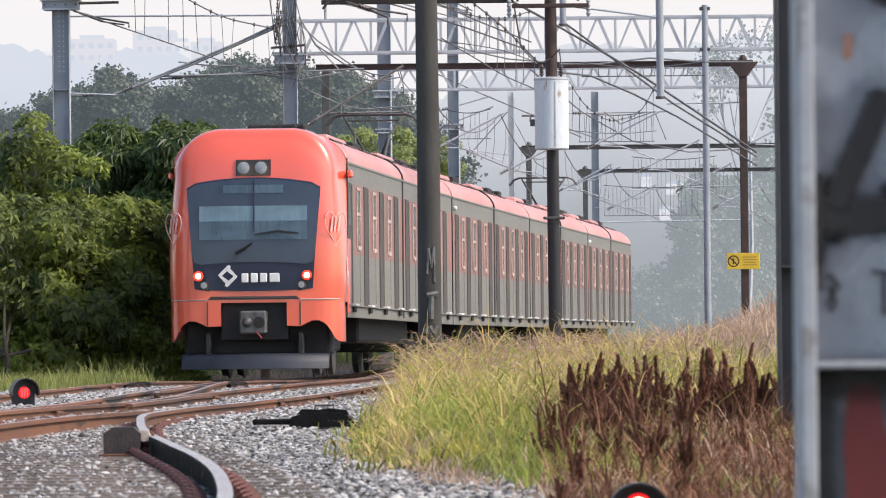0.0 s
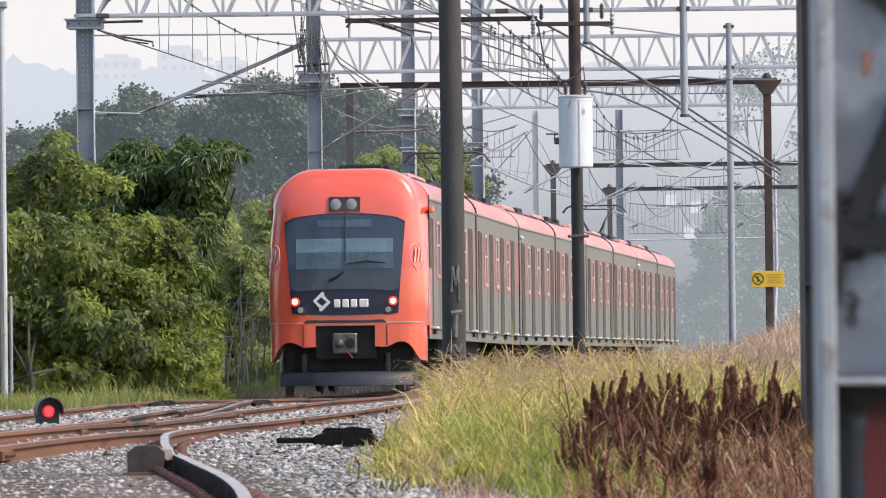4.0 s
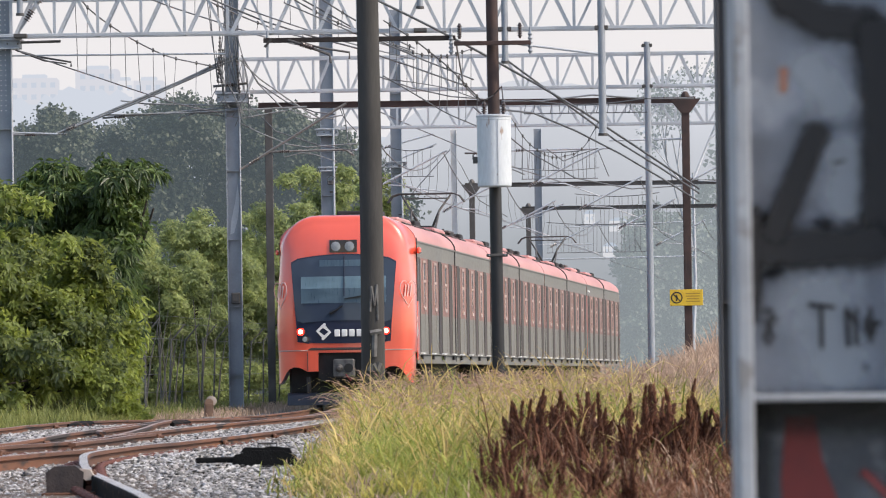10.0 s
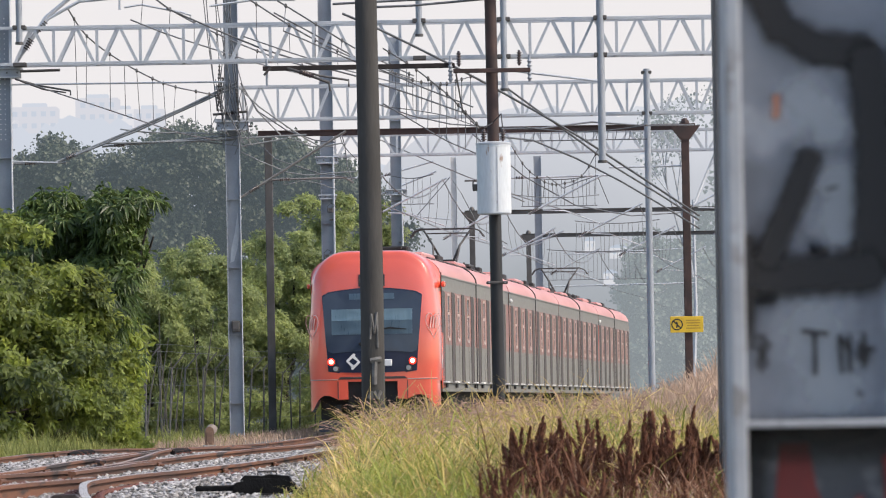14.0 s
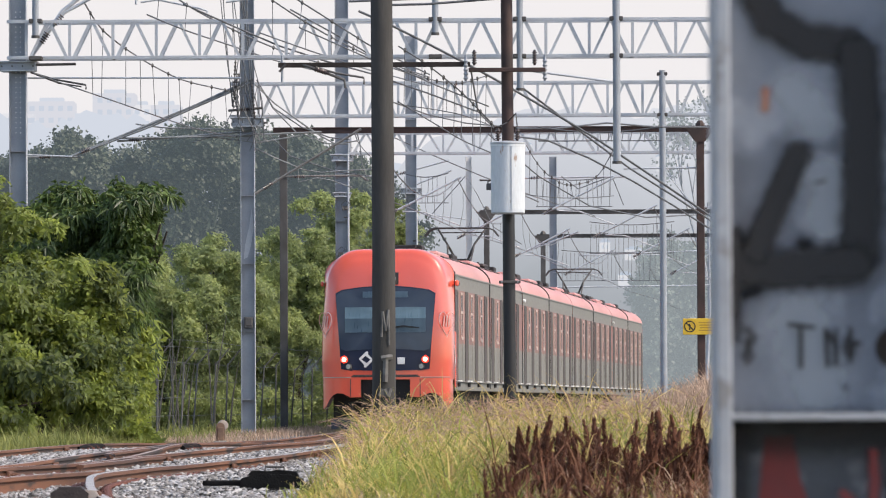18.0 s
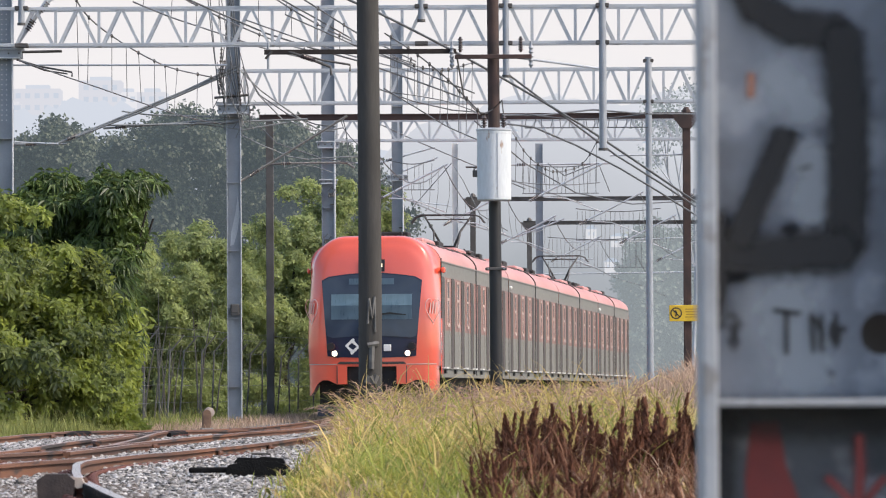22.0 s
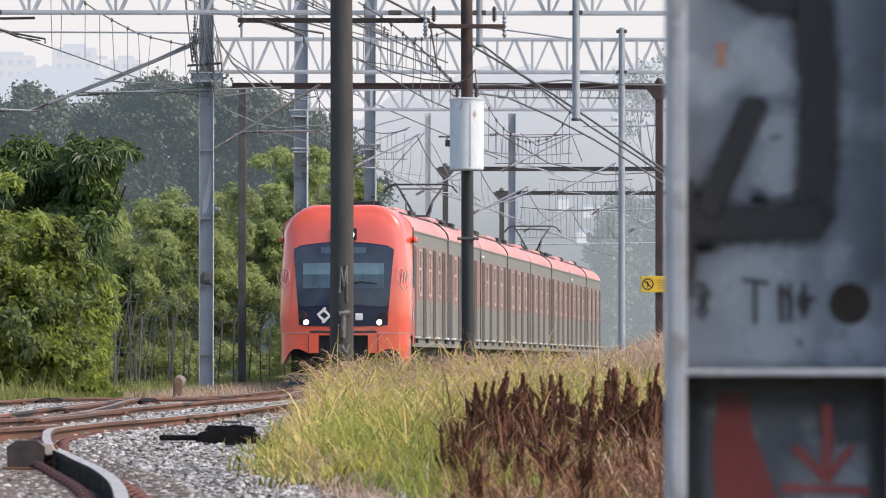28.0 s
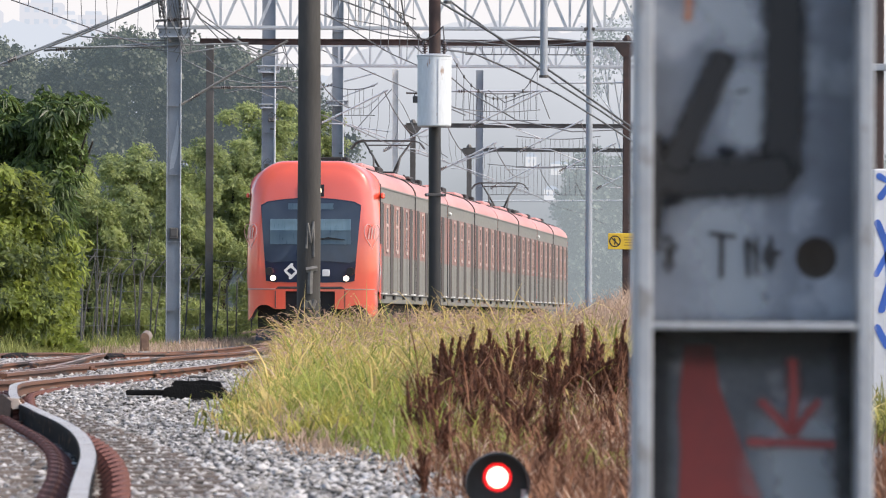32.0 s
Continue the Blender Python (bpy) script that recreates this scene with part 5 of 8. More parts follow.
    vent = Shape().box((0, 0, 0), (0.10, 1.5, 0.03), 0.008).mesh("roof_vent", recess_mat)
    for yy in np.arange(a + 2.0, b - 1.5, 2.6):
        ob = part("roof_vent", vent, recess_mat, c)
        ob.matrix_basis = pose(1.12, yy, body_top(1.12) + 0.012, 0, 22, 0)
    for yy, q in ((a + 1.6, 0.8), (length * 0.5, 1.4), (b - 1.2, 1.1)):
        part("roof_gear", Shape().box((0.15, yy, 4.27), (1.0, q, 0.16), 0.03).tube([(0.5, yy - q, 4.30), (0.5, yy + q, 4.30)], 0.03, 6), under_black, c)
    # gangway bellows and side lamp
    if not tail:
        part("gangway", Shape().box((0, length, 2.45), (2.5, 0.4, 2.5), 0.05), under_black, c)
    if index in (1, 3):
        part("side_lamp", Shape().lathe([(0.05, 0), (0.05, 0.05), (0.02, 0.07)], 10, pose(1.515, 0.4, 3.40, 0, 90, 0)), white_paint, c)
    if tail:
        part("cab_end", Shape().box((0, b + 0.55, 2.45), (2.96, 1.3, 2.7), 0.3), train_red, c, "red rear cab end")
    # bogies
    for yb in (3.6, length - 3.6):
        bg = part("bogie", Shape().box((0, yb, 0.48), (1.9, 2.9, 0.22), 0.04), under_black, c)
        for yy in (-1.1, 1.1):
            for sx in (-0.8, 0.8):
                w = part("wheel", Shape().lathe([(0.43, -0.065), (0.46, -0.06), (0.46, -0.035), (0.42, -0.03), (0.41, 0.065), (0.3, 0.07)], 24, pose(sx, yb + yy, 0.36, 0, 90 if sx > 0 else -90, 0)), wheel_mat, bg)
    if index in (0, 3):
        pantograph(c, length - 1.6 if index == 0 else 3.2)
    return c


def body_top(x):
    t = max(0.0, 1 - ((abs(x) - 0.45) / 1.06)**2) if abs(x) > 0.45 else 1.0
    return 3.62 + 0.56 * math.sqrt(t)


def pantograph(car, y):
    p = part("pantograph", Shape().box((0, y, 4.32), (1.3, 1.6, 0.06), 0.01), dark_steel, car, "raised pantograph")
    zt = 5.32
    for sx in (-1, 1):
        part("upper_arm", Shape().tube([(sx * 0.62, y + 0.25, zt - 0.04), (sx * 0.36, y - 0.05, 4.88), (sx * 0.13, y + 0.3, 4.42)], [0.024, 0.03, 0.034], 8), dark_steel, p)
        part("lower_arm", Shape().tube([(sx * 0.36, y - 0.05, 4.88), (sx * 0.30, y - 0.6, 4.40)], 0.026, 8), dark_steel, p)
    part("cross_tube", Shape().tube([(-0.60, y + 0.22, zt - 0.12), (0.60, y + 0.22, zt - 0.12)], 0.02, 6), dark_steel, p)
    part("drive_box", Shape().box((0, y + 0.35, 4.42), (0.42, 0.5, 0.16), 0.03), under_black, p)
    for dy in (-0.18, 0.18):
        part("collector", Shape().tube([(-0.98, y + 0.25 + dy, zt - 0.22), (-0.86, y + 0.25 + dy, zt - 0.06), (-0.7, y + 0.25 + dy, zt), (0.7, y + 0.25 + dy, zt), (0.86, y + 0.25 + dy, zt - 0.06), (0.98, y + 0.25 + dy, zt - 0.22)], 0.02, 8), dark_steel, p)
    for sx in (-0.5, 0.5):
        insulator(pose(sx, y - 0.6, 4.18), 3, 0.06, p)


pale_frame = surface("pale_window_frame", (0.47, 0.355, 0.31), (0.37, 0.27, 0.235), 0.5, 0, 3, 40, 0)
pale_grey = surface("pale_grey_trim", (0.36, 0.345, 0.31), (0.28, 0.27, 0.24), 0.5, 0, 3, 40, 0)
side_glass = surface("dark_brown_side_glass", (0.045, 0.030, 0.026), (0.03, 0.022, 0.02), 0.2, 0, 2, 12, 0, spec=0.4)
# lower pane coloured brown in place of what it reflects
door_glass = surface("brown_reflecting_door_glass", (0.19, 0.095, 0.078), (0.14, 0.078, 0.066), 0.25, 0, 1, 12, 0, spec=0.4)
wheel_mat = surface("wheel_steel", (0.09, 0.08, 0.075), (0.05, 0.045, 0.04), 0.5, 0.5, 6, 50, 0.1)


def cab_outline():
    """Half-width and height round the cab front, from lower left over the top to lower right."""
    pts = []
    for z in np.linspace(1.2, 3.35, 12):
        pts.append((-(1.535 - 0.11 * max(0.0, (z - 1.6) / 1.8)**2 - 0.05 * max(0.0, (1.6 - z))), z))
    wx = -pts[-1][0]
    for t in np.linspace(0, math.pi / 2, 12)[1:]:
        pts.append((-(wx - 0.84 + 0.84 * math.cos(t)**0.95), 3.35 + 0.87 * math.sin(t)**0.98))
    return pts + [(-x, z) for x, z in pts[::-1]]


CAB = cab_outline()
DEPTH = ((0, -0.20), (0.5, -0.185), (0.7, -0.155), (0.8, -0.12), (0.87, -0.07), (0.92, 0.0), (0.955, 0.09), (0.98, 0.22), (0.994, 0.42), (1.0, 0.75))
MID_Z = 2.4


def face_y(x, z):
    """Depth of the cab front at a point of its face."""
    x = abs(x)
    if z < MID_Z:
        edge = np.interp(max(z, 1.2), [p[1] for p in CAB[:12]], [-p[0] for p in CAB[:12]])
        rho = x / edge
    else:
        best = 1e9
        ang = math.atan2(z - MID_Z, x)
        ring = [(math.atan2(q - MID_Z, -p), math.hypot(p, q - MID_Z)) for p, q in CAB[:24] if q >= MID_Z - 0.2]
        rad = np.interp(ang, [r[0] for r in ring], [r[1] for r in ring])
        rho = math.hypot(x, z - MID_Z) / rad
    return float(np.interp(rho, [d[0] for d in DEPTH], [d[1] for d in DEPTH])) + 0.20 * max(0.0, (z - 1.8) / 2.4)**2 * (1 - smooth(0.9, 1.0, rho))


def nose(c):
    """Rounded red cab front."""
    s = Shape()
    rows = []
    for rho, _ in DEPTH[1:]:
        row = []
        for x, z in CAB:
            px, pz = (rho * x, z) if z < MID_Z else (rho * x, MID_Z + rho * (z - MID_Z))
            row.append((px, face_y(px, pz), pz))
        rows.append(row)
    body = [(-1.51, z) for z in np.linspace(1.2, 3.62, 12)] + [(-body_half(z), z) for z in (3.62 + 0.56 * math.sin(t) for t in np.linspace(0, math.pi / 2, 12)[1:])]
    body[-1] = (-0.0, 4.20)
    body = body + [(-x, z) for x, z in body[::-1]]
    rows.append([((x + bx) / 2, 0.86, (z + bz) / 2) for (x, z), (bx, bz) in zip(CAB, body)])
    rows.append([(bx, 0.95, bz) for bx, bz in body])
    n = len(CAB)
    s.add([p for r in rows for p in r], [(i * n + k, (i + 1) * n + k, (i + 1) * n + k + 1, i * n + k + 1) for i in range(len(rows) - 1) for k in range(n - 1)])
    s.f.append(tuple(range(n)))
    part("cab_shell", s, train_red, c, "glossy orange-red rounded cab shell", smooth=70)

    def panel(name, pts, mat, out, thick=0.02, label="", deep=0.12):
        """Flat-ish panel that follows the face."""
        m = len(pts)
        fr = [(x, face_y(x, z) - out, z) for x, z in pts]
        bk = [(x, face_y(x, z) - out + thick + deep, z) for x, z in pts]
        cx = sum(p[0] for p in pts) / m
        cz = sum(p[1] for p in pts) / m
        s = Shape()
        mid = [((x + cx) / 2, face_y((x + cx) / 2, (z + cz) / 2) - out, (z + cz) / 2) for x, z in pts]
        s.add(fr + bk + mid + [(cx, face_y(cx, cz) - out, cz)], [(k, (k + 1) % m, (k + 1) % m + m, k + m) for k in range(m)] + [(k, k + 2 * m, (k + 1) % m + 2 * m, (k + 1) % m) for k in range(m)] + [(k + 2 * m, 3 * m, (k + 1) % m + 2 * m) for k in range(m)])
        return part(name, s, mat, c, label, smooth=50)

    def strip_pts(h, z0, z1):
        xs = np.linspace(-h, h, 11)
        return [(x, z1) for x in xs] + [(x, z0) for x in xs[::-1]]

    def rounded(w_top, w_bot, z0, z1, r=0.09, bow_top=0.05, bow_bot=0.08):
        pts = []
        for t in np.linspace(-1, 1, 15):
            pts.append((w_top / 2 * t * (1 if abs(t) < 1 else 0.985), z1 - bow_top * t * t - (0.05 if abs(t) == 1 else 0)))
        for t in np.linspace(0, 1, 8)[1:-1]:
            pts.append((w_top / 2 + (w_bot - w_top) / 2 * t, z1 + (z0 - z1) * t))
        for t in np.linspace(1, -1, 15):
            pts.append((w_bot / 2 * t * (1 if abs(t) < 1 else 0.97), z0 + bow_bot * t * t + (0.06 if abs(t) == 1 else 0)))
        for t in np.linspace(1, 0, 8)[1:-1]:
            pts.append((-(w_top / 2 + (w_bot - w_top) / 2 * t), z1 + (z0 - z1) * t))
        return pts
    panel("windscreen_mask", rounded(2.34, 2.02, 1.40, 3.35, bow_top=0.12, bow_bot=0.03), mask_black, 0.012, label="navy-black gloss front mask")
    panel("windscreen", rounded(2.30, 2.11, 1.90, 3.32, bow_top=0.12, bow_bot=-0.06), screen_glass, 0.024, label="dark tinted windscreen")
    panel("sun_blind", strip_pts(0.93, 2.28, 2.60), blind_mat, 0.030, label="dim blue blind behind the glass")
    panel("blind_top", strip_pts(0.93, 2.60, 2.86), blind_top, 0.032)
    panel("destination_panel", strip_pts(0.52, 3.08, 3.22), blind_mat, 0.030)
    part("mullion", Shape().box((0.02, face_y(0, 2.75) - 0.028, 2.86), (0.022, 0.03, 0.88), 0.004, Matrix.Rotation(radians(-5), 4, 'X')), mask_black, c)
    part("wiper_arm", Shape().tube([(-0.30, face_y(-0.3, 2.05) - 0.05, 2.05), (-0.16, face_y(0.1, 2.1) - 0.06, 2.12), (-0.02, face_y(0, 2.2) - 0.06, 2.22)], [0.034, 0.026, 0.016], 6), black_paint, c)
    part("wiper_blade", Shape().prism([(0.02, 2.36), (0.30, 2.385), (0.42, 2.40), (0.56, 2.385), (0.80, 2.375), (0.79, 2.395), (0.55, 2.425), (0.42, 2.445), (0.28, 2.42), (0.03, 2.375)], face_y(0.4, 2.3) - 0.075, face_y(0.4, 2.3) - 0.04), black_paint, c, smooth=0)
    # marker lights above the screen
    panel("marker_box", [(-0.30, 3.38), (0.30, 3.38), (0.30, 3.655), (-0.30, 3.655)], black_paint, 0.03)
    # emblem and block letters as plain white shapes
    e = -0.44
    for sgn in (1, -1):
        part("emblem", Shape().ribbon([(e + sgn * 0.02, 1.66 + sgn * 0.155), (e - sgn * 0.135, 1.66 + sgn * 0.01), (e - sgn * 0.02, 1.66 - sgn * 0.10)], 0.065, face_y(e, 1.7) - 0.045, face_y(e, 1.7) + 0.02), white_paint, c, smooth=0)
    for x, w in ((-0.145, 0.12), (0.015, 0.12), (0.175, 0.12), (0.365, 0.17)):
        part("letter_block", Shape().box((x, face_y(x, 1.65) - 0.012, 1.625), (w, 0.05, 0.155), 0.012), white_paint, c)
    # red lower front with the coupler recess
    for sx in (-1, 1):
        part("sill_line", Shape().tube([(sx * x, face_y(x, 1.25) - 0.004, 1.25) for x in np.linspace(0.80, 1.46, 14)], 0.013, 6), pale_frame, c, "thin pale line over the bumper")
    panel("recess_brow", [(-0.80, 1.255), (0.80, 1.255), (0.74, 1.31), (-0.74, 1.31)], recess_mat, 0.012)
    under = ((0.57, 0.80), (0.80, 0.79), (0.90, 0.84), (1.00, 0.885), (1.12, 0.89), (1.22, 0.84), (1.30, 0.74), (1.36, 0.62), (1.42, 0.54), (1.48, 0.52))
    for sx in (-1, 1):
        xs = np.linspace(0.57, 1.475, 24)
        zb = np.interp(xs, [u[0] for u in under], [u[1] for u in under])
        fr = [(sx * x, face_y(x, z) - 0.004, z) for x, b in zip(xs, zb) for z in np.linspace(1.225, b, 5)]
        bk = [(x, y + 0.7, z) for x, y, z in fr]
        m = len(fr)
        grid = [(i * 5 + k, i * 5 + k + 1, (i + 1) * 5 + k + 1, (i + 1) * 5 + k) for i in range(23) for k in range(4)]
        rim = [(i * 5 + 4, i * 5 + 4 + m, (i + 1) * 5 + 4 + m, (i + 1) * 5 + 4) for i in range(23)] + [(e + k, e + k + 1, e + k + 1 + m, e + k + m) for e in (0, 115) for k in range(4)]
        part("apron", Shape().add(fr + bk, [f if sx > 0 else f[::-1] for f in grid + rim]), train_red, c, "red bumper apron arched over the buffers", smooth=40)
        part("bumper_seam", Shape().box((sx * 0.80, face_y(0.8, 1.1) - 0.004, 1.01), (0.02, 0.02, 0.40)), recess_mat, c)
    part("recess", Shape().box((0, 0.2, 0.9), (1.15, 0.5, 0.66)), under_black, c)
    part("coupler", Shape().box((0, -0.20, 0.86), (0.46, 0.3, 0.40), 0.03), coupler_mat, c, "grey coupler head")
    part("coupler_cone", Shape().lathe([(0.09, 0), (0.03, 0.12)], 12, pose(-0.1, -0.35, 0.86, 90, 0, 0)), coupler_mat, c)
    part("coupler_cup", Shape().lathe([(0.10, 0), (0.10, 0.03)], 14, pose(0.11, -0.34, 0.86, 90, 0, 0)), under_black, c)
    part("coupler_handle", Shape().tube([(0.05, -0.42, 0.72), (0.17, -0.45, 0.58)], 0.016, 6), spray_red, c)
    # black plough under the front
    ring = []
    for x in np.linspace(-1.27, 1.27, 19):
        y = -0.34 + 0.34 * abs(x / 1.27)**2.4
        ring += [(x, y + 0.10, 0.33), (x, y + 0.02, 0.29), (x, y - 0.04, 0.17), (x, y - 0.07, 0.065), (x, y - 0.03, 0.06), (x, y + 0.14, 0.32)]
    part("plough", Shape().add(ring, [(i * 6 + k, i * 6 + (k + 1) % 6, (i + 1) * 6 + (k + 1) % 6, (i + 1) * 6 + k) for i in range(18) for k in range(6)] + [tuple(range(6))[::-1], tuple(range(108, 114))]), plough_mat, c, "blue-black curved plough blade", smooth=50)
    for sx in (-0.8, 0.8):
        part("plough_stay", Shape().box((sx, 0.1, 0.45), (0.08, 0.5, 0.45), 0.01), under_black, c)
    part("front_well", Shape().box((0, 0.7, 0.75), (2.5, 0.9, 0.9), 0.05), under_black, c)
    # heart stickers on the corners
    for sx in (-1, 1):
        x = sx * 1.30
        pts = [(0.25 * 16 * math.sin(t)**3 / 16, 0.33 * (13 * math.cos(t) - 5 * math.cos(2 * t) - 2 * math.cos(3 * t) - math.cos(4 * t)) / 16) for t in np.linspace(0, 2 * math.pi, 25)]
        place = pose(sx * 1.40, face_y(1.40, 2.5) - 0.02, 2.5, 0, 0, sx * 50)
        h = part("heart_sticker", Shape().tube([(a, 0, b) for a, b in pts], 0.010, 5), heart_pink, c, "pale heart outline sticker")
        h.matrix_basis = place
        for k in range(3):
            bar = part("digit", Shape().ribbon([(-0.11 + k * 0.085, -0.08), (-0.07 + k * 0.085, 0.15)], 0.040, -0.006, 0.004), heart_pink, h, smooth=0)
    part("side_emblem", Shape().ribbon([(0.9, 1.95), (1.0, 1.5), (1.1, 1.7)], 0.06, 0, 0.004), white_paint, c, smooth=0).matrix_basis = pose(1.542, -0.35, 0, 0, 0, 90)
    part("cab_joint", Shape().box((1.512, 0.96, 2.9), (0.02, 0.06, 1.6)), recess_mat, c)
    part("cab_side_panel", Shape().box((1.512, 1.12, 1.66), (0.03, 0.46, 1.30), 0.01), train_red, c, "red lower cab side")
    part("crew_window", Shape().box((1.514, 1.27, 2.85), (0.02, 0.20, 0.62), 0.004), side_glass, c)
    part("mirror", Shape().box((1.575, 0.9, 3.42), (0.09, 0.26, 0.14), 0.03), train_red, c, "red camera mirror pod")
    part("mirror", Shape().box((-1.555, 0.9, 3.42), (0.07, 0.24, 0.12), 0.03), train_red, c)
    # lamp cups with lamps that swing in their sockets
    lamps = []
    for sx in (-1, 1):
        panel("lamp_cup", [(sx * 0.76, 1.40), (sx * 1.02, 1.44), (sx * 1.05, 1.90), (sx * 0.76, 1.56)][::1 if sx > 0 else -1], mask_black, 0.02)
        for nm, x, z, r, lit in (("tail_lamp", sx * 0.935, 1.66, 0.085, glow_red), ("head_lamp", sx * 0.84, 1.50, 0.062, glow_white)):
            cup = part("lamp_socket", Shape().lathe([(r * 1.12, 0.0), (r * 1.12, 0.05), (r, 0.05)], 18, pose(0, 0, 0, 90, 0, 0)), black_paint, c)
            cup.location = (x, face_y(x, z) - 0.02, z)
            lamp = part(nm, Shape().lathe([(r * 0.99, -0.016), (r, 0.0), (r * 0.99, 0.001)], 20, pose(0, 0, 0, 90, 0, 0)), black_paint, c)
            part("lamp_face", Shape().lathe([(r * 0.9, 0.002), (r * 0.98, 0.008), (r * 0.9, 0.02), (r * 0.3, 0.026)], 20, pose(0, 0, 0, 90, 0, 0)), lit, lamp, "glowing lens")
            if nm == "head_lamp":
                part("dark_lens", Shape().lathe([(r * 0.3, -0.026), (r * 0.85, -0.022), (r * 0.9, -0.012)], 16, pose(0, 0, 0, 90, 0, 0)), lamp_off, lamp, "grey unlit lens")
            else:
                part("lamp_core", Shape().lathe([(r * 0.62, 0.025), (r * 0.3, 0.031)], 14, pose(0, 0, 0, 90, 0, 0)), glow_core, lamp, "bright middle of the lamp")
            lamps.append((nm, lamp, (x, face_y(x, z) - 0.16, z)))
        marker = part("marker_lamp", Shape().lathe([(0.108, -0.012), (0.11, 0.0), (0.108, 0.001)], 20, pose(0, 0, 0, 90, 0, 0)), black_paint, c)
        part("lamp_face", Shape().lathe([(0.10, 0.002), (0.106, 0.008), (0.09, 0.02), (0.03, 0.026)], 20, pose(0, 0, 0, 90, 0, 0)), glow_marker, marker, "warm white glowing lens")
        part("dark_lens", Shape().lathe([(0.02, -0.028), (0.06, -0.025), (0.104, -0.013)], 20, pose(0, 0, 0, 90, 0, 0)), lamp_off, marker, "round unlit white lens")
        lamps.append(("marker_lamp", marker, (sx * 0.15, face_y(0.15, 3.51) - 0.16, 3.51)))
    return lamps


heart_pink = surface("pale_pink_sticker", (0.80, 0.42, 0.36), None, 0.5, 0, 5, 40, 0)
blind_top = surface("pale_blue_upper_blind", (0.16, 0.245, 0.29), (0.11, 0.185, 0.23), 0.3, 0, 2, 12, 0, (3, 1, 0.3))
CARS = []
starts, lengths = [0.0, 22.7, 44.0, 65.3], [22.7, 21.3, 21.3, 20.4]
for i in range(4):
    CARS.append(rail_car(i, starts[i], lengths[i], i == 0, i == 3))
LAMPS = nose(CARS[0])
for car in CARS:
    car.scale = (1.025, 1.0, 1.025)


# ---- overhead lines ----
SUPPORTS = [58, 78, 95, 112, 131, 153, 175, 198, 225, 255, 290]


def overhead_line(off, label, z_contact=5.42, z_top=6.75, sag=0.85, pale=False, first=0):
    o = thing("overhead_line", label, "overhead line", "overhead lines")
    mat = wire_pale if pale else wire_mat
    con, mes = [], []
    for a, b in zip(SUPPORTS[first:], SUPPORTS[first + 1:]):
        for t in np.linspace(0, 1, 9)[:-1]:
            y = a + (b - a) * t
            mes.append((line_x(y, off), y, z_top - sag * 4 * t * (1 - t)))
            con.append((line_x(y, off) + 0.12 * math.sin(y * 0.15), y, z_contact))
        for t in (0.08, 0.2, 0.32, 0.44, 0.56, 0.68, 0.8, 0.92):
            y = a + (b - a) * t
            x = line_x(y, off)
            zt = z_top - sag * 4 * t * (1 - t)
            bow = random.uniform(-0.015, 0.015)
            if y < 200 and (off < 1 or y > 112):
                part("dropper", Shape().tube([(x, y, zt), (x + bow, y, (zt + z_contact) / 2), (x + 0.12 * math.sin(y * 0.15), y, z_contact)], 0.006, 4, False), mat, o)
    part("messenger_wire", Shape().tube(mes, 0.014, 5, False), mat, o)
    part("contact_wire", Shape().tube(con, 0.013, 5, False), mat, o)
    # registration arms and steady rods at each support
    for y in SUPPORTS[5:9]:
        x = line_x(y, off)
        part("steady_arm", Shape().tube([(x - 1.5, y, z_contact + 0.45), (x - 0.9, y, z_contact + 0.42), (x + 0.05, y, z_contact + 0.06)], 0.018, 6), galv_light, o)
        part("cantilever", Shape().tube([(x - 1.9, y, z_contact + 0.35), (x + 0.1, y, z_top + 0.03)], 0.028, 8), galv_light, o)
        ins = insulator(look((x - 1.9, y, z_contact + 0.35), (x - 4, y, z_contact - 0.9)), 5, 0.06, o)
    return o


overhead_line(0.0, "catenary wires with droppers above the main line", first=4)
overhead_line(4.2, "catenary wires with droppers above the second track", sag=0.5, first=6)
overhead_line(8.4, "catenary wires with droppers above the third track", sag=0.5, first=6)


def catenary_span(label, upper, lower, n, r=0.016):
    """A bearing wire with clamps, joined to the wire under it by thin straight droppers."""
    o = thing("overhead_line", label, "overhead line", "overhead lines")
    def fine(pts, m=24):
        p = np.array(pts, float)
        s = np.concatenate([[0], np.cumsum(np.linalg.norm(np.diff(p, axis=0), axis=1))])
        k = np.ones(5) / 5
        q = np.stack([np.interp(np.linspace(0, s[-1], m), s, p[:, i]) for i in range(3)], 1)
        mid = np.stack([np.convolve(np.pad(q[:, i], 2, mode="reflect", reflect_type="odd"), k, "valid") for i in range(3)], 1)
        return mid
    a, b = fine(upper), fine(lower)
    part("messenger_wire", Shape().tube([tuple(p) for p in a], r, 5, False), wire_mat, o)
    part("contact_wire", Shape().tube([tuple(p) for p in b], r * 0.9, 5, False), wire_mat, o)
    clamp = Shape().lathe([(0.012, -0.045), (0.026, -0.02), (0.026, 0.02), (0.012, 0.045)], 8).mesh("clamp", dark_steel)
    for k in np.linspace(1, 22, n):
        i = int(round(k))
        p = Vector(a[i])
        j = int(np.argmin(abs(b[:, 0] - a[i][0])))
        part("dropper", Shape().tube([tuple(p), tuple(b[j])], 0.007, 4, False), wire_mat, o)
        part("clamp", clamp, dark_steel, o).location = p


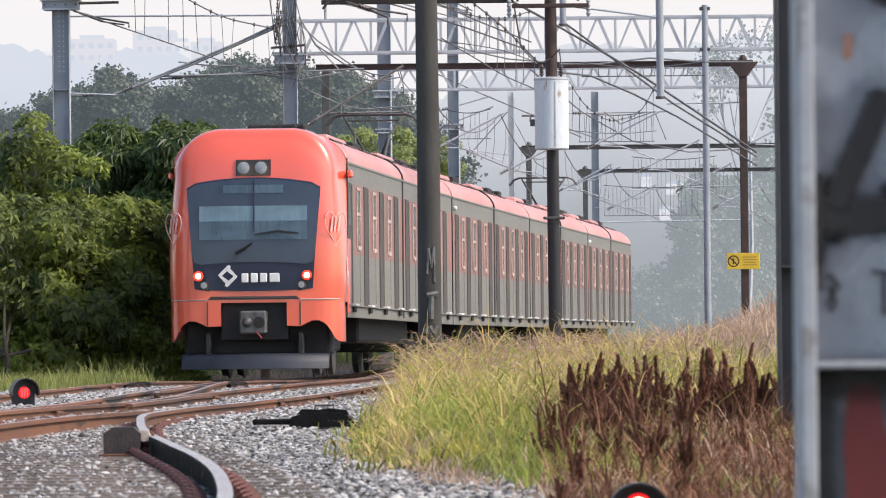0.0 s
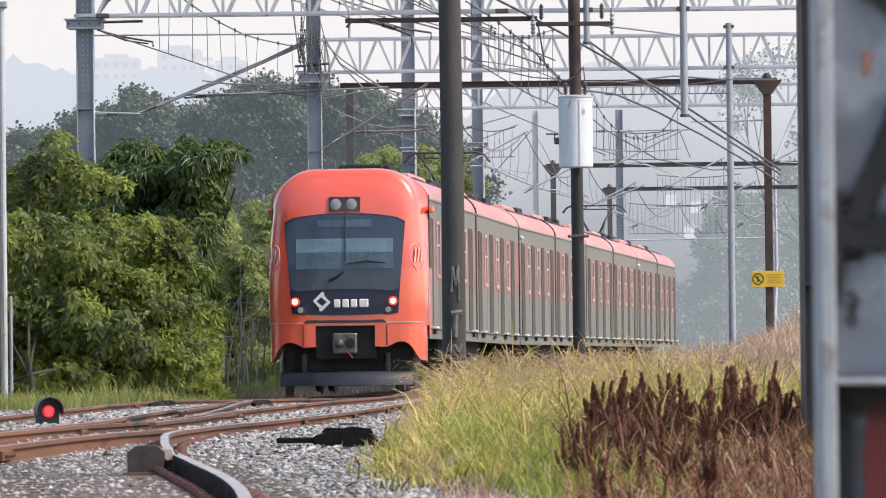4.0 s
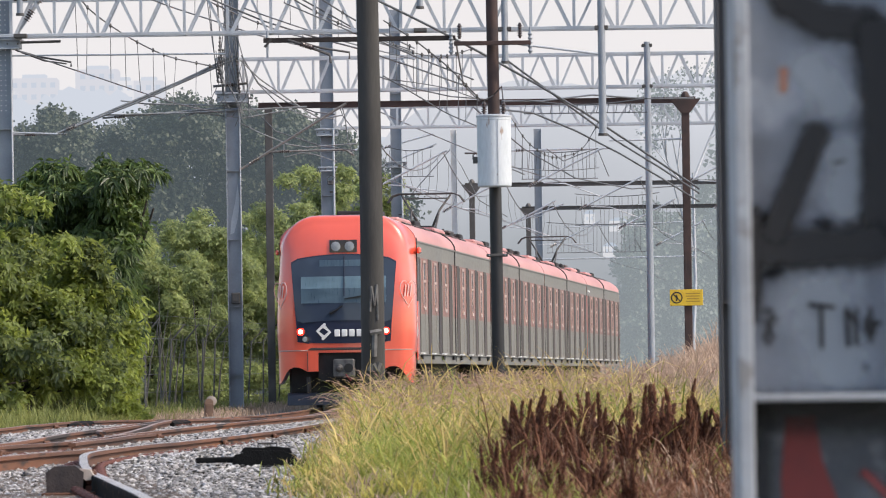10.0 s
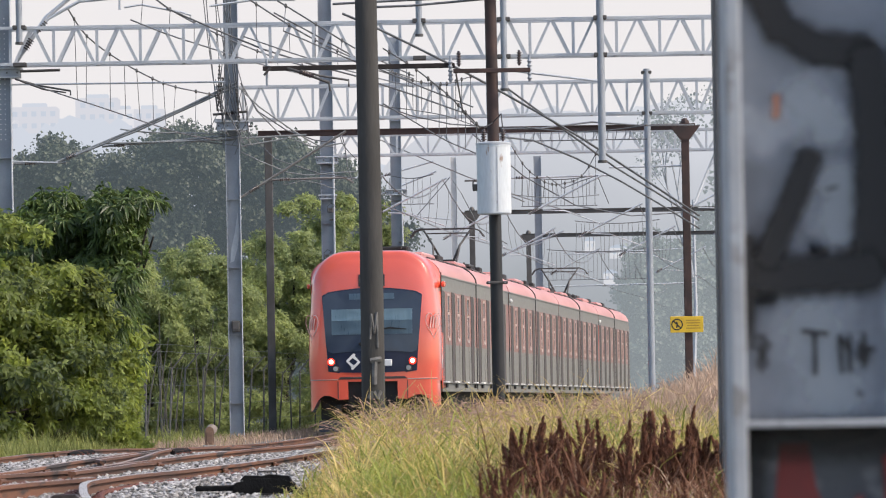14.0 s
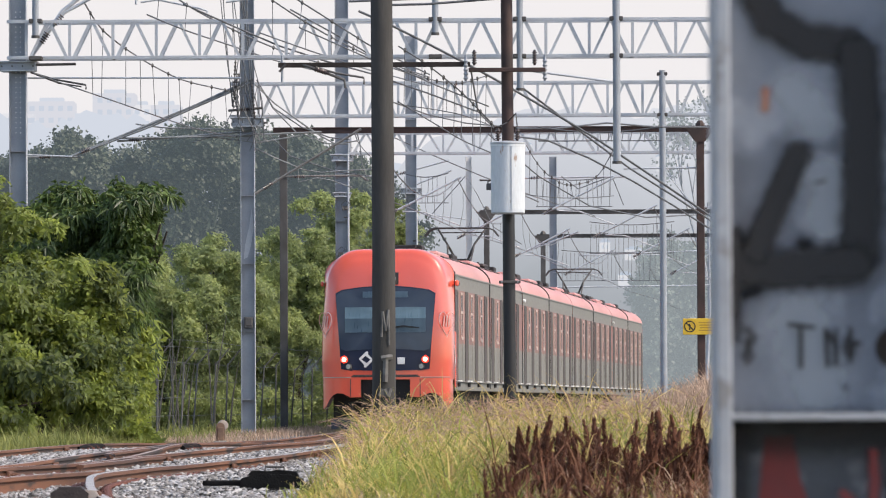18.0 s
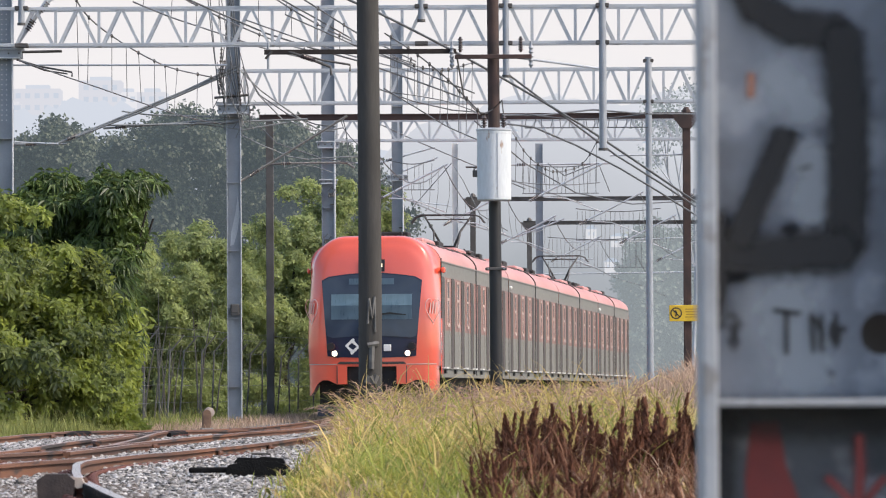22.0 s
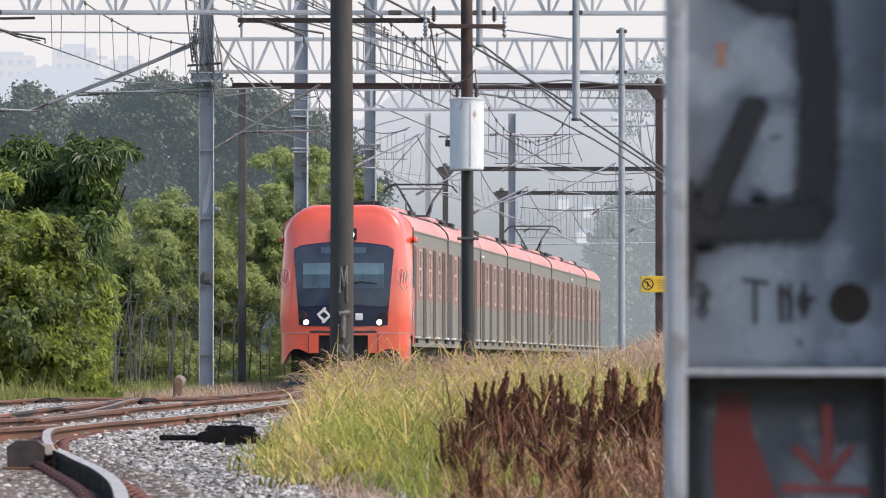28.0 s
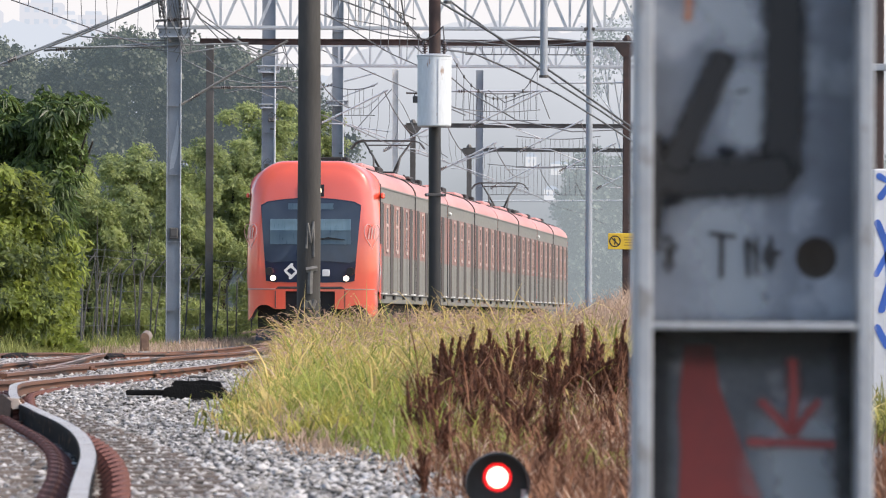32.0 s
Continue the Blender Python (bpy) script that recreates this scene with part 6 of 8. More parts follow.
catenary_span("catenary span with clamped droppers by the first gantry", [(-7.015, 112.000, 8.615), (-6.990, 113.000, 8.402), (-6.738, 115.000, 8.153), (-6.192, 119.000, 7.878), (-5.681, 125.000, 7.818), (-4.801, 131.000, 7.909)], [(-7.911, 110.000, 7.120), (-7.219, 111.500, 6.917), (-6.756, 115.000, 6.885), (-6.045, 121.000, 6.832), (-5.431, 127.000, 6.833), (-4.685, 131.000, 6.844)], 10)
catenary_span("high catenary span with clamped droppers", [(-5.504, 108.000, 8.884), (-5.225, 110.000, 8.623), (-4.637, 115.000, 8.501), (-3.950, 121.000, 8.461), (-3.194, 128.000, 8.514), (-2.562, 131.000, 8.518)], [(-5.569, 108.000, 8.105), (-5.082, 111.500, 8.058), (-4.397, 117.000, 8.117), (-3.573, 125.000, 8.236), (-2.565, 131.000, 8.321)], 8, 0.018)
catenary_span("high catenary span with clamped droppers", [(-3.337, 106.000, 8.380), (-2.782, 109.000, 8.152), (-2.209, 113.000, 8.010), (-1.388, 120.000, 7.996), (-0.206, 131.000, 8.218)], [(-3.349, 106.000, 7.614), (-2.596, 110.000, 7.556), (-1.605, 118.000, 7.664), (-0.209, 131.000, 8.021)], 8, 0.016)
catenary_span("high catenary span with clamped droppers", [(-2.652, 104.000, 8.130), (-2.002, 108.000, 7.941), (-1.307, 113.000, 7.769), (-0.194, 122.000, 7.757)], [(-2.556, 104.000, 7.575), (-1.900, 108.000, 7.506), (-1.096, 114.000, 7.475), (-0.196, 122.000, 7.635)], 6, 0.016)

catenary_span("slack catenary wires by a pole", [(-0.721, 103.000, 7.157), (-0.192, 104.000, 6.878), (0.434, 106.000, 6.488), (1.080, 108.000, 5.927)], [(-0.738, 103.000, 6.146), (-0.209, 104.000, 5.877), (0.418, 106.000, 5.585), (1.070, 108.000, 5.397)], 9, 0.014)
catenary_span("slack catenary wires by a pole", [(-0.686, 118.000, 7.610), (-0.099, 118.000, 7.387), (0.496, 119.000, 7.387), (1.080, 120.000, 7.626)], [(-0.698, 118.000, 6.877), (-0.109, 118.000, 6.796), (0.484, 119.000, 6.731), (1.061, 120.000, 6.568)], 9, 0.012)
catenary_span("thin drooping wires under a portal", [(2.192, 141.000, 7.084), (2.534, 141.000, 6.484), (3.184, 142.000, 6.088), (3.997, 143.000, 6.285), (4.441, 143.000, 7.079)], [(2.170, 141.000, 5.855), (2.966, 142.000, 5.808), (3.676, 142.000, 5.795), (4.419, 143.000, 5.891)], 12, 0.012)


def arms(name, label, items, mat, group):
    """Struts, rods and feeder cables: each item is points and a radius."""
    for pts, r in items:
        t = thing(name, label, name.replace("_", " "), group)
        part("bar" if len(pts) == 2 else "cable", Shape().tube(pts, r, 7), mat, t)
        if r > 0.025:
            a, b = Vector(pts[0]), Vector(pts[1])
            d = (b - a).normalized()
            m = d.to_track_quat('Z', 'Y').to_matrix().to_4x4()
            insulator(Matrix.Translation(a + d * 0.25) @ m, 5, r * 1.9, t, 0.05)


arms("cantilever_arm", "pale galvanised cantilever arm with ribbed insulator", [
    ([(-4.254, 152.900, 6.810), (-1.821, 152.900, 6.824)], 0.022),
    ([(-8.042, 111.900, 7.603), (-7.448, 111.900, 8.458), (-6.938, 111.900, 8.865), (-6.316, 111.900, 9.260)], 0.045),
    ([(-7.790, 111.900, 7.980), (-7.414, 111.900, 8.423), (-6.793, 111.900, 8.762), (-5.873, 111.900, 8.837), (-4.999, 111.900, 8.880)], 0.034),
    ([(-5.899, 111.900, 8.624), (-5.562, 111.900, 8.675), (-4.757, 111.900, 8.506), (-4.579, 111.900, 8.447), (-4.591, 111.900, 8.357)], 0.020),
], galv_light, "cantilever arms")
arms("cantilever_arm", "pale galvanised cantilever arm with ribbed insulator", [
    ([(-5.980, 111.800, 8.843), (-5.984, 111.800, 8.574)], 0.024),
    ([(-3.997, 111.500, 8.925), (-1.485, 111.500, 8.863)], 0.032),
    ([(-4.192, 111.500, 8.592), (-3.330, 111.500, 8.702), (-2.504, 111.500, 8.689)], 0.022),
    ([(-8.206, 112.000, 7.137), (-3.922, 112.000, 7.118)], 0.018),
    ([(-8.169, 112.000, 5.611), (-7.272, 112.000, 5.571)], 0.018),
    ([(-1.537, 185.000, 8.126), (0.318, 185.000, 8.632)], 0.030),
    ([(-1.541, 185.000, 7.533), (0.408, 185.000, 8.297)], 0.028),
    ([(-1.544, 185.000, 7.014), (0.860, 185.000, 6.701)], 0.018),
    ([(2.574, 175.000, 7.638), (5.726, 175.000, 7.669)], 0.030),
], galv_light, "cantilever arms")
arms("cantilever_arm", "pale galvanised cantilever arm with ribbed insulator", [
    ([(4.583, 140.000, 6.451), (6.544, 140.000, 6.466)], 0.022),
    ([(1.250, 100.000, 6.575), (3.085, 100.000, 6.324)], 0.020),
    ([(2.494, 215.000, 6.152), (5.298, 215.000, 7.187)], 0.030),
    ([(4.035, 229.000, 7.123), (5.642, 229.000, 7.479)], 0.028),
    ([(4.519, 225.000, 5.879), (6.657, 225.000, 5.864)], 0.020),
    ([(6.329, 229.000, 7.520), (11.026, 229.000, 7.487)], 0.03),
    ([(3.735, 240.000, 5.591), (11.466, 240.000, 5.657)], 0.03),
    ([(5.537, 225.000, 6.548), (10.760, 225.000, 6.736)], 0.02),
], galv_light, "cantilever arms")
arm_grey = surface("dull_weathered_galvanising", (0.25, 0.26, 0.255), (0.17, 0.175, 0.17), 0.6, 0.15, 3, 30, 0.1)
old_brown = surface("brown_weathered_tube", (0.21, 0.20, 0.185), (0.14, 0.132, 0.12), 0.7, 0.1, 3, 30, 0.1)
arms("cantilever_arm", "dull galvanised cantilever tube with ribbed insulator", [
    ([(-8.55, 131.0, 6.41), (-7.458, 131.0, 6.847), (-5.59, 131.0, 7.61), (-4.30, 131.0, 8.21)], 0.034),
    ([(-8.099, 130.93, 6.568), (-6.658, 130.93, 7.109), (-4.30, 130.93, 8.12)], 0.024),
    ([(-7.459, 131.0, 6.767), (-5.593, 131.0, 6.890), (-4.30, 131.0, 6.99)], 0.026),
    ([(-7.432, 130.95, 6.831), (-5.807, 130.95, 6.854), (-4.40, 130.95, 6.88)], 0.022),
    ([(-7.031, 131.0, 7.165), (-6.445, 131.0, 7.081), (-4.30, 131.0, 7.0)], 0.018),
    ([(-9.538, 131.0, 6.405), (-8.30, 131.0, 6.415)], 0.026),
    ([(-5.701, 131.0, 6.731), (-5.274, 131.0, 6.862), (-4.30, 131.0, 6.730)], 0.016),
    ([(-5.281, 130.9, 6.864), (-2.716, 130.9, 6.956)], 0.022),
    ([(-4.30, 130.9, 6.70), (-3.160, 130.9, 6.883)], 0.018),
], arm_grey, "cantilever arms")
arms("cantilever_arm", "brown weathered strut with ribbed insulator", [
    ([(-4.30, 131.0, 5.51), (-1.80, 131.0, 7.03)], 0.030),
    ([(-3.853, 139.9, 6.288), (-2.695, 139.9, 6.306), (-1.957, 139.9, 6.309), (-1.747, 139.9, 6.177)], 0.026),
], old_brown, "cantilever arms")
arms("jumper_wire", "slack grey jumper wire looping from a mast", [
    ([(-4.30, 131.0, 8.10), (-4.095, 131.0, 7.972), (-3.849, 131.0, 7.527), (-3.308, 131.0, 6.958)], 0.016),
    ([(-4.30, 131.0, 8.12), (-3.800, 131.0, 7.625), (-3.160, 131.0, 7.155), (-2.717, 131.0, 6.857), (-2.421, 131.0, 6.694), (-2.101, 131.0, 6.673)], 0.018),
    ([(-4.30, 131.0, 6.62), (-3.803, 131.0, 6.367), (-3.162, 131.0, 6.094), (-2.719, 131.0, 6.018), (-2.226, 131.0, 6.056), (-1.560, 131.0, 6.089)], 0.016),
    ([(-3.262, 131.0, 6.15), (-3.262, 131.0, 5.798), (-2.818, 131.0, 5.895), (-2.522, 131.0, 5.845), (-2.029, 131.0, 5.671)], 0.012),
    ([(-3.111, 130.9, 6.90), (-2.618, 131.0, 6.694), (-2.323, 131.0, 6.683), (-1.878, 131.0, 6.756)], 0.016),
], arm_grey, "jumper wires")
arms("jumper_wire", "thin dark jumper wire hanging beside a mast", [
    ([(-1.95, 131.0, 6.93), (-1.879, 131.0, 6.732), (-1.731, 131.0, 6.534), (-1.559, 131.0, 6.361)], 0.011),
    ([(-1.90, 131.0, 6.96), (-1.829, 131.0, 6.682), (-1.781, 131.0, 6.188), (-1.659, 131.0, 5.843)], 0.013),
    ([(-4.711, 130.9, 8.05), (-4.663, 130.9, 7.381), (-4.640, 130.9, 6.690)], 0.013),
    ([(-4.343, 130.8, 7.380), (-4.20, 130.8, 6.85), (-4.098, 130.8, 6.688), (-4.05, 130.8, 6.86), (-4.071, 130.8, 7.379)], 0.012),
    ([(-4.489, 130.8, 8.3), (-4.489, 130.8, 7.973), (-4.343, 130.8, 7.380), (-4.221, 130.8, 6.639)], 0.014),
    ([(-4.169, 130.9, 8.12), (-4.096, 130.9, 7.528), (-4.049, 130.9, 6.70)], 0.012),
], wire_mat, "jumper wires")
arms("feeder_cable", "straight feeder wire dead-ended at a pole", [
    ([(-1.581, 99.8, 7.756), (-0.346, 99.8, 7.800), (1.215, 100.0, 7.86)], 0.022),
    ([(-1.188, 99.8, 7.681), (-0.190, 99.8, 7.703), (1.215, 100.0, 7.82)], 0.022),
], wire_mat, "feeder cables")


def mast_collars():
    """Bracket plates, bolts and side pipes clamped round the gantry masts."""
    for x, y, z, w, h in ((-4.434, 131, 7.19, 0.72, 0.20), (-2.618, 153, 7.32, 0.60, 0.17), (-2.618, 153, 6.32, 0.46, 0.10), (-0.858, 175, 7.25, 0.62, 0.16), (-8.339, 112, 7.36, 0.72, 0.18)):
        c = thing("mast_bracket", "galvanised bracket plates bolted round a mast", "bracket", "mast brackets", at=(x, y, z))
        for yy in (-0.19, 0.19):
            part("plate", Shape().box((0, yy, 0), (w, 0.02, h), 0.004), galv, c)
            part("lip", Shape().box((0, yy - 0.03, h / 2), (w * 1.12, 0.08, 0.03), 0.004), galv_light, c)
            part("lip", Shape().box((0, yy - 0.03, -h / 2), (w * 0.9, 0.08, 0.025), 0.004), galv_light, c)
        for k in range(4):
            part("bolt", Shape().tube([(w * (k / 3 - 0.5) * 0.86, -0.25, 0), (w * (k / 3 - 0.5) * 0.86, 0.25, 0)], 0.018, 6), dark_steel, c)
    for x, y, z0, z1 in ((-2.45, 152.75, -0.2, 7.4), (-0.69, 174.75, -0.2, 7.3)):
        p = thing("cable_conduit", "pale conduit pipe clipped to a mast", "conduit", "mast conduits", at=(x, y, 0))
        part("pipe", Shape().tube([(0, 0, z0), (0, 0, z1)], 0.03, 8), galv_light, p)
        for z in np.arange(1.2, z1, 1.5):
            part("clip", Shape().box((-0.05, 0.05, z), (0.14, 0.14, 0.04), 0.005), dark_steel, p)
    for x, y, z in ((-2.55, 152.7, 5.95), (-2.66, 152.7, 4.7), (-0.858, 174.7, 5.3)):
        b = thing("mast_fitting", "dark clamp with cable ends on a mast", "clamp", "mast fittings", at=(x, y, z))
        part("body", Shape().box((0, 0, 0), (0.16, 0.14, 0.12), 0.02), dark_steel, b)
        part("loop", Shape().tube([(0.05, -0.08, 0.05), (0.12, -0.1, 0.14), (0.02, -0.1, 0.2), (-0.08, -0.1, 0.1), (-0.04, -0.08, -0.05)], 0.014, 6), wire_mat, b)
    part("paint_run", Shape().prism([(-4.345 + 4.434, 5.192 + 0.3), (-4.301 + 4.434, 4.736 + 0.3), (-4.36 + 4.434, 4.35 + 0.3), (-4.44 + 4.434, 4.06 + 0.3), (-4.53 + 4.434, 4.02 + 0.3), (-4.50 + 4.434, 4.35 + 0.3), (-4.41 + 4.434, 4.75 + 0.3)], -0.010, -0.008), galv_light, MAST_TWO, "pale run of spilt paint", smooth=0)


mast_collars()
arms("bracket_arm", "dark steel bracket arm with bent end", [
    ([(-8.709, 112.000, 7.388), (-7.195, 112.000, 7.411)], 0.028),
    ([(-8.093, 112.000, 7.249), (-7.645, 112.000, 7.111), (-6.996, 112.000, 6.994), (-6.996, 112.000, 6.904)], 0.020),
    ([(-7.981, 112.000, 7.203), (-7.534, 112.000, 7.031), (-7.085, 112.000, 6.961)], 0.016),
    ([(-2.812, 99.700, 6.508), (-2.692, 99.700, 6.647)], 0.022),
    ([(-2.415, 99.840, 6.643), (-2.113, 99.700, 6.533), (-1.665, 99.700, 6.360), (-1.646, 99.700, 6.210)], 0.026),
    ([(-2.163, 99.700, 6.583), (-1.814, 99.700, 6.481), (-1.316, 99.700, 6.397), (-1.316, 99.700, 6.277)], 0.020),
], dark_steel, "bracket arms")
arms("bracket_arm", "dark steel bracket arm with bent end", [
    ([(-4.875, 130.850, 7.457), (-4.089, 130.850, 7.517)], 0.03),
    ([(-4.812, 130.850, 7.155), (-3.960, 130.850, 7.175)], 0.025),
    ([(1.224, 170.000, 7.378), (1.479, 170.000, 7.376), (1.478, 170.000, 7.189)], 0.03),
], dark_steel, "bracket arms")
arms("feeder_cable", "thick sagging feeder cable", [
    ([(-1.497, 106.000, 8.019), (-0.861, 106.000, 7.738), (-0.229, 107.000, 7.479), (0.523, 108.000, 7.148), (1.301, 110.000, 6.845), (2.273, 112.000, 6.402), (3.166, 114.000, 5.985), (4.297, 117.000, 5.416), (5.817, 120.000, 4.569)], 0.024),
    ([(1.610, 111.450, 6.900), (2.484, 114.000, 6.413), (3.221, 116.000, 5.987), (4.014, 119.000, 5.585), (5.087, 122.000, 5.093), (6.058, 125.000, 4.634)], 0.021),
    ([(1.266, 100.000, 5.375), (2.099, 109.000, 5.712), (2.968, 111.000, 5.444), (3.957, 114.000, 5.089), (4.877, 117.000, 4.709), (5.814, 120.000, 4.293)], 0.019),
    ([(1.652, 120.000, 6.485), (2.535, 122.000, 6.577), (3.724, 125.000, 6.841), (4.966, 128.000, 6.893), (6.262, 131.000, 7.032)], 0.020),
], wire_mat, "feeder cables")
arms("feeder_cable", "thick sagging feeder cable", [
    ([(-4.967, 110.000, 8.455), (-4.015, 111.000, 8.074), (-3.156, 112.000, 7.753), (-2.301, 114.000, 7.577), (-1.414, 116.000, 7.437), (-0.262, 119.000, 7.200), (0.828, 122.000, 6.956)], 0.018),
    ([(-2.875, 110.000, 8.330), (-2.033, 112.000, 7.970), (-1.160, 114.000, 7.569), (-0.022, 117.000, 7.228), (1.055, 120.000, 6.958)], 0.016),
    ([(-4.221, 131.000, 8.182), (-3.831, 131.000, 7.523), (-3.179, 131.000, 7.072), (-2.525, 131.000, 6.831), (-2.066, 131.000, 6.776)], 0.016),
    ([(-4.288, 131.000, 7.920), (-4.097, 131.000, 7.065), (-3.445, 131.000, 6.405), (-2.399, 131.000, 6.043), (-1.613, 131.000, 5.933)], 0.014),
], wire_mat, "feeder cables")
arms("feeder_cable", "thick sagging feeder cable", [
    ([(0.563, 99.850, 6.603), (0.782, 112.000, 6.434), (1.240, 127.000, 6.844)], 0.016),
    ([(-1.152, 125.000, 7.376), (-0.283, 127.000, 7.160), (0.615, 129.000, 7.051), (1.542, 131.000, 7.065), (1.700, 131.300, 7.340)], 0.016),
    ([(1.314, 150.000, 7.811), (2.692, 152.000, 6.756), (4.135, 155.000, 6.060), (5.793, 158.000, 5.839), (7.628, 160.000, 5.989)], 0.018),
    ([(-1.322, 160.000, 8.231), (-0.208, 163.000, 7.843), (1.294, 168.000, 7.415), (2.920, 175.000, 7.075), (5.118, 185.000, 6.783)], 0.016),
], wire_mat, "feeder cables")
arms("feeder_cable", "thick sagging feeder cable", [
    ([(-0.472, 200.000, 7.126), (0.940, 200.000, 8.718), (1.336, 200.000, 8.114), (1.928, 200.000, 6.909), (2.924, 200.000, 6.301)], 0.016),
    ([(3.691, 170.000, 7.480), (4.199, 170.000, 7.102), (4.711, 170.000, 7.303), (5.222, 170.000, 7.469), (5.556, 170.000, 6.616)], 0.016),
    ([(1.829, 150.000, 6.410), (2.156, 152.000, 6.303), (2.740, 155.000, 6.179)], 0.016),
], wire_mat, "feeder cables")


def hanging_bundle():
    """Slack wires and strings of insulators gathered at the second mast."""
    rng = random.Random(4)
    b = thing("wire_bundle", "tangled bundle of wires and insulators at a mast", "wire bundle", at=(0, 0, 0))
    x0, y0 = -4.667, 130.8
    for k in range(9):
        xa, za = x0 - 0.45 + k * 0.1 + rng.uniform(-0.05, 0.05), 11.2
        xb, zb = x0 + 0.1 + rng.uniform(-0.25, 0.45), 7.911 + rng.uniform(-0.9, 0.4)
        pts = [(xa + (xb - xa) * t, y0, za + (zb - za) * t - 0.3 * math.sin(t * math.pi)) for t in np.linspace(0, 1, 7)]
        part("wire", Shape().tube(pts, 0.012, 5), wire_mat, b)
        if k % 2:
            part("bead_string", Shape().lathe([(0.01, 0)] + [q for i in range(9) for q in ((0.012, i * 0.09 + 0.02), (0.035, i * 0.09 + 0.05), (0.012, i * 0.09 + 0.08))], 6, pose(xb, y0 - 0.05, zb, 0, rng.uniform(-12, 12), 0)), dark_steel, b)
    for k in range(7):
        xa = x0 + rng.uniform(-0.2, 0.6)
        za = 7.911 + rng.uniform(-0.2, 0.4)
        pts = [(xa + 0.35 * math.sin(t * 3 + k) * t, y0 - 0.1, za - 1.3 * t) for t in np.linspace(0, 1, 7)]
        part("loose_wire", Shape().tube(pts, 0.009, 5), wire_mat, b)


hanging_bundle()


def dropper_web():
    """Fine droppers of the catenary further down the line."""
    rng = random.Random(9)
    for x0, x1, y, z, dz in ((3.062, 5.467, 178, 7.804, 0.95), (-1.105, 0.297, 175, 7.800, 0.92), (5.729, 8.956, 215, 7.564, 1.2), (5.186, 9.507, 240, 7.173, 1.3), (2.141, 4.784, 121, 6.558, 0.3)):
        t = thing("overhead_line", "hazy catenary with fine droppers down the line", "overhead line", "overhead lines")
        n = max(8, int((x1 - x0) / 0.17))
        part("messenger_wire", Shape().tube([(x0 + (x1 - x0) * k / 10, y, z - 0.12 * math.sin(k * math.pi / 10)) for k in range(11)], 0.016, 5), wire_mat, t)
        part("contact_wire", Shape().tube([(x0 + (x1 - x0) * k / 10, y, z - dz) for k in range(11)], 0.013, 5), wire_mat, t)
        for k in range(n):
            x = x0 + (x1 - x0) * (k + rng.random() * 0.6) / n
            part("dropper", Shape().tube([(x, y, z - 0.1), (x + rng.uniform(-0.05, 0.05), y, z - dz)], 0.008, 4, False), wire_mat, t)


dropper_web()


# ---- fence behind the main line ----
def fence():
    f = thing("fence", "weathered grey post fence with barbed wire arms", "fence")
    ys = np.arange(116, 205, 3.1)
    post = Shape().box((0, 0, 0.9), (0.04, 0.04, 2.0), 0.01).tube([(0, 0, 1.86), (0.30, 0, 2.26)], 0.018, 6).mesh("post", post_grey)
    r = random.Random(3)
    for y in ys:
        part("post", post, post_grey, f).matrix_basis = pose(line_x(y, -4.3) + r.uniform(-0.1, 0.1), y, -0.3 + r.uniform(-0.1, 0.1), 0, r.uniform(-2, 5), 0)
    for z, dx in ((0.4, 0), (0.8, 0), (1.2, 0), (1.6, 0), (1.95, 0.12), (2.1, 0.24)):
        part("wire", Shape().tube([(line_x(y, -4.3) + dx, y, z + 0.03 * math.sin(y)) for y in ys], 0.0045, 4, False), wire_mat, f)


fence()


# ---- plants ----
RNG = np.random.default_rng(7)


def tree(label, x, y, trunk_h, clumps, n, size, mat, category="tree", group="trees", limbs=6, slim=0.4, per=9, long=1.5, droop=0.55, thin_leaf=0.13, inner=0.4):
    t = thing("tree" if category == "tree" else "bush", label, category, group, at=(x, y, ground_z(x, y) - 0.05))
    base = Vector((x, y, ground_z(x, y) - 0.05))
    thin = 1.0 if category == "tree" else 0.4
    tr = Shape().tube([(0, 0, 0), (0.06, 0.02, trunk_h * 0.5), (0.0, 0.05, trunk_h)], [0.16 * thin, 0.12 * thin, 0.08 * thin], 9)
    picks = random.Random(int(abs(x * 100 + y))).sample(range(len(clumps)), min(limbs, len(clumps)))
    for k in picks:
        c = Vector(clumps[k][:3]) - base
        tr.tube([(0, 0, trunk_h * 0.7), tuple(c * 0.55 + Vector((0, 0, trunk_h * 0.3))), tuple(c)], [0.07 * thin, 0.045 * thin, 0.018 * thin], 6)
    part("trunk", tr, bark, t)
    def free(q, room=0.0):
        ragged = 1.15 * np.array([abs(noise.noise((a * 0.7, b * 1.1, 4.0))) for a, b in q[:, 1:]]) + 0.25 * RNG.random(len(q))**2
        return (q[:, 0] < line_xs(q[:, 1]) - 1.78 - room - ragged) | (q[:, 2] > 4.6)      # the passing trains keep the line free
    pos, nrm = crown_points(clumps, int(n * inner), RNG)
    clear = free(pos)
    quads = np.concatenate([leaf_mesh("", pos[clear], nrm[clear], size, None, RNG, slim), whorl_leaves(clumps, int(n * (1 - inner) / per), per, size * long, droop, thin_leaf, RNG, lambda q: free(q, 0.2))])
    part("crown", leaf_sheet("crown", quads - np.array(base), mat), mat, t)
    return t


def cluster(boxes, count, size, seed):
    r = np.random.default_rng(seed)
    out = []
    for cx, cy, cz, rx, ry, rz in boxes:
        out += clumps_in(cx, cy, cz, rx, ry, rz, count, size, r)
    return out


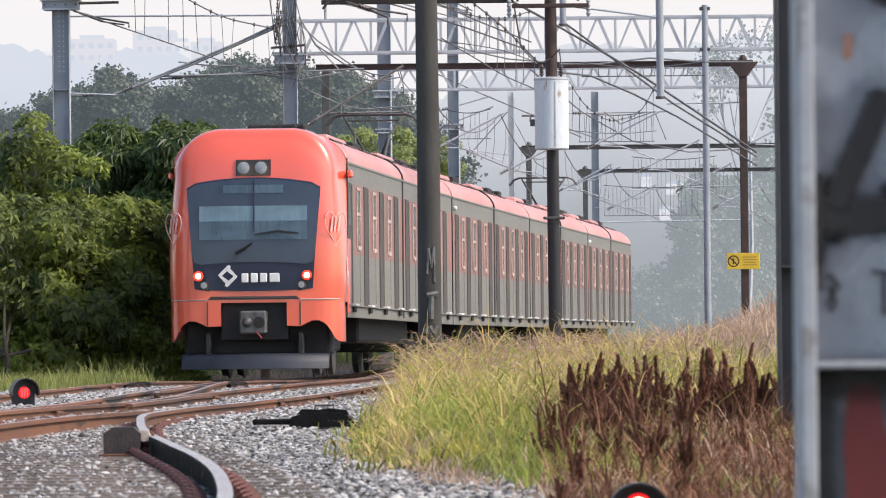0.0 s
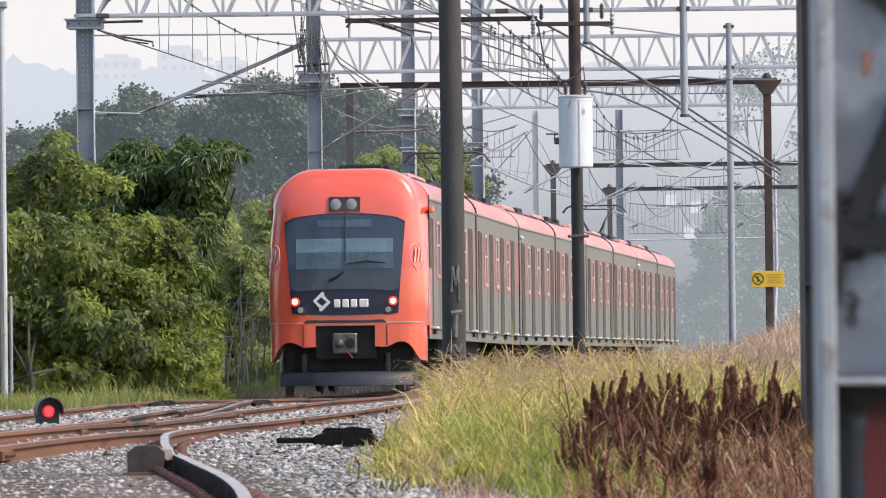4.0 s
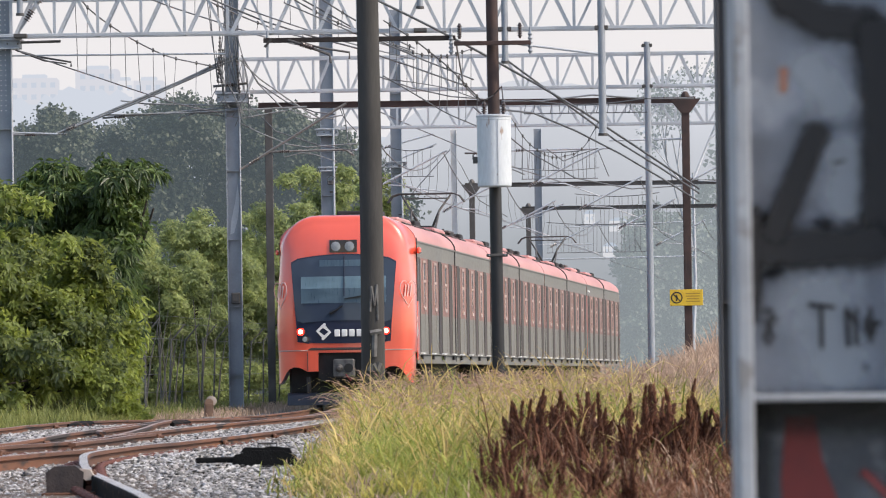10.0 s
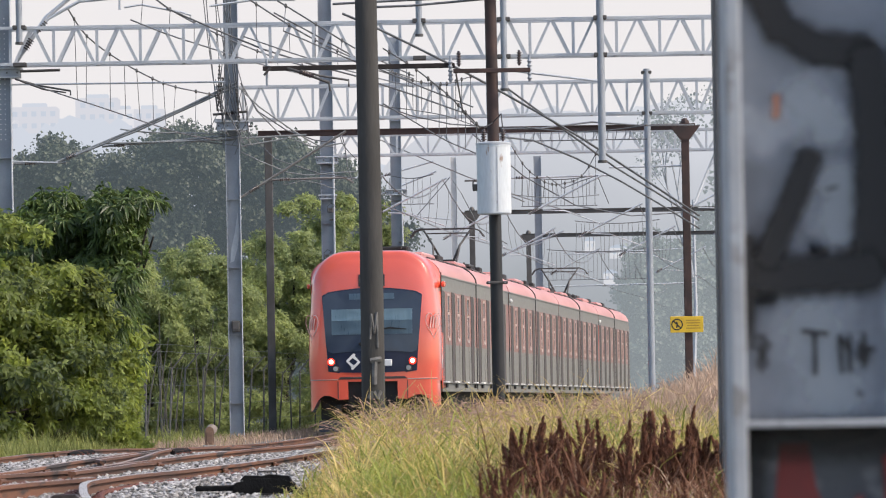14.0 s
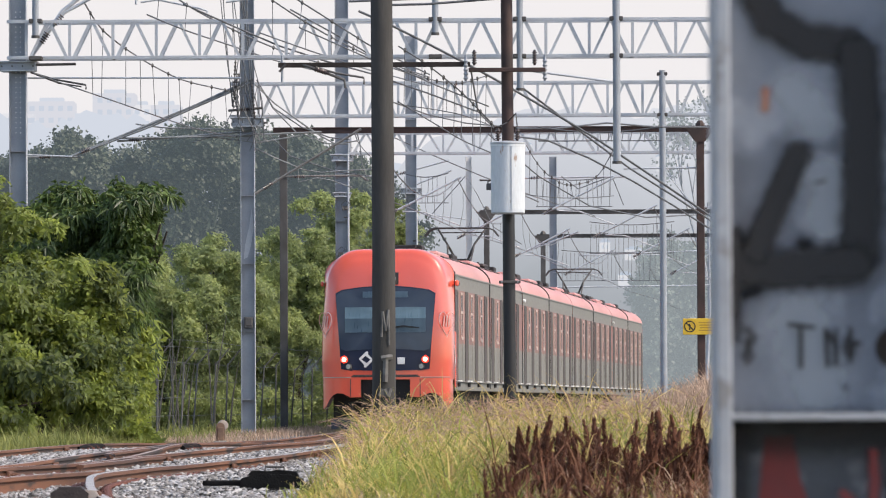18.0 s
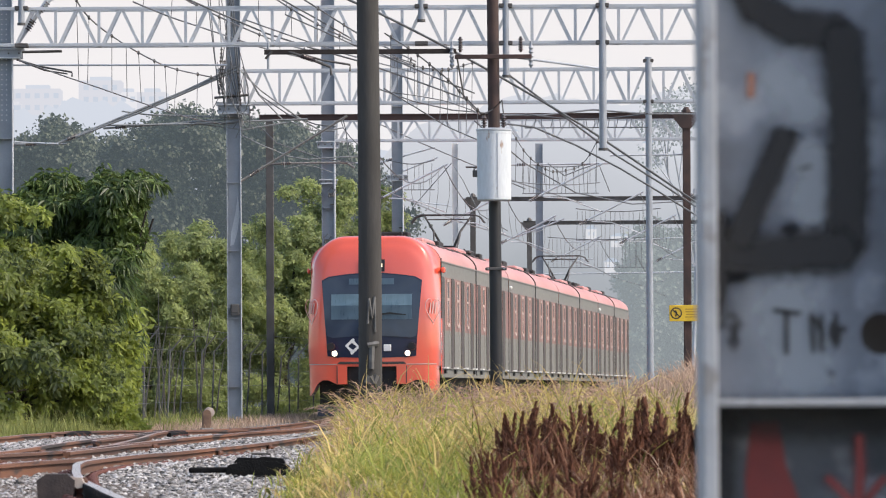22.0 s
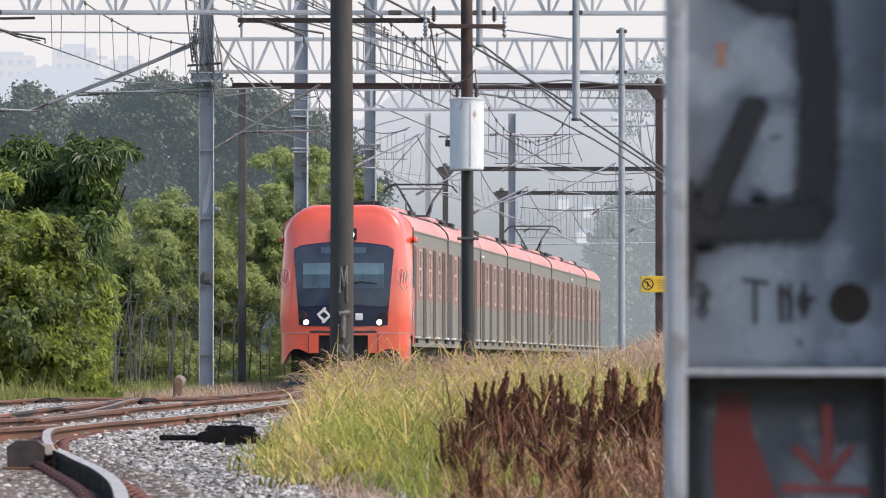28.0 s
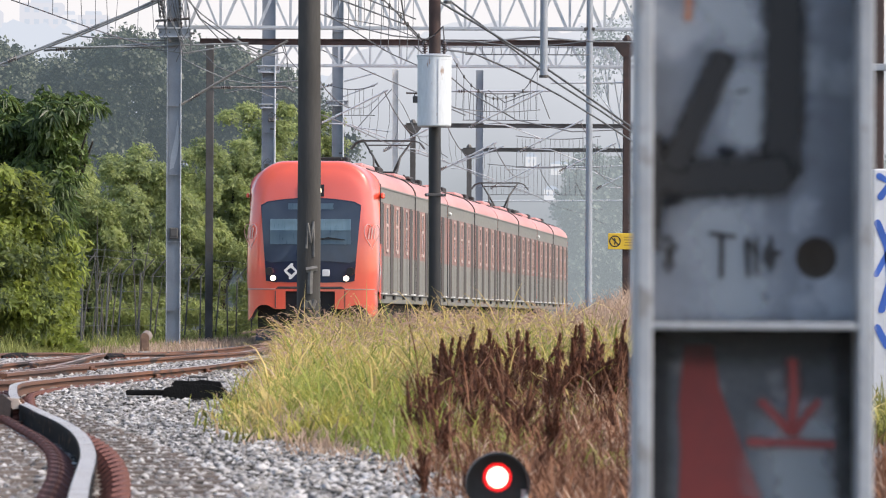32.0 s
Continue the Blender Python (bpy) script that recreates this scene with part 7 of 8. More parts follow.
# broad-leaved tree beside the first mast
tree("broad-leaved tree with glossy drooping leaves", -6.2, 109, 2.2, cluster([(-6.306, 108.5, 4.004, 1.25, 0.9, 0.75), (-5.780, 108, 4.150, 0.70, 0.7, 0.60), (-7.279, 108.5, 3.957, 0.75, 0.7, 0.65), (-6.20, 108, 2.867, 0.6, 0.6, 0.8), (-6.627, 108.5, 1.790, 0.8, 0.6, 0.9)], 26, 0.38, 1), 34000, 0.16, leaf_tree, slim=0.26, limbs=9, droop=0.95, thin_leaf=0.11, per=8)
# scrambling bushes at the left
tree("dense scrambling bush under the masts", -7.4, 104, 1.0, cluster([(-7.538, 104, 2.171, 1.3, 0.8, 1.2), (-8.576, 104.5, 2.595, 1.4, 0.8, 1.5), (-6.607, 104, 1.333, 1.2, 0.7, 0.9), (-7.961, 103.5, 0.822, 1.6, 0.7, 0.6), (-5.934, 104, 0.808, 0.8, 0.6, 0.6)], 24, 0.40, 2), 42000, 0.105, leaf_near, "bush", "bushes", slim=0.34, thin_leaf=0.2)
tree("light green leafy bush beside a mast", -8.6, 101, 1.0, cluster([(-8.191, 104.5, 3.851, 1.0, 0.7, 1.0), (-8.685, 102.5, 2.295, 1.2, 0.7, 1.2), (-7.966, 102.5, 1.034, 1.5, 0.7, 0.9), (-9.236, 102.5, 0.35, 1.5, 0.6, 0.6), (-6.40, 105.5, 2.463, 0.65, 0.5, 0.7), (-6.10, 105.5, 1.068, 0.42, 0.5, 0.5), (-5.95, 107, 1.189, 0.5, 0.4, 0.8), (-5.80, 108, 0.35, 0.45, 0.4, 0.45)], 21, 0.40, 3), 40000, 0.11, leaf_near, "bush", "bushes", slim=0.34, thin_leaf=0.2)
tree("tall dense tree at the edge of the cutting", -10.6, 98, 3.5, cluster([(-10.7, 98, 6.8, 1.5, 1.0, 1.7), (-10.5, 98, 4.2, 1.3, 1.0, 1.8), (-10.3, 97, 1.8, 1.4, 1.0, 1.5), (-9.9, 98.5, 2.6, 1.0, 0.8, 1.6)], 56, 0.32, 4), 28000, 0.16, leaf_near, limbs=8)
tree("dense dark tree behind the bushes", -11.5, 112, 3.0, cluster([(-11.0, 112, 3.2, 2.2, 1.0, 2.6), (-9.4, 113, 0.5, 2.8, 0.8, 0.6), (-8.6, 113, 2.2, 1.6, 1.0, 1.8), (-6.9, 113, 1.5, 1.2, 0.8, 1.3)], 64, 0.40, 5), 30000, 0.17, leaf_near)
# lighter thicket behind the fence
for k, (u0, v0, w, h) in enumerate(((-9.4, 2.7, 2.0, 2.4), (-7.4, 2.8, 1.9, 2.5), (-6.2, 2.7, 1.6, 2.4), (-5.0, 3.2, 1.5, 2.8), (-3.8, 3.6, 1.5, 3.0), (-2.6, 4.2, 1.4, 3.2), (-1.4, 4.2, 1.2, 3.0))):
    y = 146 + 5 * k
    low = cluster([(u0 * y / 150, y - 1, 0.5, w * 1.1, 0.8, 0.5)], 16, 0.3, 90 + k)
    tree("light green thicket tree behind the fence", u0 * y / 150, y, 1.6, cluster([(u0 * y / 150, y, v0, w, 1.2, h)], 60, 0.40, 20 + k) + low, 32000, 0.105, leaf_mid, group="thicket trees", slim=0.3, per=7, droop=0.3, thin_leaf=0.16)
def saplings():
    """Slender grey stems standing between the fence and the thicket."""
    r = random.Random(31)
    s = Shape()
    for k in range(45):
        y = r.uniform(122, 150)
        x = line_x(y, -4.8) - r.uniform(0, 2.6)
        h = r.uniform(1.4, 3.4)
        dx = r.uniform(-0.3, 0.4)
        s.tube([(x, y, -0.25), (x + dx * 0.4, y, h * 0.5), (x + dx, y, h)], [0.028, 0.02, 0.008], 5)
    tagged(part("saplings", s, sapling_bark), "thin grey bare stems in the undergrowth", "saplings", kind="stuff")


sapling_bark = surface("pale_grey_bark", (0.12, 0.115, 0.098), (0.07, 0.066, 0.056), 0.95, 0, 6, 50, 0.4)
saplings()
# dark wooded hill
HILL_TOP = [(-36, 10.4), (-27, 10.6), (-24.5, 10.8), (-23.2, 11.0), (-22.1, 11.7), (-21.3, 12.3), (-19.7, 12.5), (-18.4, 12.9), (-16.8, 13.2), (-14.7, 13.1), (-13.4, 13.4), (-12.0, 13.9), (-9.9, 14.2), (-8.3, 13.9), (-6.7, 13.5), (-5.2, 12.6), (-3.6, 11.7), (-2.7, 10.3), (-1.8, 7.8)]
HILL = [(x, float(np.interp(x, *np.array(HILL_TOP).T)) + 0.15 * math.sin(x * 2.9) + 0.1 * math.sin(x * 7.1)) for x in np.arange(-35, -1.9, 1.2)]


def bare_tree(label, x, y, top, seed):
    """Leafless hazy tree: forking limbs down to thin twigs."""
    r = random.Random(seed)
    s = Shape()
    tips = []
    def limb(p, d, length, rad, level):
        q = p + d * length
        mid = (p + q) / 2 + Vector((r.uniform(-1, 1), r.uniform(-1, 1), 0)) * length * 0.06
        s.tube([tuple(p), tuple(mid), tuple(q)], [rad, rad * 0.8, rad * 0.55], 6 if level < 2 else 4, False)
        tips.append(q) if level > 2 else None
        if level < 4:
            for _ in range(3):
                e = (d + Vector((r.uniform(-0.85, 0.85), r.uniform(-0.5, 0.5), r.uniform(-0.2, 0.35)))).normalized()
                limb(p + (q - p) * r.uniform(0.5, 1.0), e, length * r.uniform(0.36, 0.62), rad * 0.55, level + 1)
    t = thing("tree", label, "tree", "", at=(x, y, -0.2))
    limb(Vector((0, 0, 0)), Vector((0.02, 0, 1)), top * 0.55, 0.12, 0)
    part("trunk", s, haze_bark, t)
    rng = np.random.default_rng(seed)
    pos = np.array([tuple(q) for q in tips])[rng.integers(0, len(tips), 1500)] + rng.normal(0, 0.22, (1500, 3))
    # these leaves glow as well, for the haze in front of them
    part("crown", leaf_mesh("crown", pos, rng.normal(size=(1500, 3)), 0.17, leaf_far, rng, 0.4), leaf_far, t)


# bark paled to a bluish grey; the haze is in its colour
haze_bark = surface("haze_paled_bark", (0.46, 0.48, 0.50), (0.38, 0.40, 0.42), 0.95, 0, 3, 20, 0.2)
bare_tree("leafless pale tree standing in haze", 12.296, 262, 18.509, 5)


def backdrop_woods(name, label, tops, y0, step, boxes, size, mat, per):
    """Far woods as one backdrop: crowns of many small leaves on leaning trunks."""
    cl = []
    for k, (x, top) in enumerate(tops):
        y = y0 + step * ((k * 7) % 5)
        for fx, fz, rx, rz in boxes:
            cl += clumps_in(x + fx, y, top * fz, rx, 1.5, top * rz, 22, size * 3.6, RNG)
    pos, nrm = crown_points(cl, per * len(tops), RNG)
    w = part(name, leaf_mesh(name, pos, nrm, size, mat, RNG, 0.45), mat)
    tr = Shape()
    for k, (x, top) in enumerate(tops):
        y = y0 + step * ((k * 7) % 5)
        tr.tube([(x, y, -0.2), (x + 0.2, y, top * 0.4), (x - 0.1, y, top * 0.7)], [0.25, 0.18, 0.08], 7)
        for q in range(4):
            a = 1.57 * q + k
            tr.tube([(x + 0.1, y, top * 0.42), (x + 1.3 * math.cos(a), y + 0.8 * math.sin(a), top * (0.62 + 0.06 * q))], [0.1, 0.04], 5)
    part("trunks", tr, mat, w)
    return tagged(w, label, "woods", kind="structure")


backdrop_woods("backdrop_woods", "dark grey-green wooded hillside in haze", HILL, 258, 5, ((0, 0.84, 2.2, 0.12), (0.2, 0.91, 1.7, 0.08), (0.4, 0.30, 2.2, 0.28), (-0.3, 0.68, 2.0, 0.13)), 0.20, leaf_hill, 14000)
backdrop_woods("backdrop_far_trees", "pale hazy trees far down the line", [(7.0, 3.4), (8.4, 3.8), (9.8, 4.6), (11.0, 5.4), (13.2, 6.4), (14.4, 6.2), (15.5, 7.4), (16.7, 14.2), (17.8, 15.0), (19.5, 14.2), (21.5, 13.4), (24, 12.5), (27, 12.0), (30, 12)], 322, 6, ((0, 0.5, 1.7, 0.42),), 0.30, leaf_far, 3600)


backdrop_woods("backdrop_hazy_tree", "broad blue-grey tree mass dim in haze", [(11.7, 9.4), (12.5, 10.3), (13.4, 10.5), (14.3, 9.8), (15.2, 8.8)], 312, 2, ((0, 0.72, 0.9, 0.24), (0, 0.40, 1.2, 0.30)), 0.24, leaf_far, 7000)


def hazy_town():
    """Small pale houses standing among the trees of the far slope."""
    rng = np.random.default_rng(17)
    for x, z in ((21.3, 17.6), (20.4, 14.8), (18.2, 18.4), (24.6, 27.8), (9.4, 29.2)):
        w, h = rng.uniform(0.9, 2.0), rng.uniform(1.0, 2.0)
        b = thing("far_house", "small pale hazy house on the wooded slope", "house", "houses on the hazy slope", at=(x, 620, z - h))
        z = h
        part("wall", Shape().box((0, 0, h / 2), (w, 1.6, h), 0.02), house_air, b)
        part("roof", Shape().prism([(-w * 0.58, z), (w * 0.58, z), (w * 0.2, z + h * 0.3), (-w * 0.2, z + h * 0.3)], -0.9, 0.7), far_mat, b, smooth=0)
        for k in range(2):
            part("window", Shape().box(((k - 0.5) * w * 0.45, -0.82, z - 0.5), (w * 0.18, 0.05, 0.4)), pane_air, b)


house_air = distance("hazy_house_air", (0.33, 0.36, 0.40), (0.46, 0.49, 0.53), -20, 4)
hazy_town()


def blades(name, label, n, place, height, width, mat, seed, bend=0.5, tuft=0):
    """Grass as tapered bent blades; place(rng, n) gives x, y arrays."""
    r = np.random.default_rng(seed)
    x, y = place(r, n)
    if tuft:
        m = n // tuft
        k = r.integers(0, m, n)
        x, y = x[k] + r.normal(0, 0.08, n), y[k] + r.normal(0, 0.12, n)
        lift = (r.uniform(0.45, 1.0, m)**0.8 * (1 + 0.55 * (r.random(m) > 0.86)))[k]
    else:
        lift = np.ones(n)
    z = np.array([ground_z(a, b) for a, b in zip(x, y)]) - 0.02
    h = height(x, y) * r.uniform(0.5, 1.15, n) * lift * 1.12
    az = r.uniform(0, 2 * np.pi, n)
    start = r.uniform(0.0, 0.35, n)
    turn = 0.2 + bend * r.uniform(0.35, 1.5, n)
    h = h * np.interp(turn, (0.2, 1.0, 2.0, 3.5), (0.72, 0.80, 0.92, 1.05))
    dx, dy = np.cos(az), np.sin(az)
    wx, wy = -np.sin(az + r.normal(0, 0.6, n)), np.cos(az)
    w = width * r.uniform(0.6, 1.4, n)
    rows, run, rise, last = [], np.zeros(n), np.zeros(n), 0.0
    for t, ww in ((0, 0.8), (0.25, 1.0), (0.45, 0.95), (0.65, 0.8), (0.84, 0.5), (1.0, 0.06)):
        a = start + turn * ((t + last) / 2)**1.7
        run, rise, last = run + h * (t - last) * np.sin(a), rise + h * (t - last) * np.cos(a), t
        for s in (-1, 1):
            rows.append(np.stack([x + dx * run + wx * w * ww * s / 2, y + dy * run + wy * w * ww * s / 2, z + rise], 1))
    v = np.stack(rows, 1).reshape(-1, 3)
    k = np.arange(n)[:, None] * 12
    quads = (k + np.array([c + q for q in range(0, 10, 2) for c in (0, 1, 3, 2)])).ravel()
    counts = np.full(5 * n, 4)
    return tagged(new(name, big_mesh(name, v, quads, counts, mat)), label, "grass", kind="stuff")


EDGE = np.array([(16, 0.6), (21, 0.25), (24, 0.15), (28, -0.25), (32, -0.68), (40, -0.86), (50, -0.88), (60, -0.92), (75, -1.0), (90, -0.85), (130, 0.3)])


def verge(r, n, y0, y1, wide, power=1.6):
    """Places in the weedy strip, dense along its near and left edges."""
    y = y0 + (y1 - y0) * r.random(n)**power
    x = np.interp(y, EDGE[:, 0], EDGE[:, 1]) + wide * r.random(n)**1.25 + r.normal(0, 0.09, n)
    return x, y


tall = lambda x, y: np.interp(y, (18, 26, 34, 45, 60, 80, 130), (0.14, 0.22, 0.38, 0.57, 0.74, 0.80, 0.82)) * np.clip(0.5 + (x - np.interp(y, EDGE[:, 0], EDGE[:, 1])) / np.interp(y, (40, 60), (0.9, 0.25)), 0.45, 1)
blades("undergrowth", "dark olive grass thick at the foot of the weeds", 16000, lambda r, n: verge(r, n, 30, 100, 4.5), lambda x, y: tall(x, y) * 0.70, 0.015, under_mat, 11, 0.7, 20)
blades("tall_grass", "tall yellow-green grass gone to seed beside the track", 24000, lambda r, n: verge(r, n, 31, 92, 4.0), lambda x, y: tall(x, y) * 1.02, 0.010, grass_mat, 1, 1.5, 22)
blades("tall_grass", "arching straw-yellow grass blades beside the track", 12000, lambda r, n: verge(r, n, 33, 84, 3.6, 1.2), lambda x, y: tall(x, y) * 1.22, 0.012, straw_mat, 2, 1.9, 9)
blades("tall_grass", "long green grass blades beside the track", 8000, lambda r, n: verge(r, n, 33, 76, 3.2, 1.2), lambda x, y: tall(x, y) * 1.08, 0.012, fresh_grass, 12, 1.6, 14)
blades("fresh_grass", "fresh green grass at the foot of the weeds", 11000, lambda r, n: (lambda y: (np.interp(y, EDGE[:, 0], EDGE[:, 1]) + 0.35 + 0.8 * r.random(n), y))(r.uniform(24, 42, n)), lambda x, y: tall(x, y) * 0.95, 0.008, fresh_grass, 3, 1.0, 26)
blades("low_grass", "low pale grass creeping over ballast", 4000, lambda r, n: verge(r, n, 19, 38, 2.2, 1.0), lambda x, y: tall(x, y) * 0.8, 0.009, hay_mat, 4, 0.9, 12)
blades("dry_hay", "dry straw-coloured hay on the bank", 18000, lambda r, n: (r.uniform(0.6, 11.0, n), r.uniform(72, 138, n)), lambda x, y: 0.72 + 0 * x, 0.016, hay_mat, 5, 0.9, 14)
blades("dry_hay", "pale dry grass between the weeds", 3500, lambda r, n: verge(r, n, 26, 70, 3.4, 1.1), lambda x, y: tall(x, y) * 1.0, 0.010, hay_mat, 6, 1.0, 18)
blades("verge_grass", "short rough grass at the foot of the bushes", 16000, lambda r, n: (r.uniform(-11, -5.6, n) + 0.0, r.uniform(84, 112, n)), lambda x, y: 0.44 + 0 * x, 0.012, verge_mat, 7, 0.7, 14)
blades("verge_grass", "short rough grass along the fence", 8000, lambda r, n: (lambda y: (line_xs(y, -4.0) + r.normal(0, 0.7, n), y))(r.uniform(108, 180, n)), lambda x, y: 0.4 + 0 * x, 0.016, verge_mat, 8, 0.6, 14)
blades("undergrowth", "tall dark scrub grass under the bushes", 4000, lambda r, n: (r.uniform(-13, -6.6, n), r.uniform(113, 117, n)), lambda x, y: 1.1 + 0 * x, 0.03, under_mat, 16, 0.8, 10)
blades("dead_grass", "grey dead grass along the far rails", 5000, lambda r, n: (lambda y: (line_xs(y, -2.6) + r.normal(0, 0.5, n), y))(r.uniform(112, 165, n)), lambda x, y: 0.3 + 0 * x, 0.012, hay_mat, 9, 0.6)
blades("dry_stems", "dry red-brown stems under the dock plants", 17000, lambda r, n: (lambda y: (np.interp(y, (19, 24, 34, 42), (0.30, 0.28, 0.34, 0.45)) + r.uniform(0, 2.0, n), y))(r.uniform(18.5, 38, n)), lambda x, y: tall(x, y) * 1.25, 0.008, dock_mat, 10, 0.9, 9)


blades("dry_stems", "tan dry stalks tangled among the dock plants", 3000, lambda r, n: (lambda y: (np.interp(y, (19, 24, 34, 42), (0.22, 0.2, 0.3, 0.45)) + r.uniform(0, 2.0, n), y))(r.uniform(18.5, 38, n)), lambda x, y: tall(x, y) * 1.15, 0.006, hay_mat, 15, 1.2, 9)


def seed_heads(n=850):
    """Drooping feathery panicles on arching stalks above the grass."""
    r = np.random.default_rng(44)
    x, y = verge(r, n, 46, 92, 3.4, 1.0)
    v, loops = [], []
    for px, py in zip(x, y):
        base = np.array((px, py, ground_z(px, py)))
        h, a = tall(px, py) * r.uniform(0.85, 1.25), r.uniform(0, 6.28)
        lean = h * r.uniform(0.3, 0.9)
        d = np.array((math.cos(a), math.sin(a), 0))
        ax = lambda t: base + d * lean * t**2.2 + np.array((0, 0, h * t - 0.35 * lean * t**5))
        side = np.array((-d[1], d[0], 0)) * 0.003
        for k in range(6):
            p, q, i = ax(k / 6), ax((k + 1) / 6), len(v)
            v += [p - side, p + side, q + side, q - side]
            loops += [i, i + 1, i + 2, i, i + 2, i + 3]
        for k in range(9):
            t = r.uniform(0.74, 1.0)
            p = ax(t)
            w = np.array((r.normal(), r.normal(), r.normal() * 0.5)) * 0.006
            e = p + (ax(min(t + 0.06, 1.05)) - p) + np.array((r.normal() * 0.012, r.normal() * 0.012, -0.015))
            i = len(v)
            v += [p, (p + e) / 2 + w, e, (p + e) / 2 - w]
            loops += [i, i + 1, i + 2, i, i + 2, i + 3]
    me = big_mesh("seed_heads", np.array(v), np.array(loops), np.full(len(loops) // 3, 3), panicle_mat)
    tagged(new("seed_heads", me), "pinkish-brown drooping grass seed heads", "grass", kind="stuff")


seed_heads()


def dock_mesh(seed, h):
    """Dry dock: a stem and upright side branches thickly set with slivers of brown seed."""
    r = np.random.default_rng(seed)
    axes = []
    az, lean = r.uniform(0, 6.28), r.uniform(0.04, 0.24) * h
    main = lambda t: np.array((math.cos(az) * lean * t * t, math.sin(az) * lean * t * t, h * t))
    axes.append((main, 0.25, 1.0, 0.025, 330))
    for k in range(r.integers(3, 6)):
        t0, a = r.uniform(0.22, 0.62), r.uniform(0, 6.28)
        length, out, hook = h * r.uniform(0.20, 0.44), h * r.uniform(0.07, 0.22), r.uniform(0.02, 0.11) * (r.random() > 0.35)
        base = main(t0)
        axes.append((lambda t, b=base, a=a, q=length, o=out, k=hook: b + np.array((math.cos(a) * (o * t**0.7 + k * t**6), math.sin(a) * (o * t**0.7 + k * t**6), q * t - k * 0.5 * t**8)), 0.12, 1.0, r.uniform(0.013, 0.022), 150))
    v, loops = [], []
    for ax, t0, t1, rad, n in axes:
        for k in range(n):
            t = r.uniform(t0, t1)
            p, d = ax(t), ax(min(t + 0.03, 1.0)) - ax(t - 0.03)
            d /= np.linalg.norm(d)
            a = r.uniform(0, 6.28)
            o = np.array((math.cos(a), math.sin(a), 0.0))
            w = np.array((-math.sin(a), math.cos(a), 0.0)) * r.uniform(0.004, 0.0085)
            p = p + o * rad * r.random()**0.6 * (1.1 - 0.75 * max(0.0, (t - 0.55) / 0.45)**2)
            L = r.uniform(0.010, 0.026)
            tip = p + d * L + o * L * r.uniform(-0.1, 0.5)
            i = len(v)
            v += [p - d * L * 0.6, p + w, tip, p - w]
            loops += [i, i + 1, i + 2, i, i + 2, i + 3]
        for k in range(14):
            p, q = ax(k / 14), ax((k + 1) / 14)
            for w in (np.array((0.003, 0, 0)), np.array((0, 0.003, 0))):
                i = len(v)
                v += [p - w, p + w, q + w, q - w]
                loops += [i, i + 1, i + 2, i, i + 2, i + 3]
    return big_mesh("dock_stem", np.array(v), np.array(loops), np.full(len(loops) // 3, 3), spire_mat)


def docks():
    kinds = [dock_mesh(100 + k, 0.5 + 0.04 * (k % 5)) for k in range(9)]
    r = random.Random(12)
    # tall clumps with gaps between them, then low ones in front
    spots = [(q * y / 35, y, tall_one) for q, tall_one in ((0.50, 0.92), (0.58, 1.06), (0.68, 1.0), (0.79, 0.86), (0.93, 1.02), (1.02, 0.94), (1.18, 0.8), (1.35, 1.04), (1.44, 1.0), (1.56, 0.9), (1.64, 1.03), (1.84, 1.06), (1.95, 0.92), (2.2, 1.0), (2.45, 0.95)) for y in (r.uniform(33, 36), r.uniform(36, 39.5))]
    for k in range(40):
        y = 20.5 + 15 * r.random()**0.8
        lo, hi = np.interp(y, (20, 28, 34, 42), (0.17, 0.24, 0.31, 0.43)), np.interp(y, (20, 42), (1.4, 2.6))
        spots.append((lo + (hi - lo) * r.random()**1.1, y, np.interp(y, (20, 26, 32, 36), (0.34, 0.56, 0.70, 0.76)) * r.choice((0.75, 0.86, 0.95, 1.05))))
    for k, (x, y, s) in enumerate(spots):
        d = thing("dock_plant", "dry dark brown dock plant gone to seed", "weed", "dry dock plants", at=pose(x, y, ground_z(x, y) - 0.03, 0, 0, r.uniform(0, 360)))
        for i in range(r.randint(3, 5)):
            m = part("stem", kinds[(k * 3 + i) % 9], spire_mat, d)
            m.matrix_basis = pose(r.uniform(-0.03, 0.03), r.uniform(-0.03, 0.03), 0, r.uniform(-9, 9), r.uniform(-11, 11), r.uniform(0, 360)) @ Matrix.Scale(s * r.uniform(0.72, 1.12), 4)


docks()


# ---- sleepers and ballast ----
def sleepers():
    me = Shape().box((0, 0, 0), (2.5, 0.24, 0.14), 0.015).mesh("sleeper", timber)
    right = dict((round(y, 1), x) for x, y in PATHS["bend_right"])
    rx = np.array(PATHS["bend_right"])
    lx = np.array(PATHS["bend_left"])
    t = thing("sleepers", "weathered timber sleepers half buried in ballast", "sleepers")
    for y in np.arange(12, 60, 0.65):
        x = (np.interp(y, rx[:, 1], rx[:, 0]) + np.interp(y, lx[:, 1], lx[:, 0])) / 2
        part("sleeper", me, timber, t).matrix_basis = pose(x, y, RAIL_Z - (0.190 if y < 36 else 0.195) - dip(x, y), 0, 0, random.uniform(-1, 1))
    for y in np.arange(60, 130, 0.65):
        part("sleeper", me, timber, t).matrix_basis = pose(np.interp(y, *np.array(PATHS["inner"]).T[::-1]) - 0.75, y, RAIL_Z - 0.23 - dip(-5, y), 0, 0, 5)


sleepers()


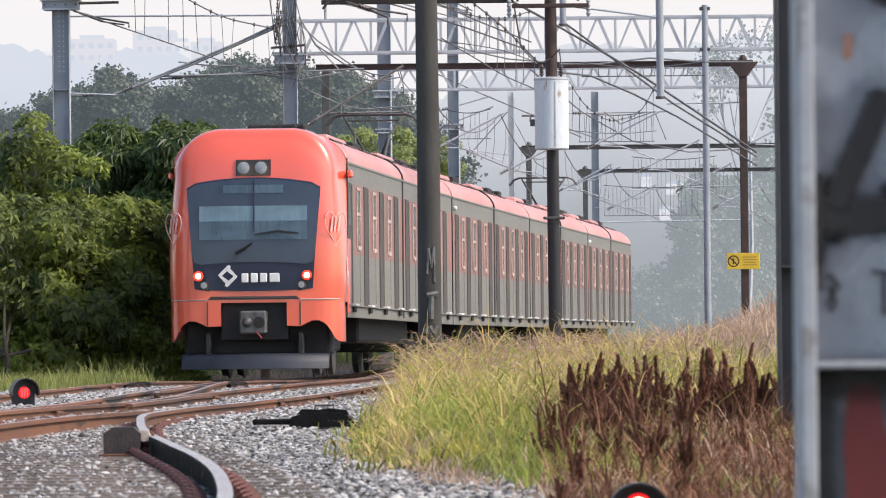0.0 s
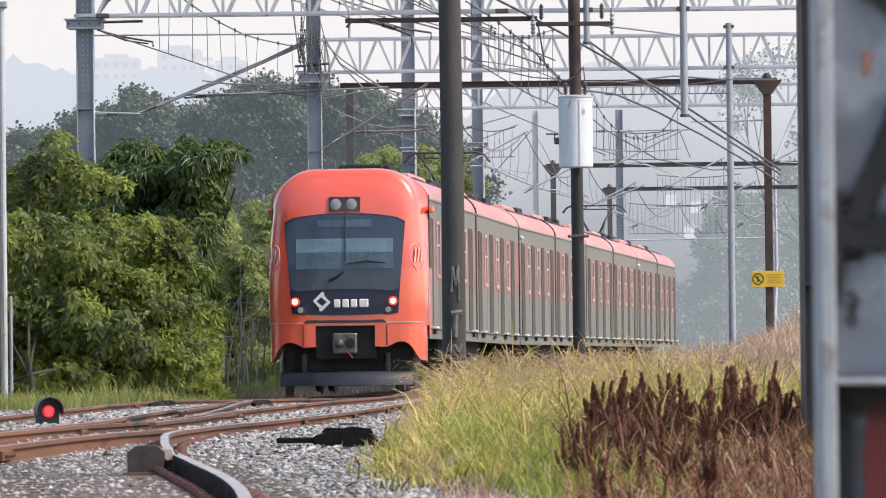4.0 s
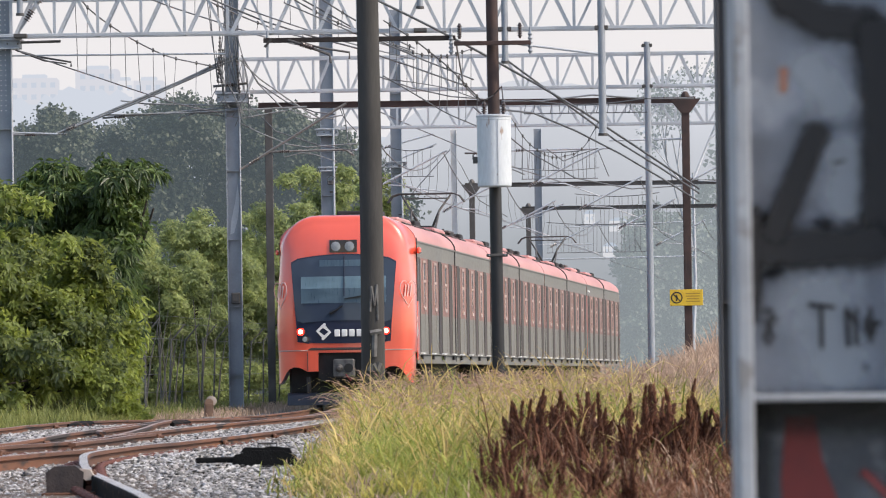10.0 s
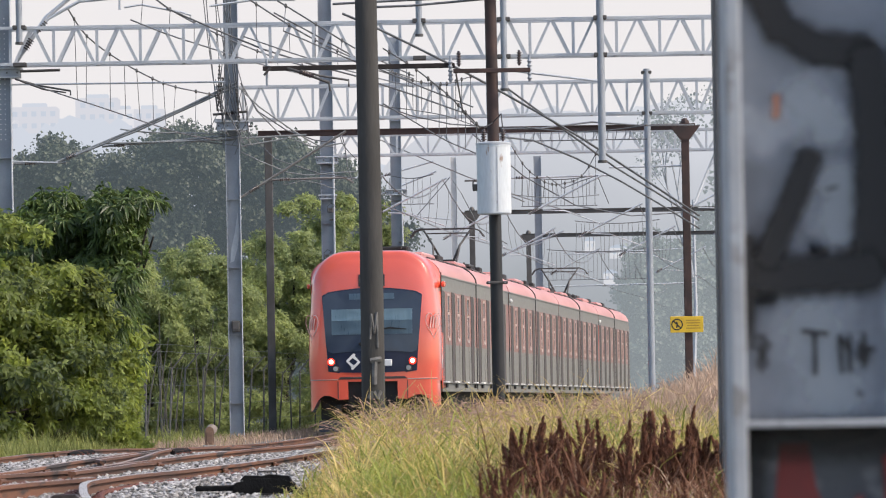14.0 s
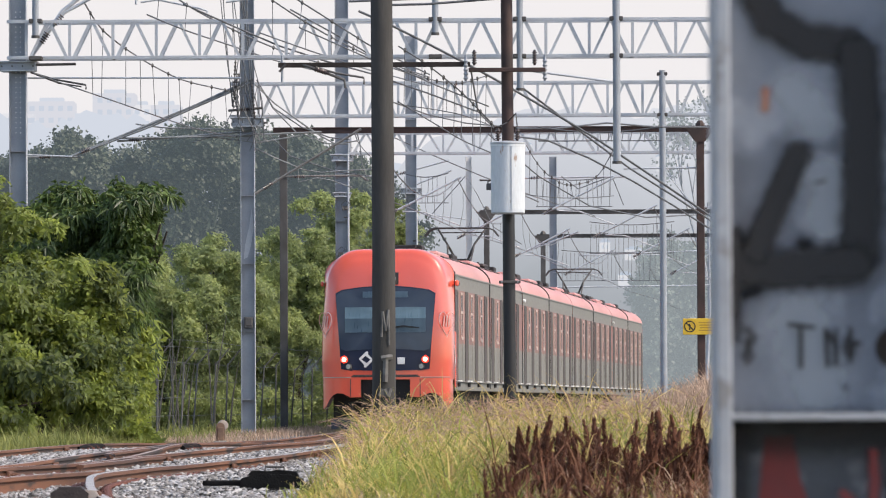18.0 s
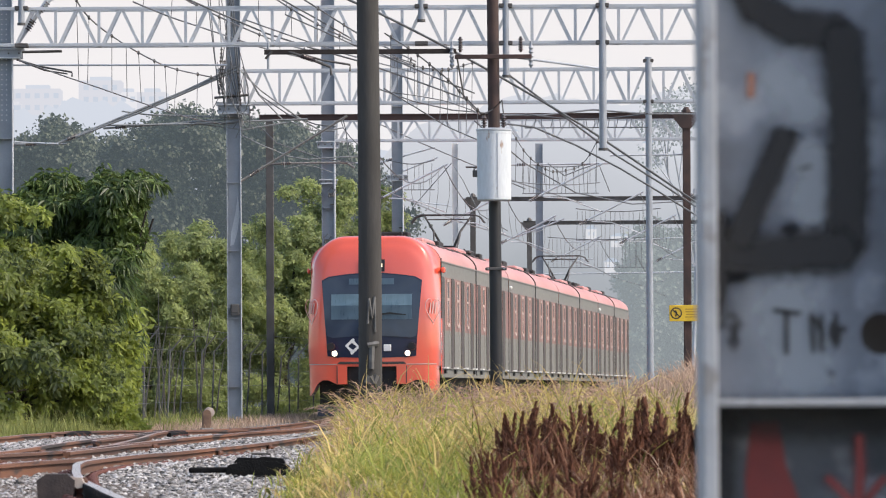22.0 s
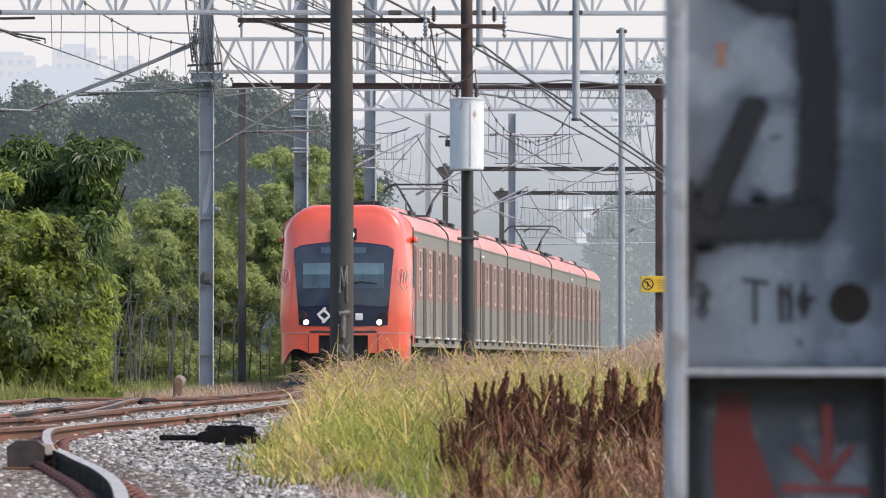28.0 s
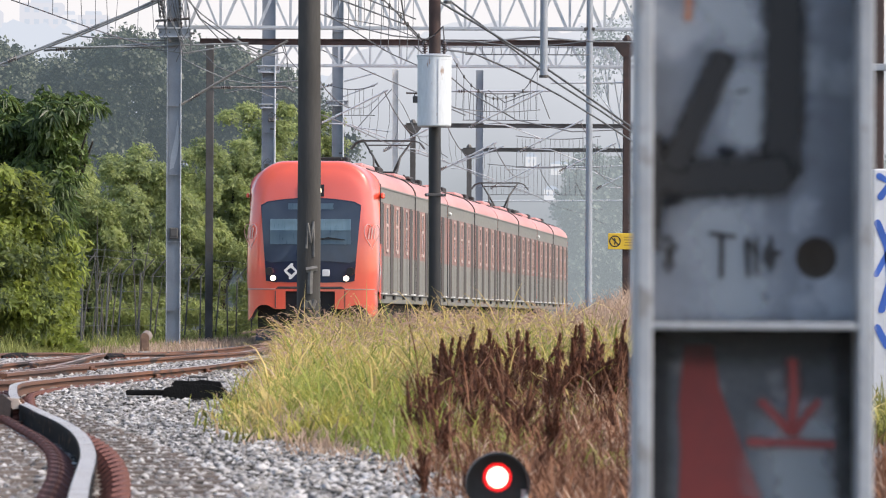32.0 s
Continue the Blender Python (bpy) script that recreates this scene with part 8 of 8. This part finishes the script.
def ballast(n=112000):
    r = np.random.default_rng(21)
    y = 15 + 85 * r.random(n)**1.75
    lo = -0.112 * y - 0.3
    hi = np.interp(y, EDGE[:, 0], EDGE[:, 1]) + 0.5
    x = lo + (hi - lo) * r.random(n)
    z = np.array([ground_z(a, b) for a, b in zip(x, y)]) + r.uniform(-0.012, 0.018, n)
    s = (r.uniform(0.010, 0.0265, n) * (1 + 0.5 * np.clip((y - 35) / 20, 0, 1)))[:, None, None]
    oct6 = np.array([(1, 0, 0), (-1, 0, 0), (0, 1, 0), (0, -1, 0), (0, 0, 0.42), (0, 0, -0.42)], float)
    v = oct6[None] * r.uniform(0.65, 1.25, (n, 6, 1)) + r.normal(0, 0.18, (n, 6, 3))
    a = r.uniform(0, 6.28, n)
    c, sn = np.cos(a)[:, None], np.sin(a)[:, None]
    vx, vy = v[..., 0] * c - v[..., 1] * sn, v[..., 0] * sn + v[..., 1] * c
    v = np.stack([vx, vy, v[..., 2]], -1) * s + np.stack([x, y, z], -1)[:, None]
    tri = np.array([0, 2, 4, 2, 1, 4, 1, 3, 4, 3, 0, 4, 3, 1, 5, 0, 3, 5])
    loops = (np.arange(n)[:, None] * 6 + tri).ravel()
    tagged(new("ballast", big_mesh("ballast", v.reshape(-1, 3), loops, np.full(6 * n, 3), stone_mat)), "pale grey crushed stone ballast", "ballast", kind="stuff")


ballast()


# ---- what moves ----
TRAIN = [(0.0, 99.38), (1.0, 102.40), (2.0, 105.12), (3.0, 107.74), (4.0, 110.34), (5.0, 112.98), (6.0, 115.69), (7.0, 118.44), (8.0, 121.18), (9.0, 123.83), (10.0, 126.32), (11.0, 128.56), (12.0, 130.44), (13.0, 131.89), (14.0, 132.85), (14.8, 133.00), (16.0, 133.00), (32.0, 133.00)]


def motions():
    for car, back in zip(CARS, starts):
        rows = []
        for t, d in TRAIN:
            y0, y1 = d + back * 0.996, d + (back + 21.3) * 0.996
            x0, x1 = line_x(y0), line_x(y1)
            z0, z1 = (0.11 * smooth(130, 102, y) - 0.01 for y in (y0, y1))
            rows.append((t, pose(x0, y0, z0, math.degrees(math.atan2(z1 - z0, 21.3)), 0, -math.degrees(math.atan2(x1 - x0, y1 - y0)))))
        walk(car, rows)
    # the red tail lamps turn away and the white head lamps turn to the front after the stop
    for nm, lamp, at in LAMPS:
        on = 20.4 if nm == "marker_lamp" else 19.26
        a0, a1 = (0, 178) if nm == "tail_lamp" else (-178, 0)
        walk(lamp, [(t, pose(*at, 0, 0, a0 + (a1 - a0) * f)) for t, f in ((0, 0), (on, 0), (on + 0.07, 0.34), (on + 0.14, 0.67), (on + 0.21, 1), (32, 1))])


motions()
